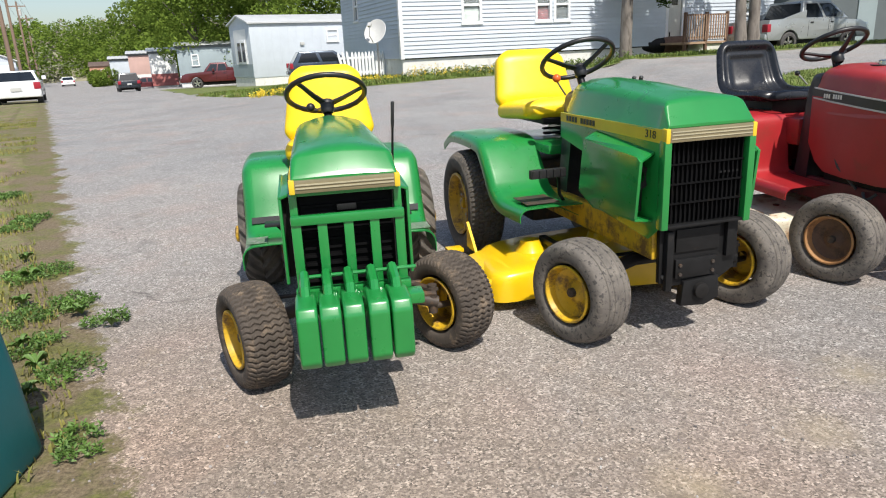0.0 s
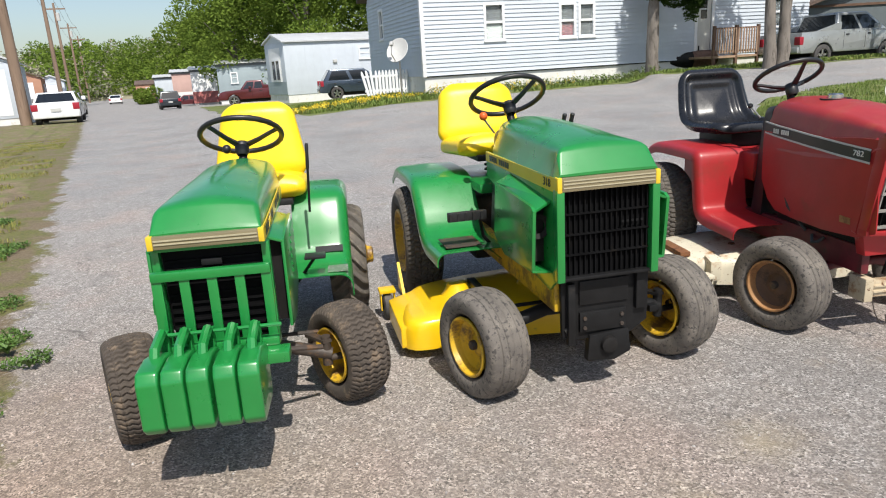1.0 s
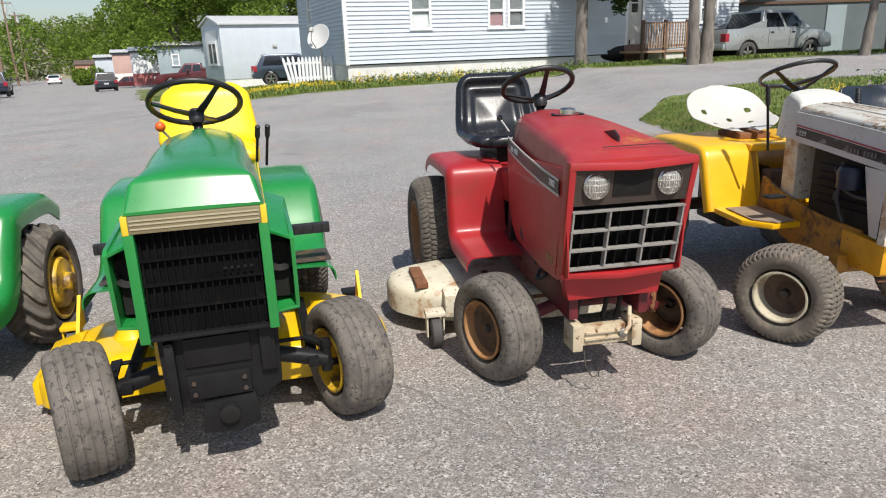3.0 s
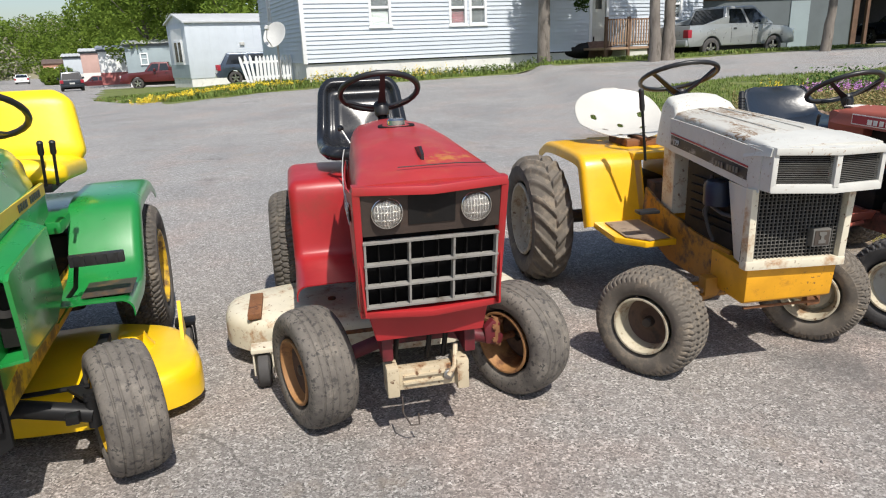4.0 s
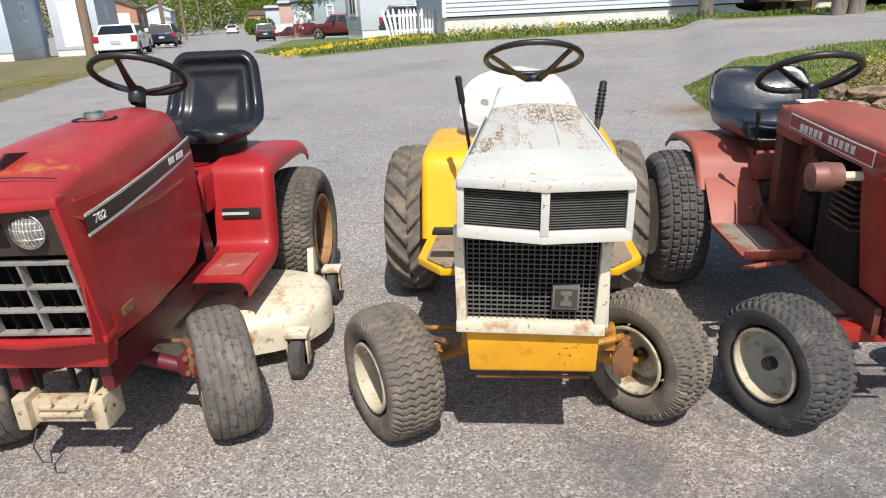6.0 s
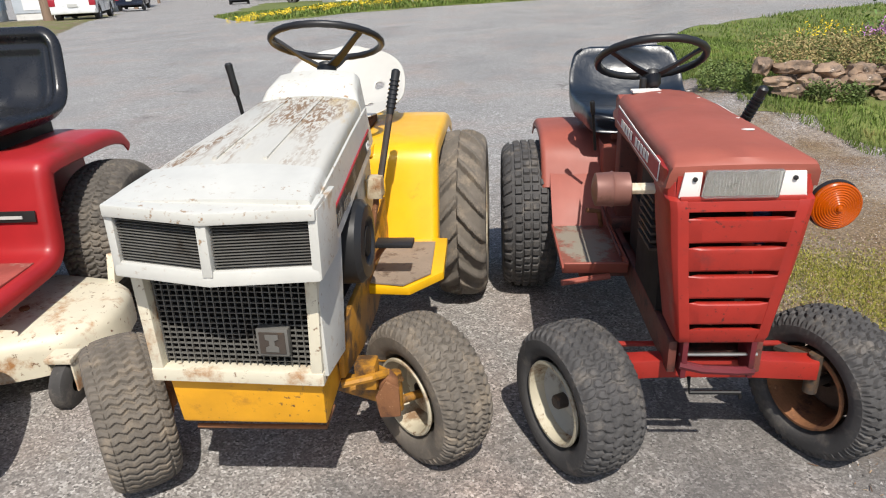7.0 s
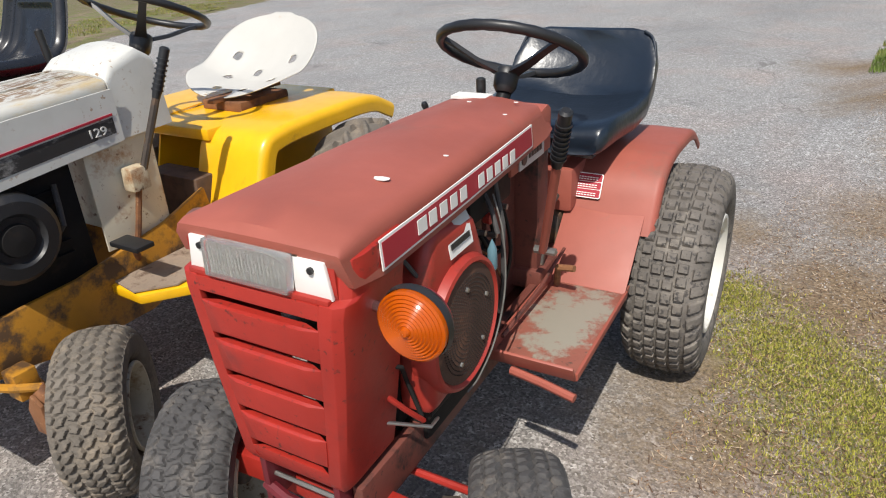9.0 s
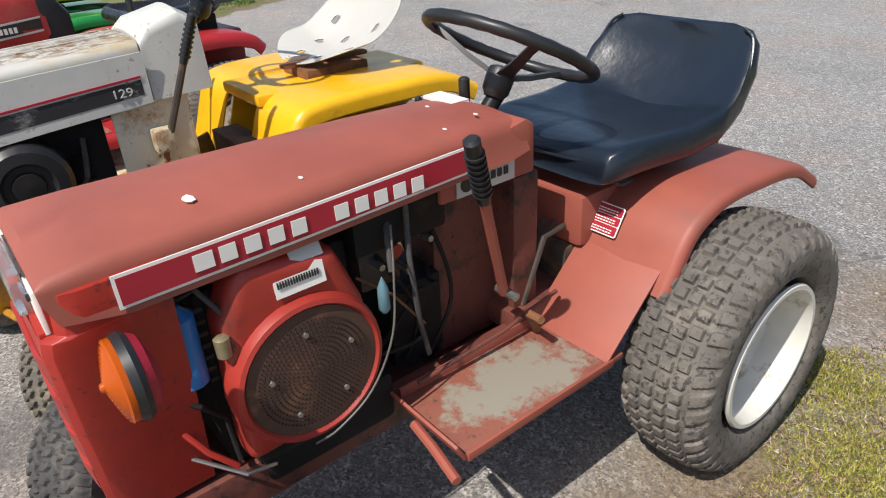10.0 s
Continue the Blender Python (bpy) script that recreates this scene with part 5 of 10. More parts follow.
def picket_fence():
    f = thing("fence", "leaning white picket fence panels by the house corner", "fence", pose(-4.75, 24.5, 0.3, 0, 0, 30))
    for k in range(13):
        x = 0.1 + k * 0.13
        bm = loft(B(), [[(xx, yy, zz) for xx, yy in ((x - 0.045, 0), (x + 0.045, 0), (x + 0.045, 0.02), (x - 0.045, 0.02))] for zz in (0.02, 0.9)] + [[(xx, yy, 0.99) for xx, yy in ((x - 0.02, 0), (x + 0.02, 0), (x + 0.02, 0.02), (x - 0.02, 0.02))]])
        ob = part("picket", bm, "white_trim", f)
        if k < 3:
            ob.matrix_basis = pose(0, -0.1 * (3 - k), 0, 0, -14 + 4 * k, 0)
    for z in (0.25, 0.75):
        part("rail", box(B(), 0.05, 1.72, 0.02, 0.06, z, z + 0.08), "white_trim", f)
    d = thing("satellite_dish", "grey satellite dish on a pole", "satellite dish", pose(-3.2, 23.4, 0.13) @ Matrix.Scale(1.06, 4))
    rod("pole", [(0, 0, -0.05), (0, 0, 1.62)], 0.03, "bare", d)
    q = pose(0, -0.08, 1.64, 62, 0, -18)
    bm = B()
    prof = [(0.0005, 0.0), (0.12, 0.012), (0.24, 0.045), (0.36, 0.1), (0.37, 0.095), (0.25, 0.033), (0.12, -0.002), (0.0005, -0.01)]
    loft(bm, [[q @ Vector((r * math.cos(u * math.pi / 14), 1.12 * r * math.sin(u * math.pi / 14), z)) for u in range(28)] for r, z in prof], cap=False)
    part("reflector", bm, "decal_grey", d)
    rod("feed_arm", [q @ Vector((0, -0.38, 0.06)), q @ Vector((0, -0.3, 0.4)), q @ Vector((0, -0.05, 0.48))], 0.014, "bare", d)
    part("feed", box(B(), -0.05, 0.05, -0.06, 0.06, 0.44, 0.54, q), "decal_grey", d, bevel=0.01)


picket_fence()


# ---------- vehicles ----------
def paint(name, colour, rough=0.25, metal=0.3):
    M[name] = surf(name, colour, rough, metal=metal, var=0.05, vscale=1.5, coat=0.6, stain=tuple(c * 0.8 for c in colour), amount=0.15, sscale=2)
    return name


CAR_WHEEL = {}


def car_wheel(parent, pos, R, W, side, alloy="chrome"):
    if R not in CAR_WHEEL:
        CAR_WHEEL[R] = shaped("tyre", lathe(B(), [(-W / 2, R * 0.62), (-W / 2, R * 0.9), (-W * 0.38, R), (W * 0.38, R), (W / 2, R * 0.9), (W / 2, R * 0.62), (W * 0.3, R * 0.6), (-W * 0.3, R * 0.6), (-W / 2, R * 0.62)], 32), "rubber_dark")
    m = pose(*pos, 0, 0, 90 if side > 0 else -90)
    rim = part("wheel", lathe(B(), [(W * 0.3, R * 0.62), (W * 0.36, R * 0.6), (W * 0.1, R * 0.56), (-W * 0.3, R * 0.58)], 28), alloy, parent, m=m)
    ty = new("tyre", CAR_WHEEL[R])
    ty.parent = rim
    part("wheel_back", lathe(B(), [(0.0, R * 0.57), (0.01, 0.0005)], 24), "dark", rim)
    for k in range(5):
        q = Matrix.Rotation(2 * math.pi * k / 5, 4, "X")
        part("rim_spoke", loft(B(), [[q @ Vector((W * 0.2 + dx, dy * w, z)) for dx, dy in ((0, -1), (0, 1), (0.02, 1), (0.02, -1))] for z, w in ((0.0, 0.05), (R * 0.58, 0.035))]), alloy, rim)


def vehicle(name, label, category, m, outline, cabin, width, wheels, R, colour, lamps, bed=None, hatch=True, alloy="chrome"):
    """outline: side view of the lower body (x forward, z); cabin: (base x0, x1, z, roof x0, x1, z)."""
    v = thing(name, label, category, m)
    w = width / 2
    pts = list(outline)
    z0 = min(z for _, z in pts)
    run = [(pts[0][0], z0)]
    for cx in sorted(wheels):
        run += [(cx - R * 1.18 * math.cos(a), max(z0, R + R * 1.18 * math.sin(a))) for a in [math.pi * i / 8 for i in range(9)]]
    run += [(pts[-1][0], z0)]
    side = [p for p in pts if p[1] > z0 + 1e-6]
    poly = run + side[::-1]
    bm = loft(B(), [[(x, -w, z) for x, z in poly], [(x, w, z) for x, z in poly]])
    part("body", bm, colour, v, bevel=0.035, segs=2)
    part("underbody", box(B(), min(wheels) - R * 0.5, max(wheels) + R * 0.5, -w + 0.12, w - 0.12, R * 0.6, z0 + 0.25), "dark", v)
    bx0, bx1, bz, rx0, rx1, rz = cabin
    wr = w * 0.8
    part("cab", loft(B(), [[(bx0, -w + 0.03, bz), (bx1, -w + 0.03, bz), (bx1, w - 0.03, bz), (bx0, w - 0.03, bz)], [(rx0, -wr, rz), (rx1, -wr, rz), (rx1, wr, rz), (rx0, wr, rz)]]), colour, v, bevel=0.05, segs=3)

    def glass(a, c, n=0.012, lo=0.1, hi=0.84):
        # side panes between shares a and c of the cab
        for s in (-1, 1):
            def at(u, k):
                xb, xt = bx0 + (bx1 - bx0) * u, rx0 + (rx1 - rx0) * u
                return Vector((xb + (xt - xb) * k, s * ((w - 0.03) + (wr - (w - 0.03)) * k + n), bz + (rz - bz) * k))
            q = [at(a + 0.02, lo), at(c - 0.02, lo), at(c - 0.03, hi), at(a + 0.03, hi)]
            part("side_window", loft(B(), [q, [p - Vector((0, s * 0.02, 0)) for p in q]]), "car_glass", v)
    glass(0.06, 0.48)
    glass(0.5, 0.93)
    for u, s in ((0, -1), (1, 1)):
        xb, xt = (bx0, rx0) if u == 0 else (bx1, rx1)
        q = [Vector((xb + (xt - xb) * k + s * 0.012, y * (w + (wr - w) * k - 0.12), bz + (rz - bz) * k)) for k, y in ((0.12, -1), (0.12, 1), (0.88, 1), (0.88, -1))]
        part("windscreen" if u else "rear_window", loft(B(), [q, [p - Vector((s * 0.02, 0, 0)) for p in q]]), "car_glass", v)
    if bed:
        for s in (-1, 1):
            part("bed_buttress", prism(B(), [(bed[0] + 0.5, bed[2] - 0.02), (bx0 + 0.2, bz + 0.5 * (rz - bz)), (bx0 + 0.2, bed[2] - 0.02)], "y", s * (w - 0.06) - 0.05, s * (w - 0.06) + 0.05), colour, v, bevel=0.02)
        part("load_bed", box(B(), bed[0], bed[1], -w + 0.12, w - 0.12, bed[2], bed[2] + 0.012), "dark", v)
    x0, x1 = min(p[0] for p in pts), max(p[0] for p in pts)
    for s in (-1, 1):
        part("tail_lamp", box(B(), x0 - 0.012, x0 + 0.16, s * (w - 0.12) - 0.13, s * (w - 0.12) + 0.13, lamps - 0.12, lamps + 0.16), "decal_red", v, bevel=0.02)
        part("headlight", box(B(), x1 - 0.2, x1 + 0.012, s * (w - 0.17) - 0.15, s * (w - 0.17) + 0.16, lamps - 0.1, lamps + 0.08), "reflector", v, bevel=0.02)
        part("mirror", box(B(), bx1 - 0.75, bx1 - 0.6, s * (w + 0.1) - 0.09, s * (w + 0.1) + 0.09, bz + 0.05, bz + 0.22), colour, v, bevel=0.03)
        for k, hx in enumerate((bx0 + (bx1 - bx0) * 0.2, bx0 + (bx1 - bx0) * 0.62)):
            part("door_handle", box(B(), hx - 0.07, hx + 0.07, s * (w + 0.01) - 0.015, s * (w + 0.01) + 0.015, bz - 0.14, bz - 0.09), "black", v, bevel=0.008)
            part("door_seam", box(B(), hx - 0.16, hx - 0.15, s * (w + 0.0005) - 0.004, s * (w + 0.0005) + 0.004, z0 + 0.1, bz - 0.02), "dark", v)
    part("bumper", box(B(), x0 - 0.07, x0 + 0.1, -w + 0.03, w - 0.03, z0 + 0.02, z0 + 0.24), colour, v, bevel=0.04)
    part("bumper", box(B(), x1 - 0.1, x1 + 0.07, -w + 0.03, w - 0.03, z0 + 0.02, z0 + 0.24), colour, v, bevel=0.04)
    part("number_plate", box(B(), x0 - 0.085, x0 - 0.07, -0.2, 0.2, z0 + 0.28, z0 + 0.42), "decal_grey", v)
    part("grille_panel", box(B(), x1 - 0.02, x1 + 0.02, -w * 0.5, w * 0.5, lamps - 0.14, lamps + 0.06), "dark", v)
    for cx in wheels:
        for s in (-1, 1):
            car_wheel(v, (cx, s * (w - 0.12), R), R, 0.23, s, alloy)
    return v


paint("silver", (0.42, 0.44, 0.44), 0.3, 0.5)
paint("maroon", (0.1, 0.011, 0.016), 0.4, 0.2)
paint("navy", (0.015, 0.022, 0.045), 0.25, 0.3)
paint("slate", (0.05, 0.07, 0.1), 0.25, 0.4)
paint("charcoal", (0.02, 0.024, 0.03), 0.3, 0.3)
paint("car_white", (0.75, 0.76, 0.76), 0.25, 0.0)
paint("champagne", (0.5, 0.38, 0.36), 0.35, 0.2)

PICKUP = [(-2.6, 0.45), (-2.62, 0.75), (-2.58, 1.15), (-0.9, 1.17), (0.95, 1.12), (2.2, 1.05), (2.45, 0.95), (2.55, 0.7), (2.52, 0.45)]
SEDAN = [(-2.2, 0.32), (-2.25, 0.6), (-2.2, 0.92), (-1.5, 0.98), (0.9, 0.95), (1.9, 0.82), (2.2, 0.68), (2.25, 0.5), (2.2, 0.32)]
SUV = [(-2.15, 0.38), (-2.2, 0.7), (-2.15, 1.0), (0.95, 1.0), (1.95, 0.92), (2.2, 0.75), (2.22, 0.5), (2.18, 0.38)]


def parked(x, y, turn, dz=0.0):
    return pose(x, y, lie(x, y) + dz, 0, 0, turn)


SPORT = [(-2.55, 0.5), (-2.62, 0.75), (-2.55, 1.22), (-1.05, 1.26), (0.95, 1.2), (2.1, 1.12), (2.42, 1.0), (2.55, 0.75), (2.5, 0.5)]
vehicle("pickup_truck", "silver crew-cab pickup parked on the grass", "pickup truck", pose(12.57, 28.05, 0.5, 0, 0, 25), SPORT, (-0.95, 1.5, 1.2, -0.75, 0.6, 1.86), 1.95, (-1.5, 1.55), 0.39, "silver", 0.92, bed=(-2.45, -1.0, 1.24))
vehicle("pickup_truck", "old maroon pickup beside the white mobile home", "pickup truck", pose(-20.56, 54.49, -0.9, 0, 0, 199) @ Matrix.Scale(1.12, 4), PICKUP, (-0.75, 1.0, 1.12, -0.55, 0.5, 1.72), 1.85, (-1.5, 1.5), 0.37, "maroon", 0.85, bed=(-2.4, -0.85, 1.16))
vehicle("hatchback", "dark blue-grey compact car behind the picket fence", "car", pose(-8.1, 38.12, -0.15, 0, 0, 22), SUV, (-2.05, 1.1, 0.98, -1.65, 0.2, 1.6), 1.75, (-1.35, 1.35), 0.34, "slate", 0.86)
vehicle("car", "dark sport utility car parked on the street", "car", pose(-32.6, 63.0, lie(-32.6, 63.0), 0, 0, 121), SUV, (-2.05, 1.0, 0.98, -1.75, 0.3, 1.68), 1.85, (-1.35, 1.35), 0.35, "charcoal", 0.86)
vehicle("car", "small red car beside a mobile home", "car", pose(-39.7, 80.8, -1.9, 0, 0, 200), SEDAN, (-1.6, 1.0, 0.93, -0.95, 0.3, 1.5), 1.75, (-1.35, 1.4), 0.33, "maroon", 0.74)
vehicle("car", "pale pinkish sedan parked on the street", "car", pose(-55.1, 99.9, -2.1, 0, 0, 121), SEDAN, (-1.7, 1.0, 0.93, -1.0, 0.3, 1.42), 1.9, (-1.35, 1.4), 0.33, "champagne", 0.74)
vehicle("car", "white sedan parked on the verge by the street", "car", pose(-20.4, 29.9, lie(-20.4, 29.9), 0, 0, 121), SEDAN, (-1.85, 1.0, 0.95, -1.25, 0.35, 1.42), 1.85, (-1.4, 1.45), 0.33, "car_white", 0.78)
vehicle("car", "white car far down the street", "car", pose(-62.74, 103.07, -1.7, 0, 0, 121), SEDAN, (-1.7, 1.0, 0.93, -1.0, 0.3, 1.42), 1.85, (-1.35, 1.4), 0.33, "car_white", 0.74)
vehicle("car", "dark van parked across the street", "car", pose(-32.21, 47.83, -0.75, 0, 0, 121), SUV, (-2.05, 1.0, 0.98, -1.75, 0.3, 1.68), 1.85, (-1.35, 1.35), 0.35, "navy", 0.86)
vehicle("car", "dark blue car under a carport", "car", parked(23.5, 34.5, 100), SUV, (-2.05, 1.0, 0.98, -1.7, 0.3, 1.6), 1.8, (-1.35, 1.35), 0.34, "navy", 0.86)


# ---------- street poles ----------
def power_pole(x, y, h, r, z, arm=True):
    p = thing("utility_pole", "weathered wooden utility pole with crossarm", "utility pole", pose(x, y, z), "utility poles along the street")
    part("pole", tube(B(), [(0, 0, -0.2), (0, 0, h * 0.5), (0, 0, h)], [r, r * 0.85, r * 0.65], 12), "pole_wood", p)
    if arm:
        q = pose(0, 0, 0, 0, 0, 28)
        part("crossarm", box(B(), -1.1, 1.1, -0.06, 0.06, h - 0.7, h - 0.56, q), "pole_wood", p)
        for k in (-1, -0.4, 0.4, 1):
            part("insulator", lathe(B(), [(h - 0.56, 0.03), (h - 0.44, 0.045), (h - 0.4, 0.02), (h - 0.4, 0.0005)], 10, "z", q @ Vector((k, 0, 0))), "decal_grey", p)
        part("transformer", lathe(B(), [(h - 1.9, 0.0005), (h - 1.9, 0.2), (h - 1.1, 0.2), (h - 1.05, 0.12), (h - 1.05, 0.0005)], 16, "z", (0.3, 0, 0)), "decal_grey", p)
    return Vector((x, y, z + h))


tops = [power_pole(x, y, h, q, lie(x, y)) for x, y, h, q in ((-21.0, 28.3, 11.0, 0.24), (-37.9, 55.0, 12.0, 0.19), (-50.8, 75.0, 12.0, 0.18), (-65.0, 98.0, 12.0, 0.18), (-79.0, 121.0, 12.0, 0.18))]
wires = thing("overhead_cables", "black overhead cables between the utility poles", "cables", pose(0, 0, 0))
for a, c in zip([Vector((-4, 1, 9.0))] + tops, tops):
    for off in (-1.0, 0.4, 1.0):
        o = Vector((math.cos(radians(28)), math.sin(radians(28)), 0)) * off + Vector((0, 0, -0.42))
        mid = [(a + o).lerp(c + o, u) - Vector((0, 0, 2.2 * u * (1 - u))) for u in (0, 0.2, 0.4, 0.6, 0.8, 1)]
        rod("cable", mid, 0.014, "black", wires, seg=5)


# ---------- waste bin on the verge ----------
M["teal"] = surf("teal_plastic", (0.002, 0.125, 0.145), 0.5, var=0.1, vscale=4, stain=(0.01, 0.09, 0.1), amount=0.25, sscale=5, bump=0.05)


def waste_bin():
    t = thing("waste_bin", "teal plastic waste bin standing on the verge", "bin", pose(-1.65, 1.56, lie(-1.6, 1.5) + 0.01, 0, 0, 6))
    bm = loft(B(), [[(x, y, z) for x, y in rounded(-w, w, -w, w, 0.07)] for z, w in ((0.0, 0.345), (0.02, 0.35), (0.3, 0.335), (0.6, 0.315), (0.64, 0.31))])
    part("tub", bm, "teal", t)
    bm = loft(B(), [[(x, y, z) for x, y in rounded(-w, w, -w, w, 0.08)] for z, w in ((0.625, 0.312), (0.635, 0.328), (0.672, 0.33), (0.68, 0.318))])
    part("rim", bm, "teal", t, "rolled teal rim")
    for k in range(4):
        part("tub_rib", box(B(), 0.3, 0.325, -0.2 + k * 0.12, -0.17 + k * 0.12, 0.5, 0.6), "teal", t, bevel=0.004)
    lid = loft(B(), [[(x, y, z) for x, y in rounded(-w, w, -w, w, 0.09)] for z, w in ((0.68, 0.318), (0.71, 0.3), (0.73, 0.22), (0.735, 0.1))])
    part("lid", lid, "teal", t)


waste_bin()


# ---------- stone-edged flower bed ----------
M["stone"] = surf("tan_field_stone", (0.27, 0.185, 0.125), 0.9, var=0.3, vscale=5, stain=(0.12, 0.09, 0.07), amount=0.52, sscale=7, bump=0.7, bscale=28, fleck=(0.5, 0.42, 0.34), famount=0.25, fscale=30, random_tint=0.2)
M["soil"] = surf("dark_bed_soil", (0.08, 0.055, 0.04), 0.95, var=0.3, vscale=6, bump=0.8, bscale=40)
M["petal_yellow"] = surf("yellow_petals", (0.75, 0.55, 0.03), 0.6, var=0.15, vscale=8)
M["petal_pink"] = surf("pink_violet_petals", (0.5, 0.22, 0.5), 0.6, var=0.25, vscale=8)
M["plant_green"] = surf("small_green_leaves", (0.12, 0.17, 0.04), 0.7, var=0.4, vscale=6, stain=(0.22, 0.2, 0.07), amount=0.4, sscale=7)
M["plant_tan"] = surf("tan_green_spires", (0.34, 0.26, 0.11), 0.8, var=0.35, vscale=5, stain=(0.14, 0.17, 0.05), amount=0.5, sscale=6)


def field_stone(parent, c, s, seed):
    rnd = random.Random(seed)
    bm = B()
    bmesh.ops.create_icosphere(bm, subdivisions=3, radius=1.0)
    for v in bm.verts:
        d = v.co.normalized()
        q = 0.8 + 0.3 * noise.noise(d * 1.6 + Vector((seed * 3.1, 0, 0))) + 0.14 * noise.noise(d * 4 + Vector((0, seed, 0)))
        box_ = 1 / max(abs(d.x), abs(d.y), abs(d.z)) ** 0.55
        v.co = Vector((d.x * s[0], d.y * s[1], d.z * s[2])) * q * box_
    part("stone", bm, "stone", parent, m=pose(*c, rnd.uniform(-8, 8), rnd.uniform(-8, 8), rnd.uniform(-25, 25)), sharp=50)


bed = thing("stone_edging", "low dry-laid edging of tan field stones", "stone edging", pose(0, 0, 0))
rnd = random.Random(77)
for row, (yy, zz, h_) in enumerate(((0.0, 0.035, 0.06), (0.03, 0.13, 0.065), (0.07, 0.22, 0.06))):
    x = 5.75 - 0.07 * row
    k = 0
    while x < 9.4:
        w = rnd.uniform(0.07, 0.17)
        y = 8.66 - 0.045 * (x - 5.75) + rnd.uniform(-0.04, 0.04)
        if row or rnd.random() < 0.8:
            field_stone(bed, (x + w, y + yy, lie(x, y) + zz + rnd.uniform(-0.025, 0.025)), (w * 1.15, rnd.uniform(0.1, 0.18), h_ * rnd.uniform(0.75, 1.3)), 100 + 60 * row + k)
        x += w * rnd.uniform(1.8, 2.1)
        k += 1
BED = [(5.59, 8.93), (5.79, 8.78), (9.11, 8.58), (9.46, 9.43), (8.74, 10.11), (6.85, 9.95), (5.98, 9.59)]
ragged_patch("flower_bed_soil", BED, "soil", "dark soil of the flower bed", 0.22, 13, 0.08, 0.3)


def spires(name, outline, count, h, material, label, seed, leaf=0.03, base=0.1, category="plants"):
    """Upright leafy stems as one mesh of small leaves."""
    r = random.Random(seed)
    x0, x1 = min(p[0] for p in outline), max(p[0] for p in outline)
    y0, y1 = min(p[1] for p in outline), max(p[1] for p in outline)
    vs, fs = [], []
    made = 0
    while made < count:
        x, y = r.uniform(x0, x1), r.uniform(y0, y1)
        if not inside((x, y), outline):
            continue
        made += 1
        hh = h * r.uniform(0.5, 1.2)
        lx, ly = r.uniform(-0.25, 0.25), r.uniform(-0.25, 0.25)
        z0 = lie(x, y) + base
        for j in range(9):
            u = (j + 0.4) / 9
            p = Vector((x + lx * hh * u, y + ly * hh * u, z0 + hh * u))
            a = Vector((r.gauss(0, 1), r.gauss(0, 1), r.uniform(0.1, 1.0))).normalized()
            b_ = a.cross(Vector((r.gauss(0, 1), r.gauss(0, 1), r.gauss(0, 1)))).normalized()
            s = leaf * r.uniform(0.6, 1.4)
            n = len(vs)
            vs += [tuple(p), tuple(p + a * s + b_ * s * 0.4), tuple(p + a * s * 2), tuple(p + a * s - b_ * s * 0.4)]
            fs.append((n, n + 1, n + 2, n + 3))
    me = bpy.data.meshes.new(name)
    me.from_pydata(vs, [], fs)
    me.materials.append(M[material])
    return tagged(new(name, me), label, category, kind="stuff")


spires("bed_plants", BED, 3600, 0.22, "plant_tan", "dense tan and green spire plants in the bed", 15, 0.014, 0.2)
spires("bed_greens", BED, 900, 0.2, "plant_green", "green leafy stems among the bed plants", 14, 0.014, 0.2)
spires("bed_leaves", [(5.19, 8.97), (5.65, 8.64), (5.61, 8.98), (5.73, 9.39), (5.48, 9.63), (5.29, 9.42)], 420, 0.16, "plant_green", "leafy weeds at the end of the stone edging", 16, 0.016, 0.01)
spires("edging_leaves", [(6, 8.47), (6.39, 8.41), (6.43, 8.51), (5.99, 8.54)], 170, 0.14, "plant_green", "green leaves growing over the stones", 13, 0.014, 0.02)
spires("yellow_flowers", [(5.84, 9.07), (6.48, 8.98), (6.57, 9.44), (6.18, 9.47)], 16, 0.12, "petal_yellow", "small yellow flowers in the bed", 17, 0.013, 0.42, "flowers")
spires("pink_flowers", [(6.52, 9.24), (8, 8.93), (8.09, 9.43), (6.76, 9.64)], 150, 0.1, "petal_pink", "pink and violet flowers in the bed", 18, 0.014, 0.4, "flowers")
spires("grey_plants", [(6.57, 9.65), (8.18, 9.43), (8.19, 9.84), (6.86, 9.84)], 300, 0.4, "leafy", "tall grey-green plants at the back of the bed", 19, 0.025, 0.2)

# grass, weeds, wild flowers
for spot, (x, y, r) in enumerate(((-2.15, 3.21, 0.26), (-2.63, 3.84, 0.22), (-1.6, 2.5, 0.16), (-1.23, 1.94, 0.13), (-3.62, 5.21, 0.3), (-1.92, 2.74, 0.16), (-4.62, 6.19, 0.3), (-1.75, 3.05, 0.12))):
    spires("weed_patch", [(x + r * math.cos(a) * (0.7 + 0.4 * math.sin(a * 2 + spot)), y + r * math.sin(a)) for a in (0, 0.8, 1.6, 2.4, 3.1, 3.9, 4.7, 5.5)], int(3200 * r * r) + 20, 0.032, "leafy", "low patch of small-leaved green weeds", 31 + spot, 0.0095, 0.008)
blades("lawn_grass", [(4.52, 12.05), (4.6, 10.97), (4.73, 10), (5.19, 9.6), (5.36, 9.21), (5.47, 8.67), (5.49, 8.51), (5.79, 8.23), (6.1, 7.95), (6.25, 7.63), (6.53, 7.42), (7.38, 6.83), (9.23, 5.87), (10.13, 7.88), (9.49, 9.47), (6.84, 11.14), (6.03, 11.86), (5.07, 13.08)], 60000, 0.042, "blade", "short green lawn grass", 21, 0.12, 0.0035, base=0.015)
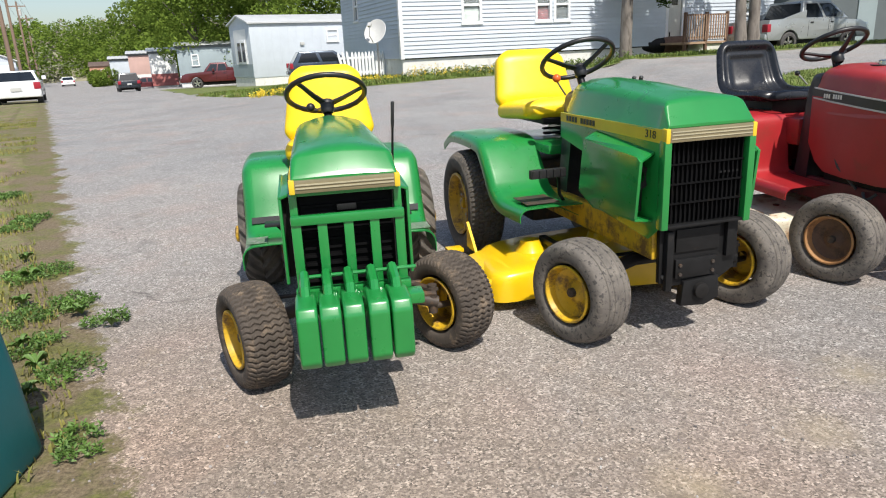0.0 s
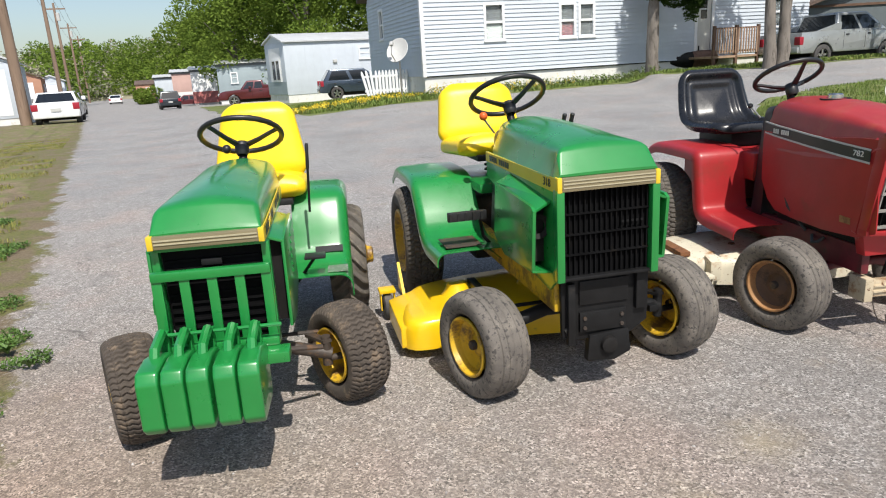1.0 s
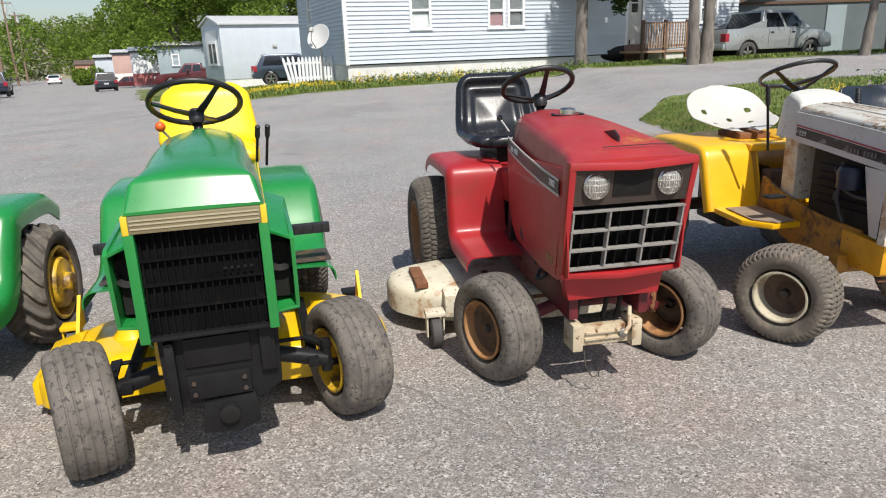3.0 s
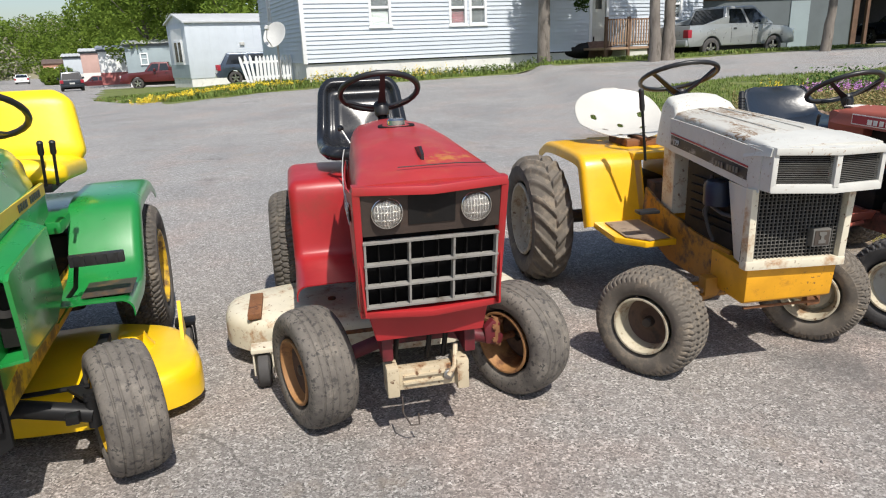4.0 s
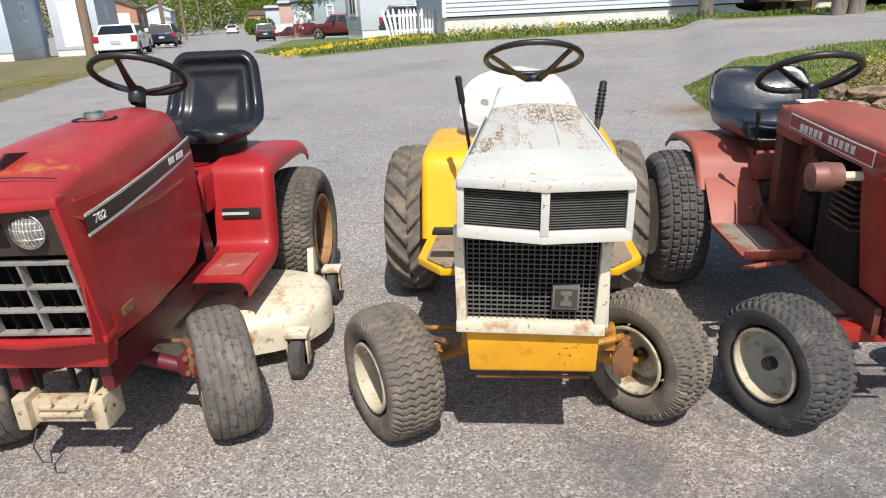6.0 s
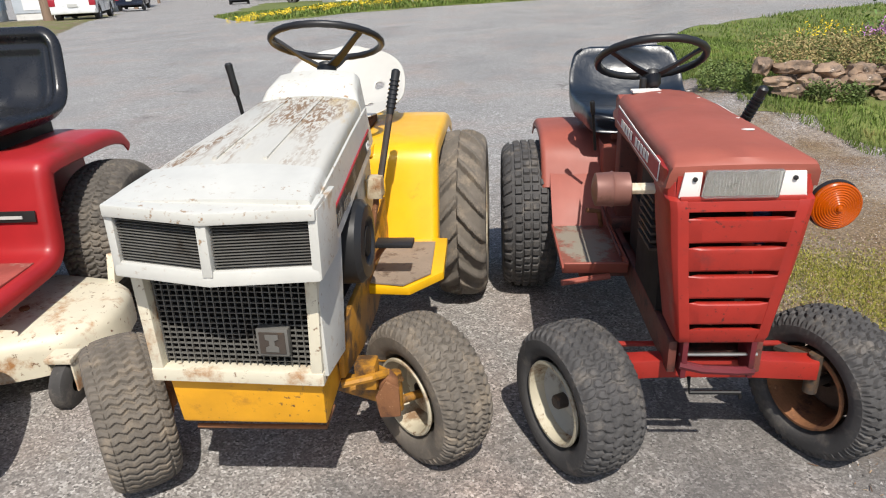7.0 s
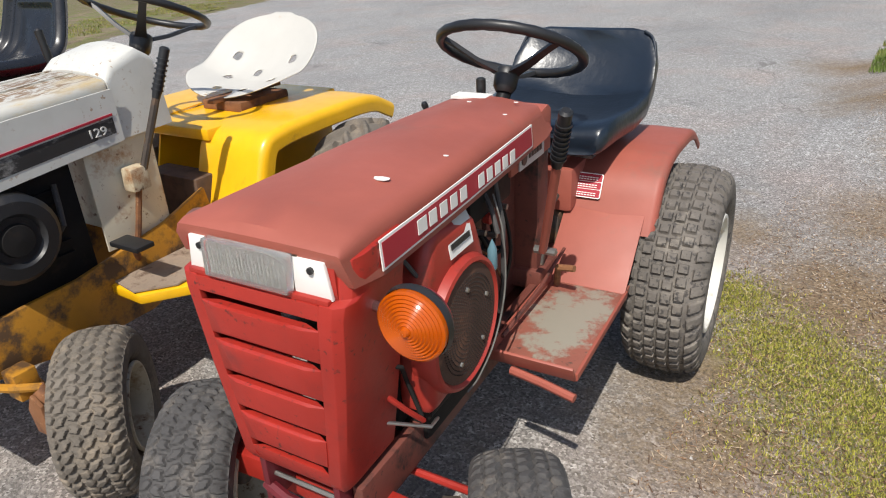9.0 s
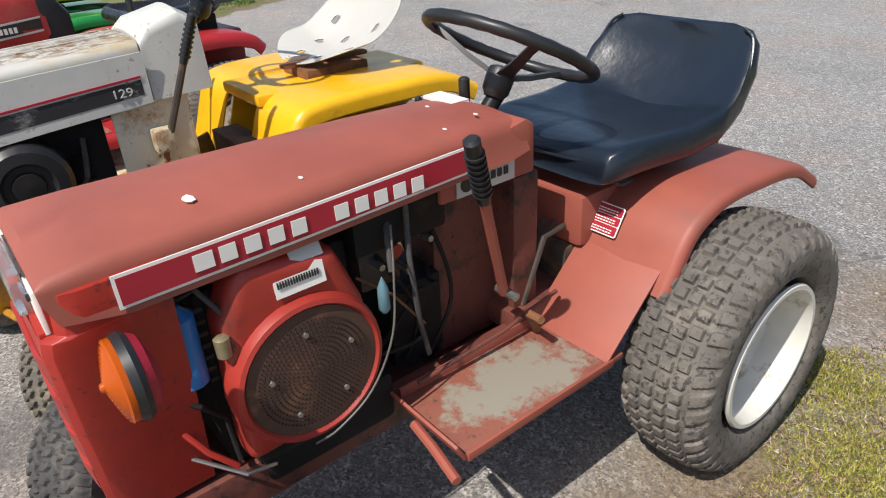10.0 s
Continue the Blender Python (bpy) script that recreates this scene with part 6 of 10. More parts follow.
blades("far_lawn_grass", [(5.07, 13.08), (6.03, 11.86), (6.84, 11.14), (9.49, 9.67), (13.23, 7.84), (15.63, 18.81), (11.68, 17), (8.69, 16.62), (6.78, 15.3), (5.89, 13.89)], 26000, 0.06, "blade", "green lawn grass", 22, 0.15, 0.007, base=0.015)
blades("bank_grass", [(-10.37, 25.07), (-6.37, 21.07), (-5.02, 19.4), (-4.31, 19.02), (-2.07, 21.38), (2.07, 23.59), (4.25, 24.85), (8.26, 24.55), (17.41, 26.58), (17.37, 28.38), (-2.54, 24.27), (-8.69, 29.71)], 26000, 0.11, "blade", "uncut grass on the bank before the houses", 23, 0.3, 0.018, base=0.02)


def strewn(name, spots, count, grow, make, material, label, seed, category):
    """Small bits gathered round spots and thinning out from them, as one mesh."""
    r = random.Random(seed)
    vs, fs = [], []
    for x, y, w in r.choices(spots, [s_[2] + 0.1 for s_ in spots], k=count):
        px, py = r.gauss(x, w * 0.62 + grow), r.gauss(y, w * 0.62 + grow)
        if px < 5.0 or (px < 5.25 and py < 5.6):
            continue
        make(r, px, py, lie(px, py), vs, fs)
    me = bpy.data.meshes.new(name)
    me.from_pydata(vs, [], fs)
    me.materials.append(M[material])
    return tagged(new(name, me), label, category, kind="stuff")


def tuft(r, x, y, z, vs, fs):
    for _ in range(3):
        a, h, w = r.uniform(0, 6.283), r.uniform(0.004, 0.012), r.uniform(0.0014, 0.003)
        dx, dy = math.cos(a), math.sin(a)
        ox, oy = x + r.uniform(-0.012, 0.012), y + r.uniform(-0.012, 0.012)
        n = len(vs)
        vs += [(ox - dy * w, oy + dx * w, z - 0.001), (ox + dy * w, oy - dx * w, z - 0.001), (ox + dx * h * 0.9, oy + dy * h * 0.9, z + h)]
        fs.append((n, n + 1, n + 2))


def straw(r, x, y, z, vs, fs):
    a, l, w = r.uniform(0, 6.283), r.uniform(0.004, 0.013) * r.choice((1, 1, 1, 1, 1, 3)), r.uniform(0.0007, 0.0017)
    dx, dy = math.cos(a), math.sin(a)
    n = len(vs)
    z0, z1 = z + 0.0025, z + r.uniform(0.003, 0.007)
    vs += [(x - dy * w, y + dx * w, z0), (x + dy * w, y - dx * w, z0 + 0.001), (x + dx * l + dy * w, y + dy * l - dx * w, z1), (x + dx * l - dy * w, y + dy * l + dx * w, z1 + 0.001)]
    fs.append((n, n + 1, n + 2, n + 3))


def grit(r, x, y, z, vs, fs):
    s, a = r.uniform(0.002, 0.0055), r.uniform(0, 6.283)
    n = len(vs)
    vs += [(x + math.cos(a + k * 2.1) * s, y + math.sin(a + k * 2.1) * s * 0.8, z) for k in range(3)] + [(x, y, z + s * r.uniform(0.5, 0.9))]
    fs += [(n, n + 1, n + 3), (n + 1, n + 2, n + 3), (n + 2, n, n + 3)]


def island_material(name, *stops):
    m = bpy.data.materials.new(name)
    m.use_nodes = True
    nt, b = m.node_tree, m.node_tree.nodes["Principled BSDF"]
    geo, r = nt.nodes.new("ShaderNodeNewGeometry"), nt.nodes.new("ShaderNodeValToRGB")
    nt.links.new(geo.outputs["Random Per Island"], r.inputs["Fac"])
    e = r.color_ramp.elements
    while len(e) < len(stops):
        e.new(0.5)
    for el, (q, c) in zip(e, stops):
        el.position, el.color = q, (*c, 1)
    nt.links.new(r.outputs["Color"], b.inputs["Base Color"])
    b.inputs["Roughness"].default_value = 0.85
    return m


M["moss_leaf"] = island_material("moss_and_grass_tips", (0.0, (0.05, 0.055, 0.012)), (0.4, (0.2, 0.2, 0.02)), (0.8, (0.36, 0.34, 0.045)), (1.0, (0.42, 0.35, 0.14)))
M["straw"] = island_material("dead_straw", (0.0, (0.06, 0.03, 0.018)), (0.4, (0.2, 0.11, 0.06)), (0.75, (0.34, 0.22, 0.13)), (1.0, (0.56, 0.46, 0.33)))
M["chip"] = island_material("stone_chips", (0.0, (0.1, 0.092, 0.088)), (0.55, (0.27, 0.235, 0.215)), (1.0, (0.48, 0.455, 0.43)))
strewn("moss_tufts", MOSS_SPOTS, 26000, 0.07, tuft, "moss_leaf", "thin yellow-green moss and grass on the dirt", 24, "moss")
strewn("straw_litter", EARTH_SPOTS[:12] + EARTH_SPOTS[-4:] + MOSS_SPOTS, 34000, 0.14, straw, "straw", "dry straw and leaf litter on the dirt", 25, "litter")
strewn("grit", EARTH_SPOTS[:12], 12000, 0.3, grit, "chip", "fine loose grit on the dirt", 26, "grit")
blades("verge_grass", [(-0.98, 1.15), (-1.2, 1.92), (-1.6, 2.48), (-1.93, 3), (-2.78, 4.09), (-3.55, 5.2), (-6.45, 9.72), (-9.55, 14.35), (-13.25, 20.08), (-14.0, 18.66), (-5.4, 3.06), (-3.12, -0.13)], 24000, 0.035, "blade_dry", "patchy dry grass on the verge", 26, 0.5, 0.005, base=0.012)
spires("bank_weeds", [(-2.44, 23.97), (1.43, 25.17), (5.91, 26.59), (5.83, 25.69), (2.45, 24.6), (-2.52, 23.27)], 520, 0.26, "plant_green", "leafy weeds along the house wall", 27, 0.045, 0.0)
spires("bank_flowers", [(-6.64, 19.96), (-2.89, 22.06), (-2.12, 23.48), (-3.92, 23.44), (-6.89, 21.96)], 300, 0.16, "petal_yellow", "yellow wild flowers on the bank", 28, 0.03, 0.02, "flowers")
spires("wall_flowers", [(-2.41, 22.77), (2.66, 24.41), (2.64, 24.91), (-2.42, 23.47)], 70, 0.35, "petal_yellow", "yellow wild flowers by the wall", 29, 0.03, 0.05, "flowers")


def weed(x, y, r, seed, h=0.12):
    """A rosette of broad weed leaves."""
    rd = random.Random(seed)
    t = thing("weed", "broad-leaved green weed growing in the verge", "weed", pose(x, y, lie(x, y) + 0.01, 0, 0, rd.uniform(0, 360)), "weeds on the verge")
    for k in range(rd.randint(9, 14)):
        a = rd.uniform(0, 6.283)
        d, s = Vector((math.cos(a), math.sin(a), 0)), Vector((-math.sin(a), math.cos(a), 0))
        l, w, z = r * rd.uniform(0.6, 1.1), r * rd.uniform(0.16, 0.28), h * rd.uniform(0.4, 1.0)
        bm = B()
        rows = [[bm.verts.new(d * l * u + s * w * ww * q + Vector((0, 0, z * math.sin(u * 2.2) + 0.012 * abs(q)))) for q in (-1, 0, 1)] for u, ww in ((0.03, 0.1), (0.3, 0.75), (0.6, 1.0), (0.85, 0.6), (1.0, 0.05))]
        for p, q in zip(rows, rows[1:]):
            for i in (0, 1):
                bm.faces.new((p[i], p[i + 1], q[i + 1], q[i]))
        part("leaf", bm, "leafy", t, sharp=180)


for i, (x, y, r) in enumerate(((-1.78, 2.54, 0.14), (-1.65, 2.28, 0.12), (-1.98, 2.74, 0.15), (-1.68, 2.98, 0.11), (-1.93, 3.15, 0.16), (-2.36, 3.32, 0.14), (-2.63, 3.79, 0.17), (-2.91, 4.16, 0.13), (-1.54, 1.95, 0.1), (-1.52, 2.09, 0.12), (-2.05, 2.5, 0.13))):
    weed(x, y, r * 0.42, 300 + i, 0.05)


# loose chips lying on the yard, and cracks in the seal
def pebbles():
    rd = random.Random(91)
    vs, fs = [], []
    for _ in range(3800):
        x, y = rd.uniform(-1.6, 7.2), rd.uniform(0.9, 7.5)
        s = rd.choice((0.003, 0.004, 0.005, 0.006, 0.007))
        z = lie(x, y) + s * 0.2
        n = len(vs)
        a = rd.uniform(0, 6.283)
        ring = [(x + math.cos(a + k * 1.57) * s * rd.uniform(0.7, 1.3), y + math.sin(a + k * 1.57) * s * rd.uniform(0.7, 1.3), z - s * 0.4) for k in range(4)]
        top = [(x + (p[0] - x) * 0.6, y + (p[1] - y) * 0.6, z + s * rd.uniform(0.3, 0.7)) for p in ring]
        vs += ring + top
        fs += [(n + 4, n + 5, n + 6, n + 7)] + [(n + i, n + (i + 1) % 4, n + 4 + (i + 1) % 4, n + 4 + i) for i in range(4)]
    me = bpy.data.meshes.new("loose_gravel")
    me.from_pydata(vs, [], fs)
    me.materials.append(M["chip"])
    tagged(new("loose_gravel", me), "loose pale stone chips on the yard", "gravel", kind="stuff")


pebbles()

# ---------- shared tractor pieces ----------
def fender_shell(line, x_in, x_out, s, r=0.05, drop=0.03, t=0.005):
    """A pressed fender following a (y, z) line: flat towards the seat, rolled over at the outer edge."""
    sec = [(x_in, 0.0), (x_in + (x_out - x_in) * 0.5, 0.003)] + [(x_out - r + r * math.sin(a), -r + r * math.cos(a)) for a in [math.pi / 2 * i / 6 for i in range(7)]] + [(x_out, -r - drop)]
    sec += [(x - t if i > 1 else x, h - t) for i, (x, h) in reversed(list(enumerate(sec)))]
    rings = []
    for i, (y, z) in enumerate(line):
        a, c = line[max(i - 1, 0)], line[min(i + 1, len(line) - 1)]
        d = Vector((c[0] - a[0], c[1] - a[1])).normalized()
        rings.append([(s * x, y - d.y * h, z + d.x * h) for x, h in sec])
    return loft(B(), rings)


def sheet(bm, pts, x0, x1, t=0.006, lip=0.0, out=1):
    """Bent sheet metal following a (y, z) line, from x0 to x1, with a turned-down lip at the outer edge."""
    low = []
    for i, (y, z) in enumerate(pts):
        a, c = pts[max(i - 1, 0)], pts[min(i + 1, len(pts) - 1)]
        d = Vector((c[0] - a[0], c[1] - a[1])).normalized()
        low.append((y + d.y * t, z - d.x * t))
    prism(bm, pts + low[::-1], "x", x0, x1)
    if lip:
        edge = x1 if out > 0 else x0
        deep = []
        for i, (y, z) in enumerate(pts):
            a, c = pts[max(i - 1, 0)], pts[min(i + 1, len(pts) - 1)]
            d = Vector((c[0] - a[0], c[1] - a[1])).normalized()
            deep.append((y + d.y * lip, z - d.x * lip))
        prism(bm, pts + deep[::-1], "x", min(edge, edge - out * t), max(edge, edge - out * t))
    return bm


def smooth_line(pts, n=4):
    """A rounded run through (y, z) corner points."""
    out = [pts[0]]
    for i in range(1, len(pts) - 1):
        a, p, c = Vector(pts[i - 1]), Vector(pts[i]), Vector(pts[i + 1])
        k = 0.38
        s, e = p + (a - p) * k, p + (c - p) * k
        for j in range(n + 1):
            u = j / n
            out.append(tuple(s * (1 - u) ** 2 + p * 2 * u * (1 - u) + e * u * u))
    return out + [pts[-1]]


def axle_end(parent, x, y, z, side, steer, material, reach=0.1):
    """Knuckle, spindle and steering arm at one end of a front axle."""
    bm = B()
    tube(bm, [(x, y, z - 0.05), (x, y, z + 0.075)], 0.02, 12)
    k = part("kingpin", bm, material, parent)
    q = pose(x, y, z, 0, 0, steer)
    bm = B()
    tube(bm, [q @ Vector((0, 0, -0.025)), q @ Vector((side * reach, 0, -0.03))], 0.014, 10)
    part("spindle", bm, material, k)
    bm = B()
    loft(bm, [[q @ Vector((sx, sy, sz)) for sx, sy, sz in ((a - 0.018, b, 0.05), (a + 0.018, b, 0.05), (a + 0.018, b, 0.063), (a - 0.018, b, 0.063))] for a, b in ((0, -0.02), (-side * 0.02, 0.05), (-side * 0.035, 0.1))])
    part("steering_arm", bm, material, k)
    return k


def mower_deck(parent, outline, z0, z1, material, label, skirt=0.03, bevel=0.015):
    """A stamped deck: a flat raised top with a sloping shoulder and a deep skirt."""
    for _ in range(2):
        outline = [(a[0] + (q[0] - a[0]) * f, a[1] + (q[1] - a[1]) * f) for a, q in zip(outline, outline[1:] + outline[:1]) for f in (0.2, 0.8)]
    c = Vector((sum(p[0] for p in outline) / len(outline), sum(p[1] for p in outline) / len(outline)))
    def ring(k, z):
        return [((p[0] - c.x) * k + c.x, (p[1] - c.y) * k + c.y, z) for p in outline]
    bm = B()
    loft(bm, [ring(1.0, z0), ring(1.0, z1 - 0.055), ring(0.99, z1 - 0.03), ring(0.965, z1 - 0.01), ring(0.92, z1), ring(0.5, z1 + 0.012), ring(0.1, z1 + 0.014)])
    return part("mower_deck", bm, material, parent, label, bevel=0)


def gauge_wheel(parent, c, r, w, yoke):
    bm = B()
    lathe(bm, [(-w / 2, r * 0.3), (-w / 2, r * 0.85), (-w * 0.36, r), (w * 0.36, r), (w / 2, r * 0.85), (w / 2, r * 0.3)], 24, at=c)
    g = part("gauge_wheel", bm, "rubber_dark", parent, "worn black caster wheel")
    bm = B()
    x, y, z = c
    box(bm, x - w / 2 - 0.02, x + w / 2 + 0.02, y - 0.03, y + 0.05, z + r + 0.01, z + r + 0.03)
    for s in (-1, 1):
        box(bm, x + s * (w / 2 + 0.012) - 0.004, x + s * (w / 2 + 0.012) + 0.004, y - 0.02, y + 0.03, z - 0.02, z + r + 0.012)
    part("caster_yoke", bm, yoke, g, bevel=0.004)


def coarse_engine(parent, x0, x1, y0, y1, z0, z1, seed=1):
    """Engine bay clutter, its shade put into near-black colours: block, cooling fins, hoses, pulleys."""
    rnd = random.Random(seed)
    bm = B()
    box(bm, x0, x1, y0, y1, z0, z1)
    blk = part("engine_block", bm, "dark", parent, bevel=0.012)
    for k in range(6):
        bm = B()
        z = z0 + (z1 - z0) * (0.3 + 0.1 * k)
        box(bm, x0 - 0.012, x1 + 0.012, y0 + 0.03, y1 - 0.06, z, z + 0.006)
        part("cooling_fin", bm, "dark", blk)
    for k in range(4):
        a = Vector((rnd.choice((x0 - 0.015, x1 + 0.015)), rnd.uniform(y0, y1), rnd.uniform(z0, z1)))
        c = Vector((a.x, rnd.uniform(y0, y1), rnd.uniform(z0, z1)))
        mid = (a + c) / 2 + Vector((0.03 * (1 if a.x > 0 else -1), 0, -0.03))
        rod("hose", [a, (a + mid) / 2 + Vector((0, 0, -0.01)), mid, c], 0.008, "rubber_dark", blk)
    return blk


def tie_rod(parent, a, c, material):
    rod("tie_rod", [a, c], 0.009, material, parent)


# ---------- the green tractor with a guard and front weights ----------
def weight_tractor(m):
    t = thing("garden_tractor", "small green garden tractor with nose guard and front weights", "garden tractor", m, "tractors parked in a row")
    # bonnet
    bm = B()
    rings = []
    for y, hw, z0, z1, r, cr, tp in ((-0.005, 0.187, 0.8, 0.862, 0.008, 0.004, 0.185), (0.0, 0.188, 0.8, 0.869, 0.012, 0.006, 0.184), (0.004, 0.189, 0.8, 0.874, 0.014, 0.007, 0.184), (0.05, 0.191, 0.8, 0.926, 0.03, 0.012, 0.182), (0.056, 0.191, 0.8, 0.932, 0.032, 0.013, 0.182), (0.075, 0.191, 0.8, 0.939, 0.036, 0.016, 0.182), (0.12, 0.191, 0.8, 0.944, 0.04, 0.02, 0.181), (0.3, 0.188, 0.8, 0.953, 0.048, 0.024, 0.178),
                                  (0.6, 0.183, 0.8, 0.962, 0.055, 0.024, 0.172), (0.86, 0.177, 0.81, 0.975, 0.06, 0.022, 0.163), (0.97, 0.168, 0.83, 0.97, 0.06, 0.016, 0.152), (1.0, 0.157, 0.86, 0.94, 0.035, 0.005, 0.138)):
        rings.append(hood_ring(y, hw, z0, z1, r, cr, tp))
    loft(bm, rings)
    hood = part("bonnet", bm, "green", t, "glossy green bonnet", sharp=26)
    bm = B()
    box(bm, -0.176, 0.176, -0.02, 0.01, 0.812, 0.858)
    badge = part("badge_strip", bm, "gold_trim", hood, "olive badge strip", bevel=0.006)
    for z in (0.828, 0.84):
        bm = B()
        box(bm, -0.17, 0.17, -0.0235, -0.0195, z, z + 0.005)
        part("badge_line", bm, "badge_white", badge)
    for s in (-1, 1):
        bm = B()
        box(bm, s * 0.183 - 0.01, s * 0.183 + 0.01, -0.022, 0.015, 0.811, 0.859)
        part("badge_end", bm, "stripe_yellow", hood, "yellow badge end", bevel=0.003)
        bm = loft(B(), [[(s * (x - 0.004), y, z0), (s * (x + 0.002), y, z0), (s * x, y, z1), (s * (x - 0.004), y, z1)] for y, x, z0, z1 in ((0.014, 0.1905, 0.811, 0.859), (0.1, 0.1915, 0.813, 0.862), (0.3, 0.1885, 0.817, 0.866), (0.75, 0.1808, 0.83, 0.872))])
        part("side_stripe", bm, "stripe_yellow", hood, "yellow stripe with black bars")
        def on_stripe(y):
            return pose(s * (0.1942 - 0.016 * (y - 0.05)), y, 0.838 + 0.02 * (y - 0.05), 90, 0, s * 91) @ pose(0, 0, 0, 0, 0, 1.2 * s)
        part("number_field", box(B(), -0.058, 0.058, -0.0185, 0.0185, 0, 0.0018, on_stripe(0.17)), "stripe_black", hood, "black field behind the model number")
        lettering("model_number", "210", 0.042, on_stripe(0.17) @ pose(0, 0, 0.0016), "stripe_yellow", hood, wide=1.25)
        for y0, n_ in ((0.062, 6), (0.3, 8)):
            bars("stripe_bar", n_, 0.075, 0.032, on_stripe(y0), "stripe_black", hood, 0.6)
        blocks("brand_block", 9, 0.22, 0.026, on_stripe(0.56), "stripe_black", hood, 0.3, (4,))
    # dark radiator face and side cowls
    bm = B()
    box(bm, -0.168, 0.168, 0.045, 0.075, 0.42, 0.8)
    grille = part("grille", bm, "grille_black", t, "black radiator grille", bevel=0.01)
    for k in range(11):
        bm = B()
        box(bm, -0.16, 0.16, 0.034, 0.044, 0.44 + k * 0.031, 0.448 + k * 0.031)
        part("grille_slat", bm, "grille_black", grille)
    bm = B()
    box(bm, -0.035, 0.035, 0.018, 0.034, 0.735, 0.758)
    part("grille_badge", bm, "black_metal", grille, bevel=0.004)
    for s in (-1, 1):
        # side cowl with an open front
        bm = B()
        prism(bm, [(0.1, 0.45), (0.12, 0.78), (0.5, 0.8), (0.52, 0.5), (0.3, 0.42)], "x", s * 0.235 - 0.006, s * 0.235 + 0.006)
        loft(bm, [[(s * 0.18, y, z) for y, z in ((0.1, 0.79), (0.5, 0.8), (0.5, 0.812), (0.1, 0.802))], [(s * 0.24, y, z) for y, z in ((0.12, 0.765), (0.5, 0.78), (0.5, 0.792), (0.12, 0.777))]])
        cowl = part("side_cowl", bm, "green", t, "green side cowl with an open front", bevel=0.004)
        # solid near-black block stands for the shade inside the open cowl
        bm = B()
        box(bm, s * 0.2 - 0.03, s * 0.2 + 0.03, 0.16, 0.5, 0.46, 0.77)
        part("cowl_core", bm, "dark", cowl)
        for k in range(6):
            z = 0.6 + k * 0.027
            y = 0.3 + k * 0.008
            bm = loft(B(), [[(s * (0.24 + d), yy, z + dz + (yy - y) * 0.12) for d, dz in ((0, 0), (0.009, 0.003), (0.003, 0.016), (0, 0.017))] for yy in (y, y + 0.15)])
            part("louvre", bm, "green", cowl)
        # frame post at the nose
        bm = B()
        box(bm, s * 0.185 - 0.014, s * 0.185 + 0.014, 0.02, 0.06, 0.42, 0.8)
        part("nose_post", bm, "green", t, bevel=0.005)
    # nose guard: slats between two rails
    guard = part("nose_guard", box(B(), -0.2, 0.2, -0.03, 0.0, 0.7, 0.735), "green", t, "welded green slatted guard", bevel=0.008)
    for x in (-0.182, -0.092, 0.0, 0.092, 0.182):
        bm = B()
        loft(bm, [[(x + u * w, y + v, z) for u, v in ((-1, 0), (1, 0), (1, 0.012), (-1, 0.012))] for w, y, z in ((0.016, -0.03, 0.47), (0.017, -0.022, 0.6), (0.017, -0.022, 0.705))])
        part("guard_slat", bm, "green", guard, bevel=0.003)
    part("guard_rail", box(B(), -0.205, 0.205, -0.06, -0.02, 0.445, 0.475), "green", guard, bevel=0.006)
    for s in (-1, 1):
        part("guard_stay", box(B(), s * 0.185 - 0.01, s * 0.185 + 0.01, -0.01, 0.06, 0.45, 0.5), "green", guard, bevel=0.003)
    # weight bracket and five suitcase weights
    part("weight_bracket", box(B(), -0.21, 0.24, -0.13, -0.05, 0.405, 0.445), "green", t, bevel=0.006)
    for i in range(5):
        x0 = -0.205 + i * 0.0745 + (0.006 if i > 2 else 0)
        prof = [(-0.32, 0.295), (-0.34, 0.32), (-0.338, 0.47), (-0.318, 0.503), (-0.22, 0.51), (-0.13, 0.492), (-0.085, 0.455), (-0.085, 0.4), (-0.1, 0.385), (-0.1, 0.315), (-0.13, 0.285)]
        bm = prism(B(), prof, "x", x0, x0 + 0.068)
        w = part("suitcase_weight", bm, "green", t, "green-painted cast iron suitcase weight", bevel=0.012, segs=3)
        bm = tube(B(), [(x0 + 0.034, -0.22, 0.49), (x0 + 0.034, -0.2, 0.525), (x0 + 0.034, -0.1, 0.545), (x0 + 0.034, -0.07, 0.5)], 0.017, 8)
        part("weight_handle", bm, "green", w)
        bm = box(B(), x0 + 0.02, x0 + 0.048, -0.085, -0.055, 0.44, 0.54)
        part("weight_hook", bm, "green", w, bevel=0.003)
    rod("weight_bolt", [(-0.18, -0.08, 0.53), (0.22, -0.08, 0.53)], 0.007, "green", t)
    # frame, engine, axle
    part("frame", box(B(), -0.14, 0.14, 0.06, 1.3, 0.3, 0.42), "green", t, bevel=0.01)
    coarse_engine(t, -0.14, 0.14, 0.12, 0.62, 0.42, 0.78, 3)
    bm = B()
    tube(bm, [(-0.34, 0.29, 0.24), (-0.15, 0.29, 0.3), (0.15, 0.29, 0.3), (0.36, 0.29, 0.24)], 0.026, 10)
    part("front_axle", bm, "grease", t)
    for s in (-1, 1):
        axle_end(t, s * 0.34, 0.29, 0.245, s, 23, "grease", 0.09)
    tie_rod(t, (-0.34, 0.4, 0.3), (0.33, 0.4, 0.3), "grease")
    rod("drag_link", [(0.33, 0.18, 0.32), (0.16, 0.1, 0.36)], 0.011, "grease", t)
    # console and dash
    bm = B()
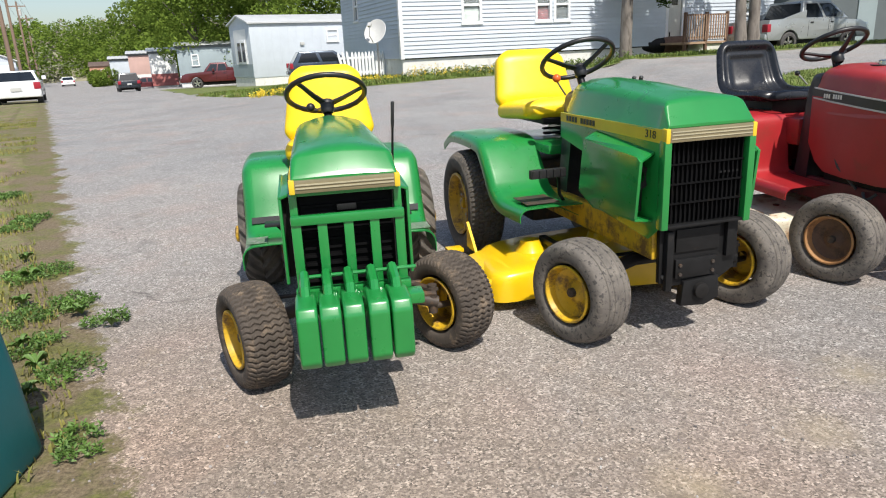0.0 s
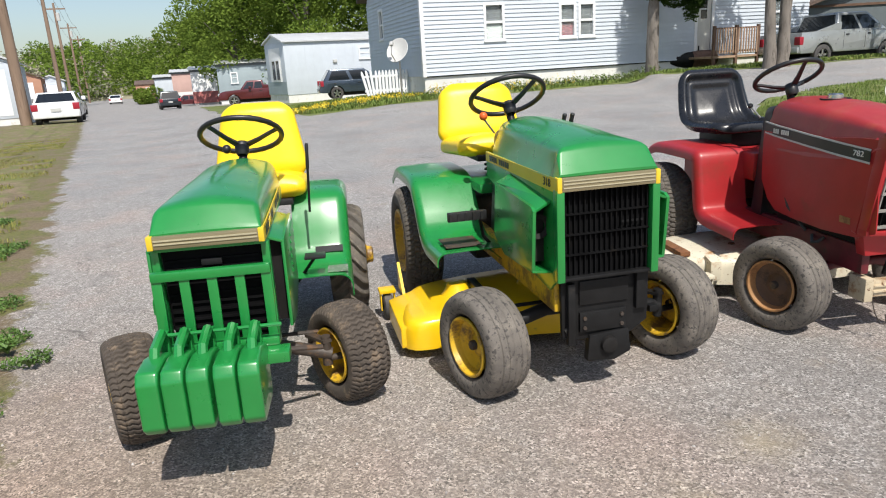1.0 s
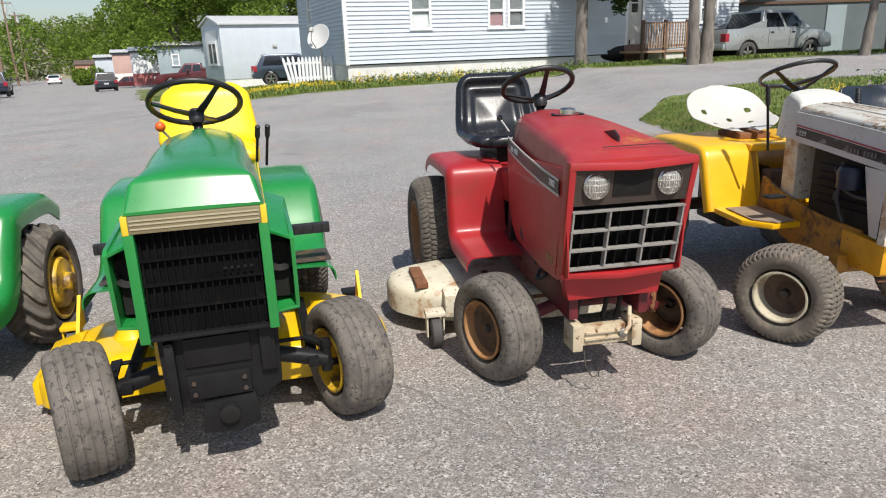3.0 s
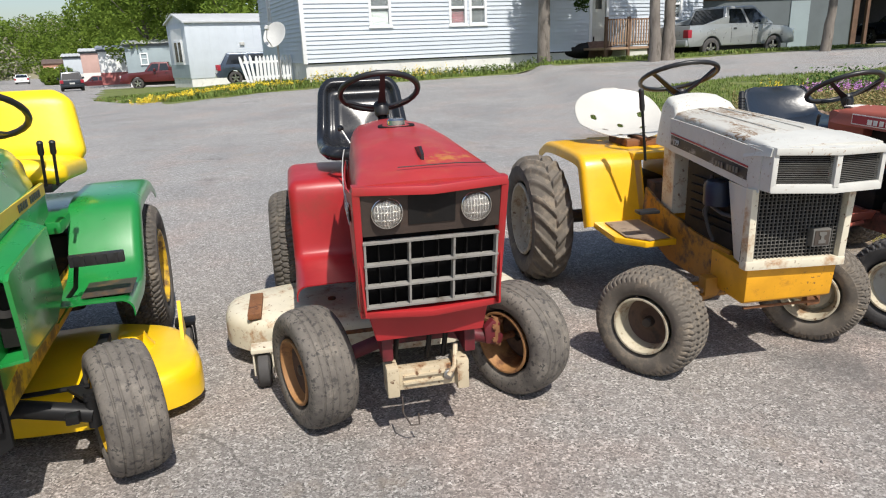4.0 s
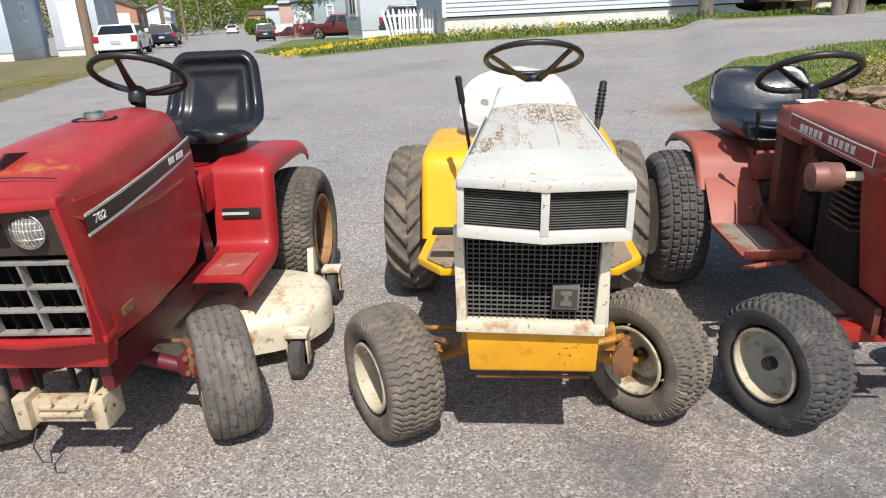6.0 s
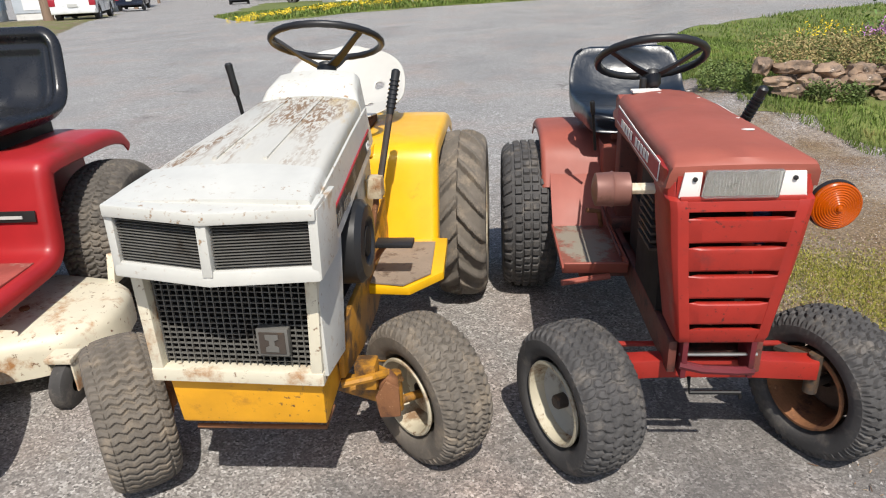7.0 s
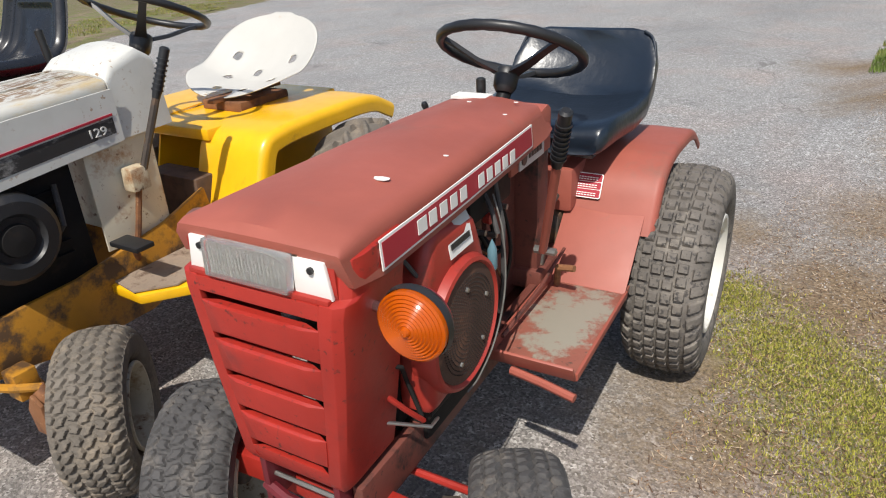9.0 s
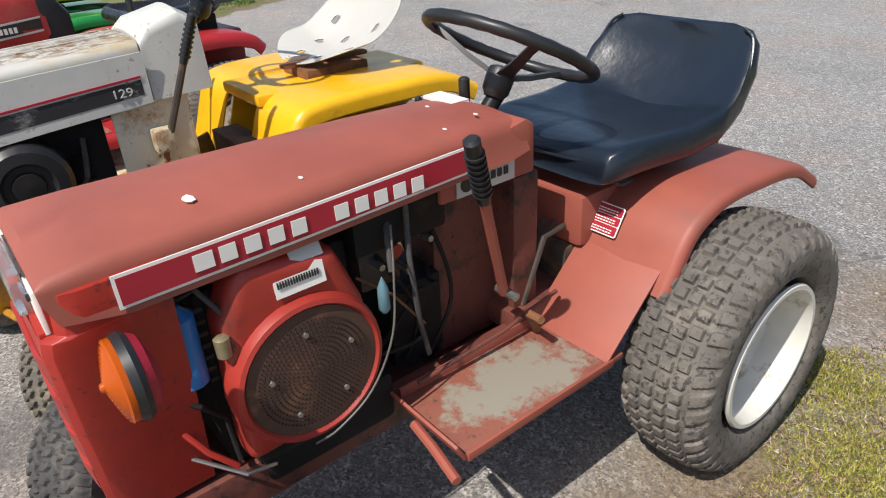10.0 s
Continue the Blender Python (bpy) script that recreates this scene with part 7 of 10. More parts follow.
    loft(bm, [hood_ring(y, hw, z0, z1, 0.05, 0.01, tp) for y, hw, z0, z1, tp in ((0.96, 0.14, 0.42, 0.955, 0.115), (1.06, 0.13, 0.42, 0.93, 0.1), (1.1, 0.1, 0.42, 0.86, 0.08))])
    part("dash_cowl", bm, "black", t)
    steering_wheel(t, (0.0, 1.06, 1.035), 0.19, 30, column_to=(0, 0.98, 0.87), turn=14)
    part("choke_knob", ball(B(), (-0.08, 1.1, 1.02), 0.022), "black", t)
    gripped_lever(t, (0.29, 0.98, 0.7), (0.31, 0.97, 1.03), 0.006, 0.12, "black_metal", "black", 0.009)
    # fenders with footrests
    line = smooth_line([(0.84, 0.41), (1.1, 0.405), (1.22, 0.64), (1.3, 0.75), (1.74, 0.75), (1.9, 0.66)], 6)
    for s in (-1, 1):
        bm = fender_shell(line, 0.18, 0.47, s, 0.06, 0.05)
        f = part("fender", bm, "green", t, "green rear fender running down to the footrest")
        bm = B()
        prism(bm, [(0.84, 0.36), (1.1, 0.36), (1.22, 0.58), (1.32, 0.7), (1.78, 0.7), (1.8, 0.35)], "x", s * 0.2 - 0.004, s * 0.2 + 0.004)
        part("fender_wall", bm, "green", f)
        bm = box(B(), s * 0.4 - 0.05, s * 0.4 + 0.05, 0.875, 0.99, 0.413, 0.416)
        part("grip_mat", bm, "grip_green", f, "worn grey-green grip patch")
        bm = box(B(), s * 0.36 - 0.07, s * 0.36 + 0.07, -0.006, 0.004, -0.016, 0.016, pose(0, 1.118, 0.47, -20))
        part("fender_slot", bm, "stripe_black", f)
        part("pedal", box(B(), s * 0.3 - 0.05, s * 0.3 + 0.05, 0.82, 0.9, 0.5, 0.515, pose(0, 0, 0)), "black", t, bevel=0.004)
        rod("pedal_arm", [(s * 0.3, 0.88, 0.5), (s * 0.2, 0.95, 0.36)], 0.008, "black_metal", t)
    part("seat_pan", box(B(), -0.2, 0.2, 1.2, 1.66, 0.7, 0.735), "black", t, bevel=0.01)
    part("transaxle", box(B(), -0.14, 0.14, 1.35, 1.7, 0.22, 0.55), "grease", t, bevel=0.03)
    rod("rear_axle", [(-0.42, 1.52, 0.31), (0.42, 1.52, 0.31)], 0.035, "grease", t)
    # seat
    seat = cushion("seat", t, 0.5, 0.44, 0.11, pose(0.02, 1.2, 0.79, -4), "yellow_vinyl", 0.5, label="bright yellow vinyl seat")
    cushion("backrest", t, 0.53, 0.42, 0.1, pose(0.02, 1.57, 0.8, 76) , "yellow_vinyl", 0.38, r=0.07, label="high yellow backrest with pressed rib lines")
    for k in range(3):
        rod("seat_rib", [(-0.13, 1.548 + 0.022 * k, 0.93 + 0.09 * k), (0, 1.536 + 0.022 * k, 0.935 + 0.09 * k), (0.13, 1.548 + 0.022 * k, 0.93 + 0.09 * k)], 0.0035, "rim_yellow", t)
    for s in (-1, 1):
        wheel("front_wheel", t, 0.209, 0.112, 0.188, "zigzag", "rubber_brown", "rim_yellow", (0.014 + s * 0.41, 0.29 + 0.07 * s, 0.222), 27 + 4 * s, s, hub="cap", label="yellow-rimmed front wheel with muddy turf tyre")
        rw = wheel("rear_wheel", t, 0.3, 0.175, 0.21, "ag", "rubber", "rim_yellow", (0.015 + s * 0.43, 1.52, 0.305), 0, s, hub="bolts", label="yellow rear wheel with lugged farm tyre")
        part("wheel_weight", lathe(B(), [(0.03, 0.13), (0.094, 0.128), (0.106, 0.12), (0.108, 0.06), (0.116, 0.05), (0.142, 0.046), (0.148, 0.036), (0.148, 0.0005)], 32), "rim_yellow", rw)
    return t


# ---------- the large green tractor ----------
def grille_tractor(m):
    t = thing("garden_tractor", "large green garden tractor with yellow seat and mower deck", "garden tractor", m, "tractors parked in a row")
    bm = B()
    rings = []
    for y, hw, z0, z1, r, cr, tp in ((-0.006, 0.2, 0.93, 0.938, 0.004, 0.003, 0.197), (-0.002, 0.202, 0.925, 0.944, 0.008, 0.003, 0.196), (0.0, 0.2025, 0.925, 0.947, 0.01, 0.003, 0.196), (0.044, 0.206, 0.92, 1.0125, 0.022, 0.004, 0.188), (0.047, 0.206, 0.92, 1.017, 0.024, 0.004, 0.187), (0.058, 0.206, 0.92, 1.026, 0.03, 0.007, 0.182), (0.078, 0.207, 0.92, 1.032, 0.036, 0.011, 0.177), (0.2, 0.207, 0.92, 1.042, 0.05, 0.014, 0.168),
                                  (0.45, 0.205, 0.92, 1.062, 0.06, 0.018, 0.17), (0.75, 0.19, 0.92, 1.075, 0.065, 0.018, 0.162), (0.9, 0.175, 0.92, 1.07, 0.065, 0.015, 0.145), (0.95, 0.16, 0.93, 1.045, 0.05, 0.008, 0.13)):
        rings.append(hood_ring(y, hw, z0, z1, r, cr, tp))
    loft(bm, rings)
    hood = part("bonnet", bm, "green", t, "glossy green bonnet with a flat sloping front", sharp=26)
    # side panels and yellow stripe
    for s in (-1, 1):
        bm = prism(B(), [(0.0, 0.54), (0.0, 0.925), (0.93, 0.925), (0.93, 0.8), (0.62, 0.74), (0.52, 0.5), (0.1, 0.46)], "x", s * 0.196 - 0.005, s * 0.196 + 0.005)
        side = part("side_panel", bm, "green", t, bevel=0.003)
        bm = prism(B(), [(-0.004, 0.868), (0.92, 0.88), (0.92, 0.924), (-0.004, 0.924)], "x", s * 0.203 - 0.003, s * 0.203 + 0.003)
        part("side_stripe", bm, "stripe_yellow", side, "yellow stripe with black model number")
        q = pose(s * 0.2068, 0.1, 0.897, 90, 0, 90 * s)
        lettering("model_number", "318", 0.046, q, "stripe_black", side, wide=1.15)
        blocks("brand_block", 10, 0.3, 0.026, pose(s * 0.2068, 0.7, 0.9005, 90, 0, 90 * s) @ pose(0, 0, 0, 0, 0, 0.4 * s), "stripe_black", side, 0.3, (4,))
        # flared air scoop, open to the front
        bm = B()
        outer = [(0.07, 0.56), (0.045, 0.8), (0.07, 0.815), (0.52, 0.84), (0.56, 0.6), (0.42, 0.545)]
        loft(bm, [[(s * 0.285, y, z) for y, z in outer], [(s * 0.272, y, z) for y, z in outer]])
        for (a, c), (d, e) in (((0.045, 0.8), (0.52, 0.84)), ((0.07, 0.56), (0.42, 0.545)), ((0.42, 0.545), (0.56, 0.6)), ((0.52, 0.84), (0.56, 0.6))):
            n = Vector((d - a, e - c)).normalized()
            q = [(a, c), (d, e), (d + n.y * 0.01, e - n.x * 0.01), (a + n.y * 0.01, c - n.x * 0.01)]
            loft(bm, [[(s * 0.283, y, z) for y, z in q], [(s * 0.2, y + (0.03 if z > 0.7 else 0), z + (0.03 if z > 0.7 else -0.01)) for y, z in q]])
        scoop = part("air_scoop", bm, "green", t, "flared green side scoop", bevel=0.005)
        # near-black block and duct stand for the shade inside the scoop
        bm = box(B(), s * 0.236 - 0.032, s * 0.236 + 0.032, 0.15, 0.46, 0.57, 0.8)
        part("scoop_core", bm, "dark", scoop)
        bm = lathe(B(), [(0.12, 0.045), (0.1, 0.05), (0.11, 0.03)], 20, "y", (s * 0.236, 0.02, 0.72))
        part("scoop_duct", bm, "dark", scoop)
        part("nose_post", box(B(), s * 0.195 - 0.016, s * 0.195 + 0.016, -0.012, 0.03, 0.52, 0.88), "green", t, bevel=0.006)
        bm = box(B(), s * 0.199 - 0.01, s * 0.199 + 0.01, -0.014, 0.02, 0.87, 0.928)
        part("badge_end", bm, "stripe_yellow", hood, "yellow badge end", bevel=0.005)
    bm = box(B(), -0.19, 0.19, -0.014, 0.02, 0.873, 0.927)
    badge = part("badge_strip", bm, "gold_trim", hood, "olive badge strip with pale lines", bevel=0.004)
    for z in (0.886, 0.9, 0.912):
        part("badge_line", box(B(), -0.185, 0.185, -0.0165, -0.0135, z, z + 0.0045), "badge_white", badge)
    # grille
    bm = box(B(), -0.18, 0.18, 0.03, 0.06, 0.53, 0.87)
    grille = part("grille", bm, "grille_black", t, "black slatted grille")
    for k in range(17):
        x = -0.172 + k * 0.0215
        part("grille_slat", box(B(), x - 0.0025, x + 0.0025, 0.016, 0.032, 0.54, 0.865), "grille_black", grille)
    for z in (0.62, 0.7, 0.78):
        part("grille_bar", box(B(), -0.178, 0.178, 0.012, 0.03, z - 0.003, z + 0.003), "grille_black", grille)
    bars("grille_mark", 5, 0.1, 0.008, pose(0.11, 0.008, 0.735, 90), "black_metal", grille, 0.5)
    part("grille_sill", box(B(), -0.195, 0.2, -0.004, 0.03, 0.522, 0.534), "black_metal", t, bevel=0.003)
    # black front plate with hitch irons
    bm = prism(B(), [(-0.17, 0.27), (-0.175, 0.52), (0.205, 0.53), (0.2, 0.3), (0.12, 0.25), (-0.1, 0.25)], "y", 0.05, 0.075)
    fp = part("front_plate", bm, "black_metal", t, "heavy black bolted front plate", bevel=0.006)
    for x, z in ((-0.14, 0.49), (-0.14, 0.41), (-0.14, 0.33), (0.16, 0.5), (0.16, 0.47), (0.17, 0.4), (-0.15, 0.3)):
        part("plate_bolt", lathe(B(), [(0.0, 0.011), (-0.01, 0.011), (-0.01, 0.0005)], 6, "y", (x, 0.05, z)), "bare", fp)
    part("hitch_iron", box(B(), -0.155, -0.125, 0.02, 0.05, 0.24, 0.5), "black_metal", fp, bevel=0.004)
    part("hitch_iron", box(B(), 0.14, 0.19, 0.028, 0.05, 0.36, 0.53), "black_metal", fp, bevel=0.004)
    part("plate_pad", box(B(), -0.1, 0.11, 0.04, 0.05, 0.4, 0.5), "black_metal", fp, bevel=0.004)
    part("plate_pad", box(B(), -0.1, 0.1, 0.036, 0.05, 0.285, 0.37), "black_metal", fp, bevel=0.004)
    for x, z in ((-0.08, 0.345), (0.08, 0.345), (-0.08, 0.305), (0.08, 0.305)):
        part("plate_bolt", lathe(B(), [(0.0, 0.008), (-0.008, 0.008), (-0.008, 0.0005)], 6, "y", (x, 0.036, z)), "grease", fp)
    bm = prism(B(), [(-0.07, 0.16), (-0.06, 0.27), (0.11, 0.28), (0.12, 0.18), (0.05, 0.15)], "y", 0.03, 0.07)
    hp = part("hitch_pocket", bm, "black_metal", fp, bevel=0.006)
    part("pocket_boss", lathe(B(), [(0.035, 0.035), (0.012, 0.033), (0.008, 0.022), (0.01, 0.0005)], 18, "y", (0.02, 0.0, 0.225)), "dark", hp)
    # frame, engine, axle
    for s in (-1, 1):
        part("frame_rail", box(B(), s * 0.17 - 0.02, s * 0.17 + 0.02, 0.08, 1.4, 0.37, 0.5), "rim_yellow", t, bevel=0.006)
    coarse_engine(t, -0.15, 0.15, 0.12, 0.7, 0.4, 0.86, 5)
    bm = tube(B(), [(-0.37, 0.26, 0.26), (-0.16, 0.26, 0.32), (0.16, 0.26, 0.32), (0.37, 0.26, 0.26)], 0.03, 10)
    part("front_axle", bm, "black_metal", t)
    for s in (-1, 1):
        axle_end(t, s * 0.37, 0.26, 0.265, s, 18, "black_metal", 0.09)
    tie_rod(t, (-0.38, 0.37, 0.31), (0.35, 0.37, 0.31), "black_metal")
    # dash, steering, controls
    bm = B()
    loft(bm, [hood_ring(y, hw, z0, z1, 0.05, 0.01, tp) for y, hw, z0, z1, tp in ((0.93, 0.17, 0.45, 1.04, 0.125), (1.05, 0.16, 0.45, 1.02, 0.12), (1.1, 0.12, 0.45, 0.94, 0.09))])
    part("dash_cowl", bm, "black", t)
    steering_wheel(t, (-0.03, 1.06, 1.132), 0.19, 32, column_to=(-0.02, 0.98, 0.95), turn=-24)
    k = rod("throttle_lever", [(-0.12, 1.04, 1.0), (-0.18, 1.03, 1.08)], 0.005, "bare", t)
    part("knob", ball(B(), (-0.18, 1.025, 1.09), 0.022), "orange", k, "orange ball knob")
    for x in (0.22, 0.262):
        gripped_lever(t, (x - 0.02, 0.98, 0.9), (x, 0.93, 1.075), 0.006, 0.05, "black_metal", "black", 0.012)
    # fenders and footrests
    line = smooth_line([(0.7, 0.49), (1.06, 0.475), (1.22, 0.67), (1.32, 0.77), (1.86, 0.77), (2.02, 0.69)], 6)
    for s in (-1, 1):
        bm = fender_shell(line, 0.19, 0.505 - 0.025 * s, s, 0.045, 0.02)
        f = part("fender", bm, "green", t, "green rear fender running down to the footrest")
        bm = prism(B(), [(0.7, 0.43), (1.04, 0.43), (1.22, 0.6), (1.36, 0.7), (1.92, 0.7), (1.92, 0.4)], "x", s * 0.21 - 0.004, s * 0.21 + 0.004)
        part("fender_wall", bm, "green", f)
        bm = box(B(), s * 0.38 - 0.09, s * 0.38 + 0.09, 0.75, 0.94, 0.497, 0.501)
        part("grip_mat", bm, "grease", f, "dark worn grip mat", bevel=0.002)
        p = part("pedal", box(B(), s * 0.37 - 0.09, s * 0.37 + 0.1, 0.72, 0.75, 0.63, 0.675), "black", t, "black ribbed foot pedal", bevel=0.006)
        for i in range(5):
            part("pedal_rib", box(B(), s * 0.37 - 0.085 + i * 0.038, s * 0.37 - 0.072 + i * 0.038, 0.714, 0.722, 0.633, 0.672), "black", p)
        rod("pedal_arm", [(s * 0.3, 0.75, 0.64), (s * 0.27, 0.8, 0.53), (s * 0.22, 0.84, 0.47)], 0.009, "black_metal", t)
    part("tunnel_cover", box(B(), -0.2, 0.2, 1.08, 1.8, 0.68, 0.735), "green", t, bevel=0.02)
    for k_, y in enumerate((1.2, 1.45)):
        rod("seat_spring", [(0.06 * math.cos(a * 0.8), y + 0.06 * math.sin(a * 0.8), 0.74 + a * 0.0035) for a in range(26)], 0.007, "black_metal", t)
    part("seat_bracket", box(B(), -0.16, 0.16, 1.24, 1.6, 0.83, 0.865), "black_metal", t, bevel=0.008)
    part("transaxle", box(B(), -0.15, 0.15, 1.42, 1.82, 0.22, 0.6), "grease", t, bevel=0.03)
    rod("rear_axle", [(-0.42, 1.64, 0.33), (0.37, 1.64, 0.33)], 0.04, "grease", t)
    cushion("seat", t, 0.48, 0.47, 0.1, pose(-0.02, 1.24, 0.908, -4), "yellow_vinyl", 0.5, label="bright yellow vinyl seat")
    cushion("backrest", t, 0.53, 0.37, 0.1, pose(-0.02, 1.66, 0.885, 70), "yellow_vinyl", 0.43, r=0.08, label="rounded yellow backrest")
    # mower deck slung under the frame
    deck = mower_deck(t, [(-0.74, 0.64), (-0.66, 0.56), (-0.28, 0.6), (0.3, 0.5), (0.6, 0.56), (0.7, 0.68), (0.62, 1.08), (0.3, 1.26), (-0.3, 1.22), (-0.64, 1.12)], 0.07, 0.215, "deere_yellow", "bright yellow stamped mower deck")
    part("discharge_chute", loft(B(), [[(-0.74, 0.62, 0.07), (-0.74, 1.0, 0.07), (-0.74, 1.0, 0.19), (-0.74, 0.62, 0.17)], [(-0.6, 0.62, 0.1), (-0.6, 1.0, 0.1), (-0.6, 1.0, 0.23), (-0.6, 0.62, 0.22)]]), "deere_yellow", deck, bevel=0.008)
    part("deck_fin", prism(B(), [(1.02, 0.2), (1.16, 0.2), (1.16, 0.34)], "x", -0.66, -0.645), "deere_yellow", deck)
    part("deck_fin", prism(B(), [(0.9, 0.2), (1.04, 0.2), (0.98, 0.36)], "x", 0.6, 0.615), "deere_yellow", deck)
    for x in (-0.4, 0.0, 0.42):
        part("spindle_housing", lathe(B(), [(0.21, 0.09), (0.25, 0.06), (0.28, 0.05), (0.285, 0.0005)], 20, "z", (x, 0.88, 0)), "deere_yellow", deck)
    gauge_wheel(deck, (-0.72, 1.2, 0.085), 0.07, 0.05, "deere_yellow")
    gauge_wheel(deck, (0.6, 1.2, 0.085), 0.07, 0.05, "black_metal")
    part("lift_arm", box(B(), -0.34, -0.3, 0.2, 0.9, 0.26, 0.29), "black_metal", t, bevel=0.004)
    part("lift_arm", box(B(), 0.3, 0.34, 0.2, 0.9, 0.26, 0.29), "black_metal", t, bevel=0.004)
    for s in (-1, 1):
        wheel("front_wheel", t, 0.224, 0.12, 0.192, "rib", "rubber_grey", "rim_yellow", (s * 0.458, 0.26 + 0.06 * s, 0.234), 18, s, disc="rim_yellow", hub="cap", label="yellow front wheel with smooth ribbed tyre")
        wheel("rear_wheel", t, 0.325, 0.18, 0.22, "turf", "rubber", "rim_yellow", (s * 0.43 - 0.03, 1.64, 0.338), 0, s, hub="bolts", label="yellow rear wheel with turf tyre")
    return t


def moulded_seat(parent, x0):
    """One-piece moulded seat: pan running up into the back, with a padded rim, a ridge and a sunken panel."""
    line = smooth_line([(1.22, 0.885), (1.26, 0.91), (1.37, 0.908), (1.53, 0.9), (1.64, 0.912), (1.705, 0.962), (1.74, 1.035), (1.775, 1.13), (1.81, 1.25)], 10)
    run = [0.0]
    for p, q in zip(line, line[1:]):
        run.append(run[-1] + math.hypot(q[0] - p[0], q[1] - p[1]))
    long_, half, r = run[-1], 0.262, 0.1

    def at(s):
        k = max(i for i in range(len(run) - 1) if run[i] <= s + 1e-9)
        f = (s - run[k]) / (run[k + 1] - run[k])
        p, q = line[k], line[k + 1]
        d = Vector((0, q[0] - p[0], q[1] - p[1])).normalized()
        return Vector((0, p[0] + (q[0] - p[0]) * f, p[1] + (q[1] - p[1]) * f)), Vector((0, -d.z, d.y))

    bm = B()
    nv, nu = 64, 44
    top, low = [], []
    for j in range(nv + 1):
        s = long_ * (0.5 - 0.5 * math.cos(math.pi * j / nv))
        e = max(0.0, abs(s - long_ / 2) - (long_ / 2 - r))
        wide = half - r + math.sqrt(max(0.0, r * r - e * e))
        p, n = at(s)
        taper = 1.0 - 0.16 * max(0.0, (s / long_ - 0.55) / 0.45)
        a_, b_ = [], []
        for i in range(nu + 1):
            x = wide * math.sin(math.pi / 2 * (2 * i / nu - 1))
            qx, qs = abs(x) - (half - r), abs(s - long_ / 2) - (long_ / 2 - r)
            d = max(0.0, r - math.hypot(max(qx, 0), max(qs, 0)) - min(max(qx, qs), 0.0))
            up = 0.036 * math.sqrt(min(1.0, d / 0.035)) if d < 0.035 else 0.036 * (0.5 + 0.5 * math.cos(math.pi * min(1.0, (d - 0.035) / 0.045)))
            up += 0.012 * max(0.0, 1 - abs(d - 0.098) / 0.014) - 0.012 * min(1.0, max(0.0, (d - 0.104) / 0.03)) + 0.02 * min(1.0, max(0.0, (d - 0.12) / 0.14))
            a_.append(bm.verts.new(p + n * up + Vector((x0 + x * taper, 0, 0))))
            b_.append(bm.verts.new(p - n * (0.004 + 0.03 * min(1.0, d / 0.03)) + Vector((x0 + x * taper * 0.985, 0, 0))))
        top.append(a_)
        low.append(b_)
    for j in range(nv):
        for i in range(nu):
            bm.faces.new((top[j][i], top[j][i + 1], top[j + 1][i + 1], top[j + 1][i]))
            bm.faces.new((low[j][i], low[j + 1][i], low[j + 1][i + 1], low[j][i + 1]))
        for i, w in ((0, 1), (nu, -1)):
            q = (top[j][i], top[j + 1][i], low[j + 1][i], low[j][i])
            bm.faces.new(q if w > 0 else q[::-1])
    for j, w in ((0, 1), (nv, -1)):
        for i in range(nu):
            q = (top[j][i], low[j][i], low[j][i + 1], top[j][i + 1])
            bm.faces.new(q if w > 0 else q[::-1])
    bmesh.ops.remove_doubles(bm, verts=bm.verts, dist=0.0004)
    bmesh.ops.recalc_face_normals(bm, faces=bm.faces)
    return part("seat", bm, "vinyl_black", parent, "glossy black one-piece moulded seat", sharp=180)


def smooth_line3(pts, n=5):
    """Points of a smooth curve through the given ones."""
    ps = [Vector(q) for q in pts]
    ps = [ps[0] * 2 - ps[1]] + ps + [ps[-1] * 2 - ps[-2]]
    out = []
    for a, b_, c, d in zip(ps, ps[1:], ps[2:], ps[3:]):
        for k in range(n):
            u = k / n
            out.append(0.5 * (2 * b_ + (c - a) * u + (2 * a - 5 * b_ + 4 * c - d) * u * u + (3 * b_ - 3 * c + d - a) * u ** 3))
    return out + [ps[-2]]


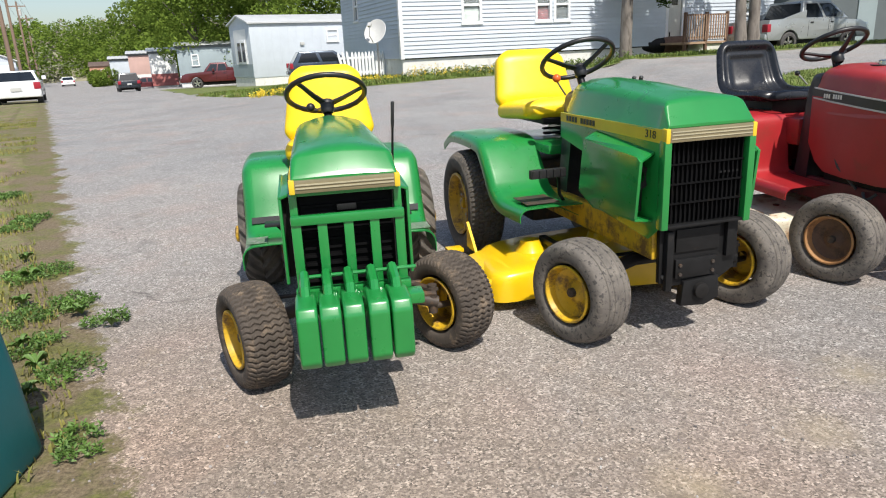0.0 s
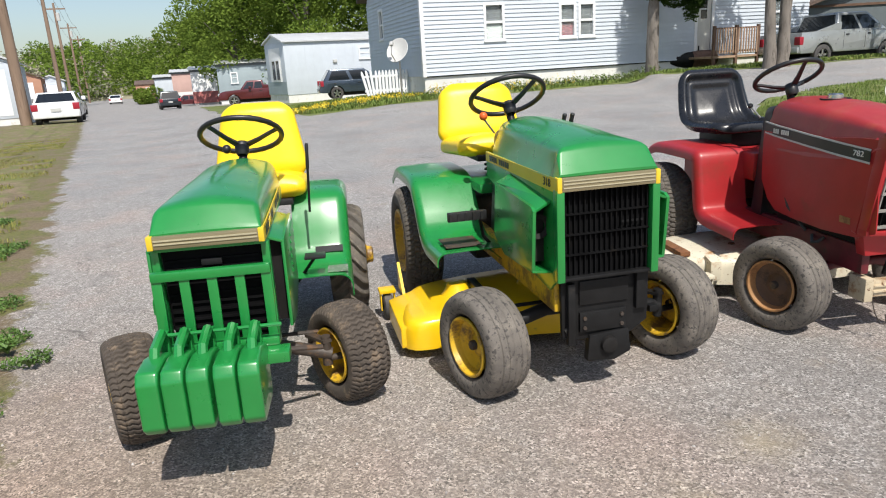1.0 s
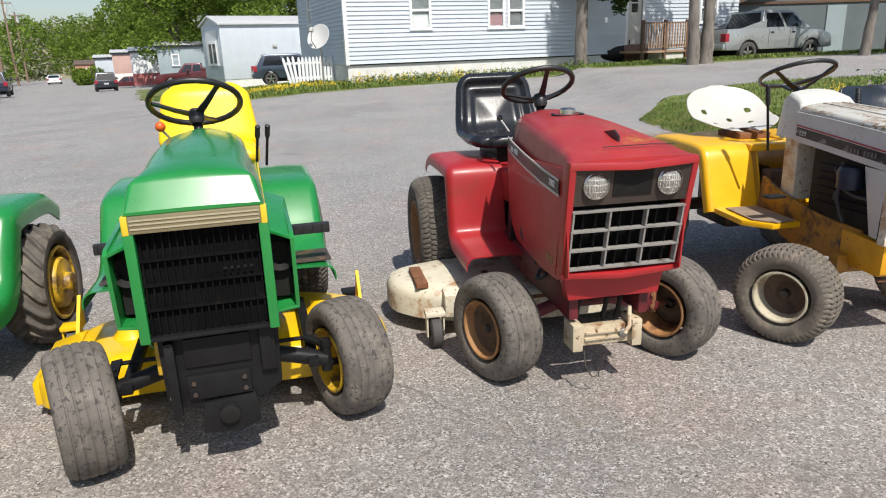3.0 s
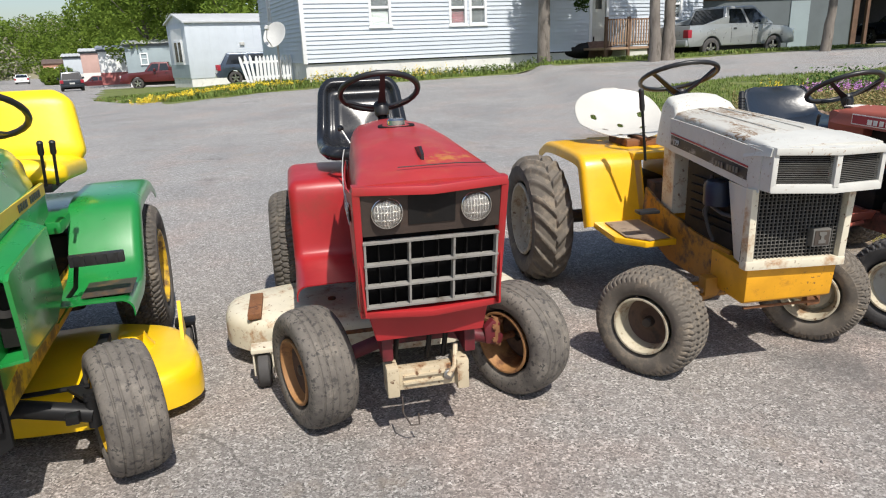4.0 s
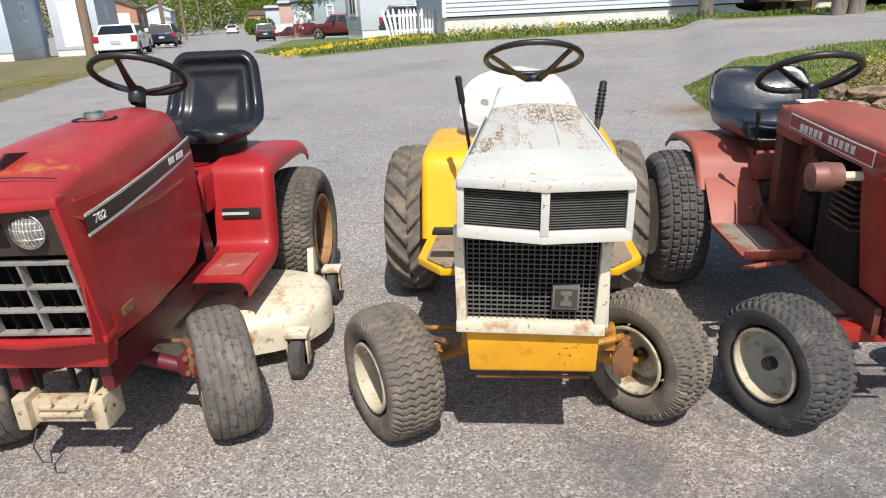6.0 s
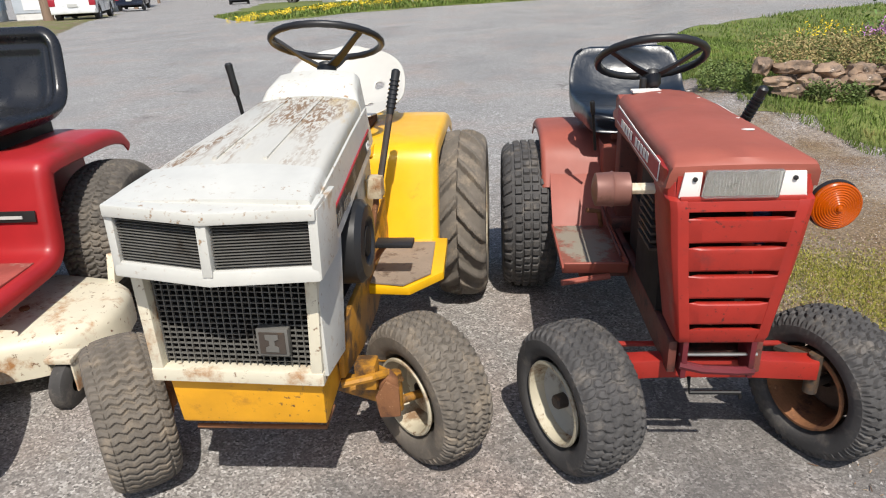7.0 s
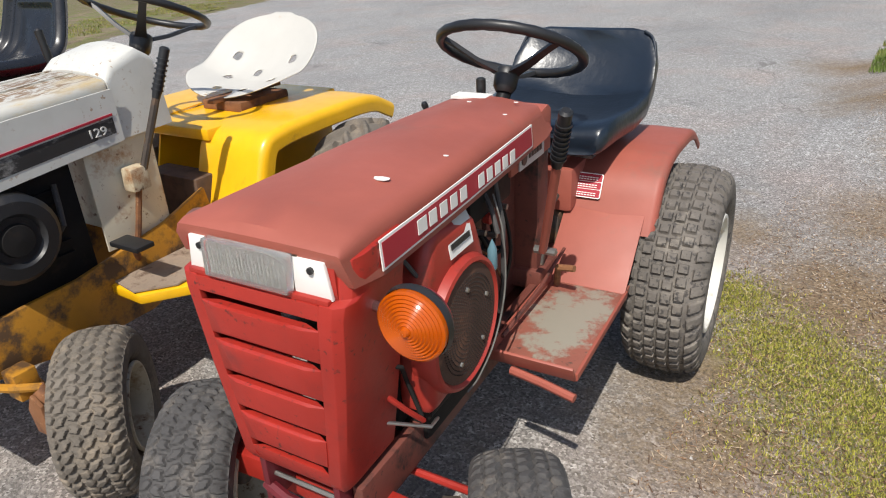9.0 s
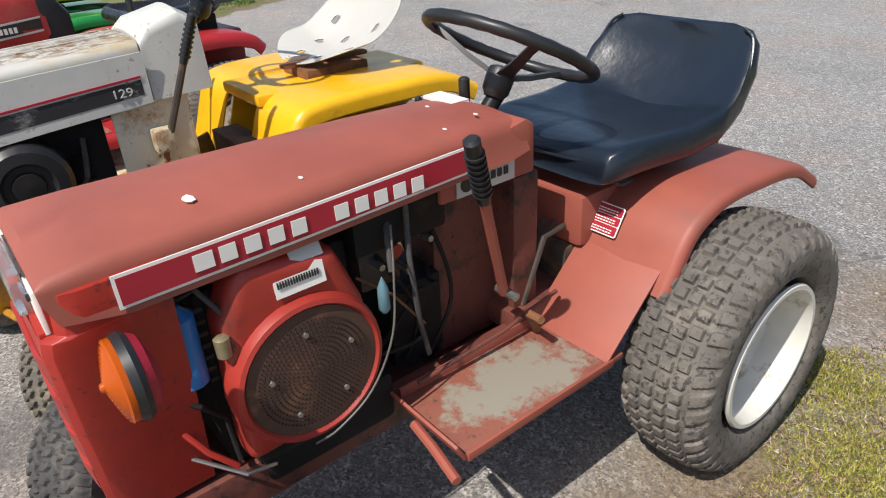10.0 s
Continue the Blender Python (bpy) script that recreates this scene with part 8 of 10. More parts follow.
# ---------- the red tractor ----------
def red_tractor(m):
    t = thing("garden_tractor", "red garden tractor with twin headlamps, barred grille and cream mower deck", "garden tractor", m, "tractors parked in a row")
    # bonnet: sloping sides, forward-leaning nose with a pointed brow
    bm = B()
    rings = []
    for y, hw, z0, z1, r, cr, tp in ((-0.085, 0.245, 0.955, 1.0, 0.012, 0.004, 0.236), (0.02, 0.252, 0.9, 1.022, 0.03, 0.012, 0.226), (0.2, 0.248, 0.86, 1.05, 0.05, 0.02, 0.21), (0.45, 0.232, 0.84, 1.075, 0.06, 0.024, 0.195),
                                  (0.7, 0.21, 0.84, 1.09, 0.065, 0.022, 0.176), (0.84, 0.19, 0.86, 1.088, 0.065, 0.016, 0.158), (0.89, 0.17, 0.9, 1.06, 0.05, 0.006, 0.14)):
        rings.append(hood_ring(y, hw, z0, z1, r, cr, tp))
    loft(bm, rings)
    hood = part("bonnet", bm, "red_hood", t, "sun-bleached red bonnet with an orange worn patch")
    part("nose_brow", loft(B(), [[(x, y + dy, z + dz) for dy, dz in ((0, 0), (0.05, 0.004), (0.05, 0.03), (0.004, 0.028))] for x, y, z in ((-0.246, -0.1, 0.972), (0, -0.13, 0.965), (0.246, -0.1, 0.972))]), "red", hood, bevel=0.006)
    cap = part("filler_well", lathe(B(), [(1.096, 0.074), (1.1035, 0.072), (1.1045, 0.066), (1.1, 0.05), (1.099, 0.0005)], 28, "z", (0.0, 0.58, 0)), "dark", hood, "black filler well")
    part("filler_cap", lathe(B(), [(1.1, 0.036), (1.122, 0.035), (1.128, 0.028), (1.129, 0.0005)], 20, "z", (0.0, 0.58, 0)), "chrome", cap, "chrome fuel cap")
    part("bonnet_fin", prism(B(), [(0.06, 1.035), (0.22, 1.062), (0.1, 1.082), (0.06, 1.062)], "x", 0.0, 0.009), "black", hood, "small black bonnet fin")
    rod("brow_seam", [(-0.09, -0.01, 1.036), (0.1, -0.01, 1.037), (0.2, 0.0, 1.03)], 0.0018, "stripe_black", hood)
    # sides, stripe and lower cowl
    for s in (-1, 1):
        bm = B()
        loft(bm, [[(s * (x + d), y, z) for d in (0, 0.006) for x, z in ((xt, zt), (xb, zb))[:: 1 if d == 0 else -1]] for y, xt, zt, xb, zb in
                  ((-0.05, 0.24, 0.97, 0.222, 0.56), (0.05, 0.248, 0.97, 0.228, 0.52), (0.3, 0.235, 0.95, 0.215, 0.5), (0.55, 0.218, 0.93, 0.2, 0.5), (0.72, 0.203, 0.93, 0.19, 0.51), (0.8, 0.195, 0.93, 0.186, 0.56), (0.87, 0.187, 0.93, 0.182, 0.66))])
        side = part("side_panel", bm, "red", t, "deep red side panel")
        for z0, z1, mt, o in ((0.0, 0.05, "stripe_black", 0.003), (-0.008, 0.001, "trim", 0.004), (0.049, 0.057, "trim", 0.004)):
            bm = B()
            loft(bm, [[(s * (x + d), y, z + e) for d, e in ((0, z0), (o, z0), (o, z1), (0, z1))] for y, x, z in ((-0.0, 0.2505, 0.87), (0.2, 0.2475, 0.882), (0.45, 0.2315, 0.897), (0.7, 0.2095, 0.913), (0.86, 0.19, 0.925))])
            part("side_stripe", bm, mt, side)
        q = pose(s * 0.2537, 0.07, 0.9, 90, 0, 90 * s + 0.8 * s)
        lettering("model_number", "782", 0.036, q, "decal_white", side, wide=1.25)
        blocks("brand_block", 8, 0.16, 0.024, pose(s * 0.2155, 0.68, 0.938, 90, 0, 90 * s + 5.5 * s) , "decal_white", side, 0.35, (3,))
        part("side_decal", box(B(), s * 0.232 - 0.004, s * 0.232 + 0.004, 0.1, 0.17, 0.57, 0.6), "rust_rim", side)
    # nose: red surround, mesh panel with lamps, barred grille
    f = part("nose_frame", plate(B(), rounded(-0.243, 0.243, -0.02, 0.43, 0.02), 0.03, pose(0, 0.08, 0.557, 90 + 11.5)), "red", t, "red nose surround")
    for s in (-1, 1):
        bm = loft(B(), [[(s * x, y, z) for x, y, z in ((0.216, -0.008, 0.555), (0.24, -0.008, 0.55), (0.24, 0.05, 0.55), (0.216, 0.05, 0.555))], [(s * x, y, z) for x, y, z in ((0.222, -0.1, 0.975), (0.248, -0.1, 0.985), (0.248, -0.03, 0.985), (0.222, -0.03, 0.975))]])
        part("nose_cheek", bm, "red", f, bevel=0.006)
    part("nose_sill", loft(B(), [[(x, y + dy, z + dz) for dy, dz in ((0, 0), (0.06, 0), (0.06, 0.03), (-0.004, 0.024))] for x, y, z in ((-0.242, -0.012, 0.54), (0, -0.035, 0.53), (0.242, -0.012, 0.54))]), "red", f, bevel=0.006)
    def on_face(x, h, d=0.0):
        return Vector((x, -0.004 - h * 0.205 - d, 0.565 + h))
    bm = loft(B(), [[on_face(x, h, d) for h, d in ((0.27, 0.006), (0.405, 0.006), (0.405, -0.01), (0.27, -0.01))] for x in (-0.226, 0.226)])
    mesh_panel = part("lamp_panel", bm, "mesh_brown", f, "brown mesh panel round the headlamps")
    bm = loft(B(), [[on_face(x, h, d) for h, d in ((0.3, 0.009), (0.4, 0.009), (0.4, 0.0), (0.3, 0.0))] for x in (-0.075, 0.075)])
    part("lamp_panel_centre", bm, "dark", mesh_panel)
    for s in (-1, 1):
        headlamp(f, tuple(on_face(s * 0.142, 0.345, 0.012)), 0.047)
    bm = loft(B(), [[on_face(x, h, d) for h, d in ((0.0, -0.03), (0.26, -0.03), (0.26, -0.045), (0.0, -0.045))] for x in (-0.222, 0.222)])
    g = part("grille", bm, "grille_black", f, "black grille with grey bars")
    for h in (0.012, 0.09, 0.168, 0.246):
        part("grille_bar", loft(B(), [[on_face(x, h + a, d) for a, d in ((-0.005, -0.012), (0.005, -0.012), (0.0035, 0.016), (-0.0035, 0.016))] for x in (-0.222, 0.222)]), "bar_grey", g)
    for x in (-0.216, -0.073, 0.073, 0.216):
        part("grille_post", loft(B(), [[on_face(x + a, h, d) for a, d in ((-0.0048, -0.012), (0.0048, -0.012), (0.0034, 0.0145), (-0.0034, 0.0145))] for h in (0.01, 0.25)]), "bar_grey", g)
    for x in (-0.17, -0.12, -0.025, 0.025, 0.12, 0.17):
        part("grille_fin", loft(B(), [[on_face(x + a, h, d) for a, d in ((-0.0025, -0.03), (0.0025, -0.03), (0.0015, -0.006), (-0.0015, -0.006))] for h in (0.01, 0.25)]), "dark", g)
    # lower red skirt, frame, front lift bracket
    part("lower_skirt", prism(B(), [(-0.19, 0.43), (-0.215, 0.545), (0.215, 0.545), (0.19, 0.43)], "y", 0.04, 0.1), "red", t, bevel=0.008)
    for s in (-1, 1):
        part("frame_rail", box(B(), s * 0.15 - 0.02, s * 0.15 + 0.02, 0.08, 1.4, 0.33, 0.46), "maroon_iron", t, bevel=0.006)
    coarse_engine(t, -0.16, 0.16, 0.1, 0.75, 0.42, 0.9, 7)
    br = part("lift_bracket", box(B(), -0.15, 0.125, 0.08, 0.13, 0.21, 0.29), "cream_rust", t, "cream rusted front lift bracket", bevel=0.006)
    for x in (-0.14, 0.115):
        part("bracket_ear", box(B(), x - 0.022, x + 0.022, 0.05, 0.16, 0.2, 0.315), "cream_rust", br, bevel=0.006)
    for z in (0.235, 0.262):
        part("bracket_rib", box(B(), -0.1, 0.08, 0.07, 0.082, z, z + 0.008), "cream_rust", br)
    part("bracket_bolt", lathe(B(), [(0.06, 0.02), (0.045, 0.02), (0.04, 0.012), (0.04, 0.0005)], 12, "y", (0.065, 0.02, 0.255)), "bare", br)
    rod("bracket_link", [(0.1, 0.1, 0.36), (0.085, 0.06, 0.29), (0.06, 0.05, 0.26)], 0.009, "cream_rust", br)
    rod("wire_hook", [(-0.11, 0.06, 0.2), (-0.115, 0.03, 0.15), (-0.09, 0.02, 0.1), (-0.06, 0.02, 0.1), (-0.06, 0.03, 0.14)], 0.003, "grease", br)
    for x in (-0.12, 0.0, 0.06):
        rod("linkage", [(x, 0.14, 0.3), (x + 0.01, 0.12, 0.4)], 0.01, "black_metal", t)
    bm = tube(B(), [(-0.33, 0.32, 0.25), (-0.12, 0.33, 0.31), (0.12, 0.33, 0.31), (0.33, 0.33, 0.25)], 0.028, 10)
    part("front_axle", bm, "maroon_iron", t)
    for s in (-1, 1):
        axle_end(t, s * 0.325, 0.325 + 0.01 * s, 0.27, s, 22, "rust", 0.09)
        part("knuckle", lathe(B(), [(0.24, 0.0005), (0.24, 0.014), (0.265, 0.017), (0.325, 0.017), (0.34, 0.012), (0.35, 0.007), (0.35, 0.0005)], 14, "z", (s * 0.315, 0.31, 0)), "rust", t)
        part("knuckle_fork", prism(B(), [(s * 0.27, 0.245), (s * 0.335, 0.24), (s * 0.345, 0.275), (s * 0.31, 0.3), (s * 0.335, 0.325), (s * 0.3, 0.345), (s * 0.265, 0.31)], "y", 0.295, 0.335), "maroon_iron", t, "rusty maroon knuckle casting", bevel=0.007)
        for z in (0.262, 0.318):
            part("fork_bolt", lathe(B(), [(0.0, 0.01), (-0.012, 0.01), (-0.014, 0.0005)], 6, "y", (s * 0.305, 0.295, z)), "rust", t)
    tie_rod(t, (-0.34, 0.43, 0.31), (0.3, 0.44, 0.31), "rust")
    # dash and steering
    bm = B()
    loft(bm, [hood_ring(y, hw, z0, z1, 0.04, 0.008, tp) for y, hw, z0, z1, tp in ((0.87, 0.18, 0.45, 1.06, 0.15), (0.95, 0.175, 0.45, 1.05, 0.14), (1.0, 0.16, 0.45, 0.98, 0.12))])
    part("dash_cowl", bm, "black", t)
    steering_wheel(t, (-0.01, 0.93, 1.15), 0.172, 30, column_to=(0, 0.9, 1.0), turn=180, dish=0.07)
    k = rod("control_lever", [(-0.155, 0.97, 0.99), (-0.189, 1.018, 1.052)], 0.005, "bare", t)
    part("knob", ball(B(), (-0.19, 1.02, 1.055), 0.015), "black", k)
    # fenders
    line = smooth_line([(0.68, 0.438), (0.85, 0.442), (1.03, 0.447), (1.07, 0.475), (1.09, 0.6), (1.115, 0.765), (1.15, 0.803), (1.25, 0.813), (1.66, 0.81), (1.79, 0.775), (1.84, 0.72)], 6)
    for s in (-1, 1):
        bm = fender_shell(line, 0.15, 0.432 - 0.022 * s, s, 0.045, 0.02)
        fe = part("fender", bm, "red", t, "red rear fender running down to the footrest")
        bm = prism(B(), [(0.7, 0.4), (1.06, 0.4), (1.09, 0.5), (1.12, 0.74), (1.8, 0.75), (1.8, 0.4)], "x", s * 0.17 - 0.004, s * 0.17 + 0.004)
        part("fender_wall", bm, "red", fe)
        if s < 0:
            continue
        slot = part("fender_slot", box(B(), min(s * 0.19, s * 0.36), max(s * 0.19, s * 0.36), -0.006, 0.002, -0.022, 0.022, pose(0, 1.082, 0.6, -8)), "stripe_black", fe, "black pedal slot", bevel=0.002)
        part("slot_plate", box(B(), min(s * 0.19, s * 0.31), max(s * 0.19, s * 0.31), -0.011, -0.005, -0.008, 0.004, pose(0, 1.082, 0.6, -8)), "decal_grey", slot)
        part("grip_mat", box(B(), min(s * 0.21, s * 0.41), max(s * 0.21, s * 0.37), 0.74, 0.98, 0.441, 0.4495), "grip_red", fe, "worn dull red grip patch", bevel=0.002)
    part("tunnel_cover", box(B(), -0.16, 0.16, 1.0, 1.82, 0.62, 0.785), "red", t, bevel=0.02)
    part("seat_base", box(B(), -0.13, 0.13, 1.3, 1.7, 0.785, 0.875), "black_metal", t, bevel=0.01)
    part("transaxle", box(B(), -0.13, 0.13, 1.55, 1.9, 0.22, 0.6), "grease", t, bevel=0.03)
    rod("rear_axle", [(-0.36, 1.6, 0.34), (0.34, 1.6, 0.34)], 0.04, "grease", t)
    moulded_seat(t, -0.02)
    # cream mower deck
    deck = mower_deck(t, [(-0.8, 1.22), (-0.8, 0.95), (-0.64, 0.78), (-0.3, 0.66), (0.25, 0.64), (0.56, 0.76), (0.66, 0.95), (0.6, 1.24), (0.2, 1.34), (-0.4, 1.34)], 0.105, 0.255, "cream", "cream rust-stained mower deck")
    gauge_wheel(deck, (-0.62, 0.66, 0.09), 0.075, 0.055, "cream")
    gauge_wheel(deck, (0.57, 0.7, 0.09), 0.088, 0.058, "cream")
    gauge_wheel(deck, (0.575, 1.37, 0.12), 0.07, 0.05, "cream")
    part("deck_strap", box(B(), -0.68, -0.62, 0.82, 1.1, 0.258, 0.285), "rust", deck, "rusty hinge strap", bevel=0.004)
    part("deck_lug", prism(B(), [(0.7, 0.14), (0.78, 0.14), (0.78, 0.27), (0.7, 0.25)], "x", -0.56, -0.5), "cream", deck, bevel=0.004)
    part("deck_lug", prism(B(), [(1.2, 0.24), (1.3, 0.24), (1.28, 0.36), (1.24, 0.37)], "x", 0.5, 0.53), "cream", deck, bevel=0.004)
    for x in (-0.3, 0.3):
        part("deck_bolt", lathe(B(), [(0.26, 0.02), (0.275, 0.018), (0.276, 0.0005)], 10, "z", (x, 0.95, 0)), "rust", deck)
    for s in (-1, 1):
        wheel("front_wheel", t, 0.229, 0.122, 0.186, "rib", "rubber_grey", "rust_rim", (s * 0.41, 0.325 + 0.015 * s, 0.232), 25 + 4 * s, s, disc="rust_dark", hub="cap", label="rusty brown front wheel with smooth ribbed tyre")
        wheel("rear_wheel", t, 0.33, 0.18, 0.255, "turf", "rubber", "rust_rim", (s * 0.415 - 0.03, 1.6, 0.34), 0, s, disc="rust_dark", hub="bolts", label="rear wheel with turf tyre")
    return t


# ---------- the white and yellow tractor ----------
def steel_pan_seat(parent, m):
    """Pressed steel pan with round holes: a dished sheet with thickness."""
    holes = [(-0.1, 0.2), (0.1, 0.2), (0.0, 0.25), (-0.06, 0.1), (0.06, 0.1), (-0.13, 0.3), (0.13, 0.3)]
    hr = 0.0165
    bm = B()
    nx, ny = 44, 48
    verts = {}
    def shape(u, v):
        # u -1..1 across, v 0..1 from front lip to the top of the back
        hw = 0.235 * math.sqrt(max(0.02, 1 - abs(2 * v - 0.98) ** 3.2))
        if v < 0.25:
            hw *= 0.9 + 0.4 * v
        return u * hw, 0.02 + v * 0.43 - (0.035 * (1 - abs(u)) ** 2 * -1 if v < 0.05 else 0)
    def lift(x, y):
        back = max(0.0, y - 0.2) / 0.25
        return 0.9 * x * x + 0.2 * back ** 1.6 + 0.05 * max(0, 0.08 - y) * -6 * 0.1
    for j in range(ny + 1):
        for i in range(nx + 1):
            x, y = shape(-1 + 2 * i / nx, j / ny)
            for hx, hy in holes:
                d = math.hypot(x - hx, y - hy)
                if d < hr:
                    k = hr / max(d, 1e-4)
                    if d > hr * 0.55:
                        x, y = hx + (x - hx) * k, hy + (y - hy) * k
            verts[i, j] = bm.verts.new((x, y, lift(x, y)))
    for j in range(ny):
        for i in range(nx):
            q = [verts[i, j], verts[i + 1, j], verts[i + 1, j + 1], verts[i, j + 1]]
            c = sum((v.co for v in q), Vector()) / 4
            if any(math.hypot(c.x - hx, c.y - hy) < hr * 0.92 for hx, hy in holes):
                continue
            if abs(c.x) < 0.052 * math.sqrt(max(0.0, 1 - (c.y / 0.1) ** 2)):
                continue
            bm.faces.new(q)
    ob = part("seat", bm, "seat_white", parent, "white pressed steel pan seat with round holes", m=m, sharp=60)
    so = ob.modifiers.new("thickness", "SOLIDIFY")
    so.thickness, so.offset = 0.004, 0
    return ob


def white_tractor(m):
    t = thing("garden_tractor", "white and yellow garden tractor with rust-flecked bonnet and pan seat", "garden tractor", m, "tractors parked in a row")
    X = 0.04
    # bonnet with a boxed grille nose
    bm = B()
    loft(bm, [hood_ring(y, hw, z0, z1, r, cr, tp, dx=X) for y, hw, z0, z1, r, cr, tp in ((-0.072, 0.224, 0.965, 0.985, 0.008, 0.004, 0.218), (0.0, 0.222, 0.95, 0.995, 0.016, 0.01, 0.212), (0.2, 0.21, 0.86, 1.01, 0.022, 0.012, 0.196),
                                                                   (0.45, 0.195, 0.85, 1.025, 0.024, 0.012, 0.18), (0.72, 0.18, 0.86, 1.04, 0.025, 0.012, 0.164), (0.74, 0.178, 0.87, 1.036, 0.02, 0.01, 0.16))])
    hood = part("bonnet", bm, "white_hood", t, "white bonnet flecked with rust and peeling paint")
    for x in (-0.055, 0.055):
        bm = loft(B(), [[(x * k + X + a, y, z) for a in (-0.005, 0.005) for z in ((zt - 0.006, zt + 0.004) if a < 0 else (zt + 0.004, zt - 0.006))] for y, zt, k in ((0.14, 1.0175, 1.1), (0.3, 1.027, 1.05), (0.5, 1.039, 1.0), (0.72, 1.05, 0.95))])
        part("bonnet_rib", bm, "white_hood", hood)
    # nose box: open frame with two louvred panels and a centre bar
    nose = part("nose_top", loft(B(), [[(X + x, y + d, z) for d, z in ((0, 0.955), (0.09, 0.955), (0.09, 0.985), (0.0, 0.982))] for x, y in ((-0.224, -0.075), (0, -0.118), (0.224, -0.075))]), "white_side", t, "white boxed grille nose", bevel=0.005)
    part("nose_cap", loft(B(), [hood_ring(y, hw, z0, z1, q, cr, tp, dx=X) for y, hw, z0, z1, q, cr, tp in ((-0.074, 0.2265, 0.956, 0.987, 0.008, 0.004, 0.22), (0.0, 0.2252, 0.948, 0.9985, 0.017, 0.01, 0.215), (0.1, 0.2192, 0.93, 1.0062, 0.02, 0.011, 0.207))]), "white_side", hood, "clean white front of the bonnet")
    part("nose_bottom", loft(B(), [[(X + x, y + d, z) for d, z in ((0, 0.818), (0.09, 0.818), (0.09, 0.848), (0.004, 0.852))] for x, y in ((-0.224, -0.07), (0, -0.113), (0.224, -0.07))]), "white_side", nose, bevel=0.005)
    for s in (-1, 1):
        part("nose_side", loft(B(), [[(X + s * x, y, z) for x, y in ((0.206, -0.07), (0.226, -0.067), (0.224, 0.1), (0.21, 0.1))] for z in (0.82, 0.975)]), "white_side", nose, bevel=0.004)
        bm = loft(B(), [[(X + s * x, y, z) for z in (0.845, 0.96) for y in ((yy, yy + 0.01) if z < 0.9 else (yy + 0.01, yy))] for x, yy in ((0.012, -0.078), (0.208, -0.044))])
        pan = part("louvre_panel", bm, "dark", nose, "dark louvred panel")
        for k in range(16):
            z = 0.8505 + k * 0.0067
            part("louvre", loft(B(), [[(X + s * x, y + d, z + e) for d, e in ((0, 0), (0.006, 0.001), (0.006, 0.002), (0, 0.0011))] for x, y in ((0.012, -0.097), (0.206, -0.06))]), "lattice", pan)
    part("nose_post", loft(B(), [[(X + x, y, z) for x, y in ((-0.011, -0.112), (0.011, -0.112), (0.011, -0.08), (-0.011, -0.08))] for z in (0.84, 0.965)]), "white_side", nose, bevel=0.003)
    nose.matrix_basis = pose(X + 0.006, -0.018, 0.9, 0, 1.8, 0) @ pose(-X, 0, -0.9)
    # side panels with stripe
    for s in (-1, 1):
        bm = loft(B(), [[(X + s * (x + d), y, z) for d, z in ((0, z0), (0.006, z0), (0.002, z1), (-0.004, z1))] for y, x, z0, z1 in ((-0.02, 0.219, 0.815, 0.97), (0.2, 0.209, 0.83, 0.985), (0.45, 0.195, 0.848, 1.0), (0.74, 0.179, 0.868, 1.012))])
        side = part("bonnet_side", bm, "white_side", t)
        for z0, z1, mt, o in ((0.028, 0.072, "stripe_worn", 0.0085), (0.077, 0.083, "decal_red", 0.0115)):
            bm = loft(B(), [[(X + s * (x + d - e * 0.04), y, z + e) for d, e in ((0, z0), (o, z0), (o, z1), (0, z1))] for y, x, z in ((0.06, 0.2145, 0.819), (0.2, 0.208, 0.83), (0.45, 0.194, 0.848), (0.72, 0.179, 0.866))])
            part("side_stripe", bm, mt, side)
        blocks("brand_block", 8, 0.18, 0.022, pose(X + s * 0.2185, 0.2, 0.876, 88, 0, 90 * s + 3 * s), "lattice", side, 0.35, (3,))
        lettering("model_number", "129", 0.034, pose(X + s * 0.1925, 0.66, 0.909, 88, 0, 90 * s + 3 * s), "decal_grey", side, wide=1.2)
        # white stanchion panel behind the lower grille
        bm = loft(B(), [[(X + s * x, y, z) for x, y in ((0.2 - 0.02 * s, 0.0), (0.211 - 0.02 * s, 0.0), (0.205, yb), (0.195, yb))] for z, yb in ((0.52, 0.12), (0.82, 0.2))])
        part("grille_side", bm, "white_side", t, bevel=0.003)
    # lower grille: cream frame, square lattice, square emblem
    lg = part("lower_grille", box(B(), X - 0.2, X + 0.2, 0.03, 0.045, 0.52, 0.82), "grille_black", t, "black lattice grille in a cream frame")
    for x in (-0.197, 0.197):
        part("grille_frame", loft(B(), [[(X + x * k + a, y, z) for a, y in ((-0.014, -0.012), (0.014, -0.012), (0.014, 0.03), (-0.014, 0.03))] for k, z in ((0.985, 0.52), (1.03, 0.82))]), "cream", lg, bevel=0.003)
    part("grille_frame", box(B(), X - 0.211, X + 0.211, -0.014, 0.03, 0.505, 0.54), "cream", lg, bevel=0.004)
    for k in range(22):
        x = X - 0.18 + k * 0.01714
        part("lattice_bar", box(B(), x - 0.0013, x + 0.0013, 0.014, 0.022, 0.538, 0.815), "lattice", lg)
    for k in range(19):
        z = 0.553 + k * 0.0142
        part("lattice_bar", box(B(), X - 0.184, X + 0.184, 0.015, 0.021, z - 0.0012, z + 0.0012), "lattice", lg)
    em = part("emblem", box(B(), X + 0.06, X + 0.135, -0.012, 0.0135, 0.585, 0.655), "lattice", lg, "square grey emblem", bevel=0.002)
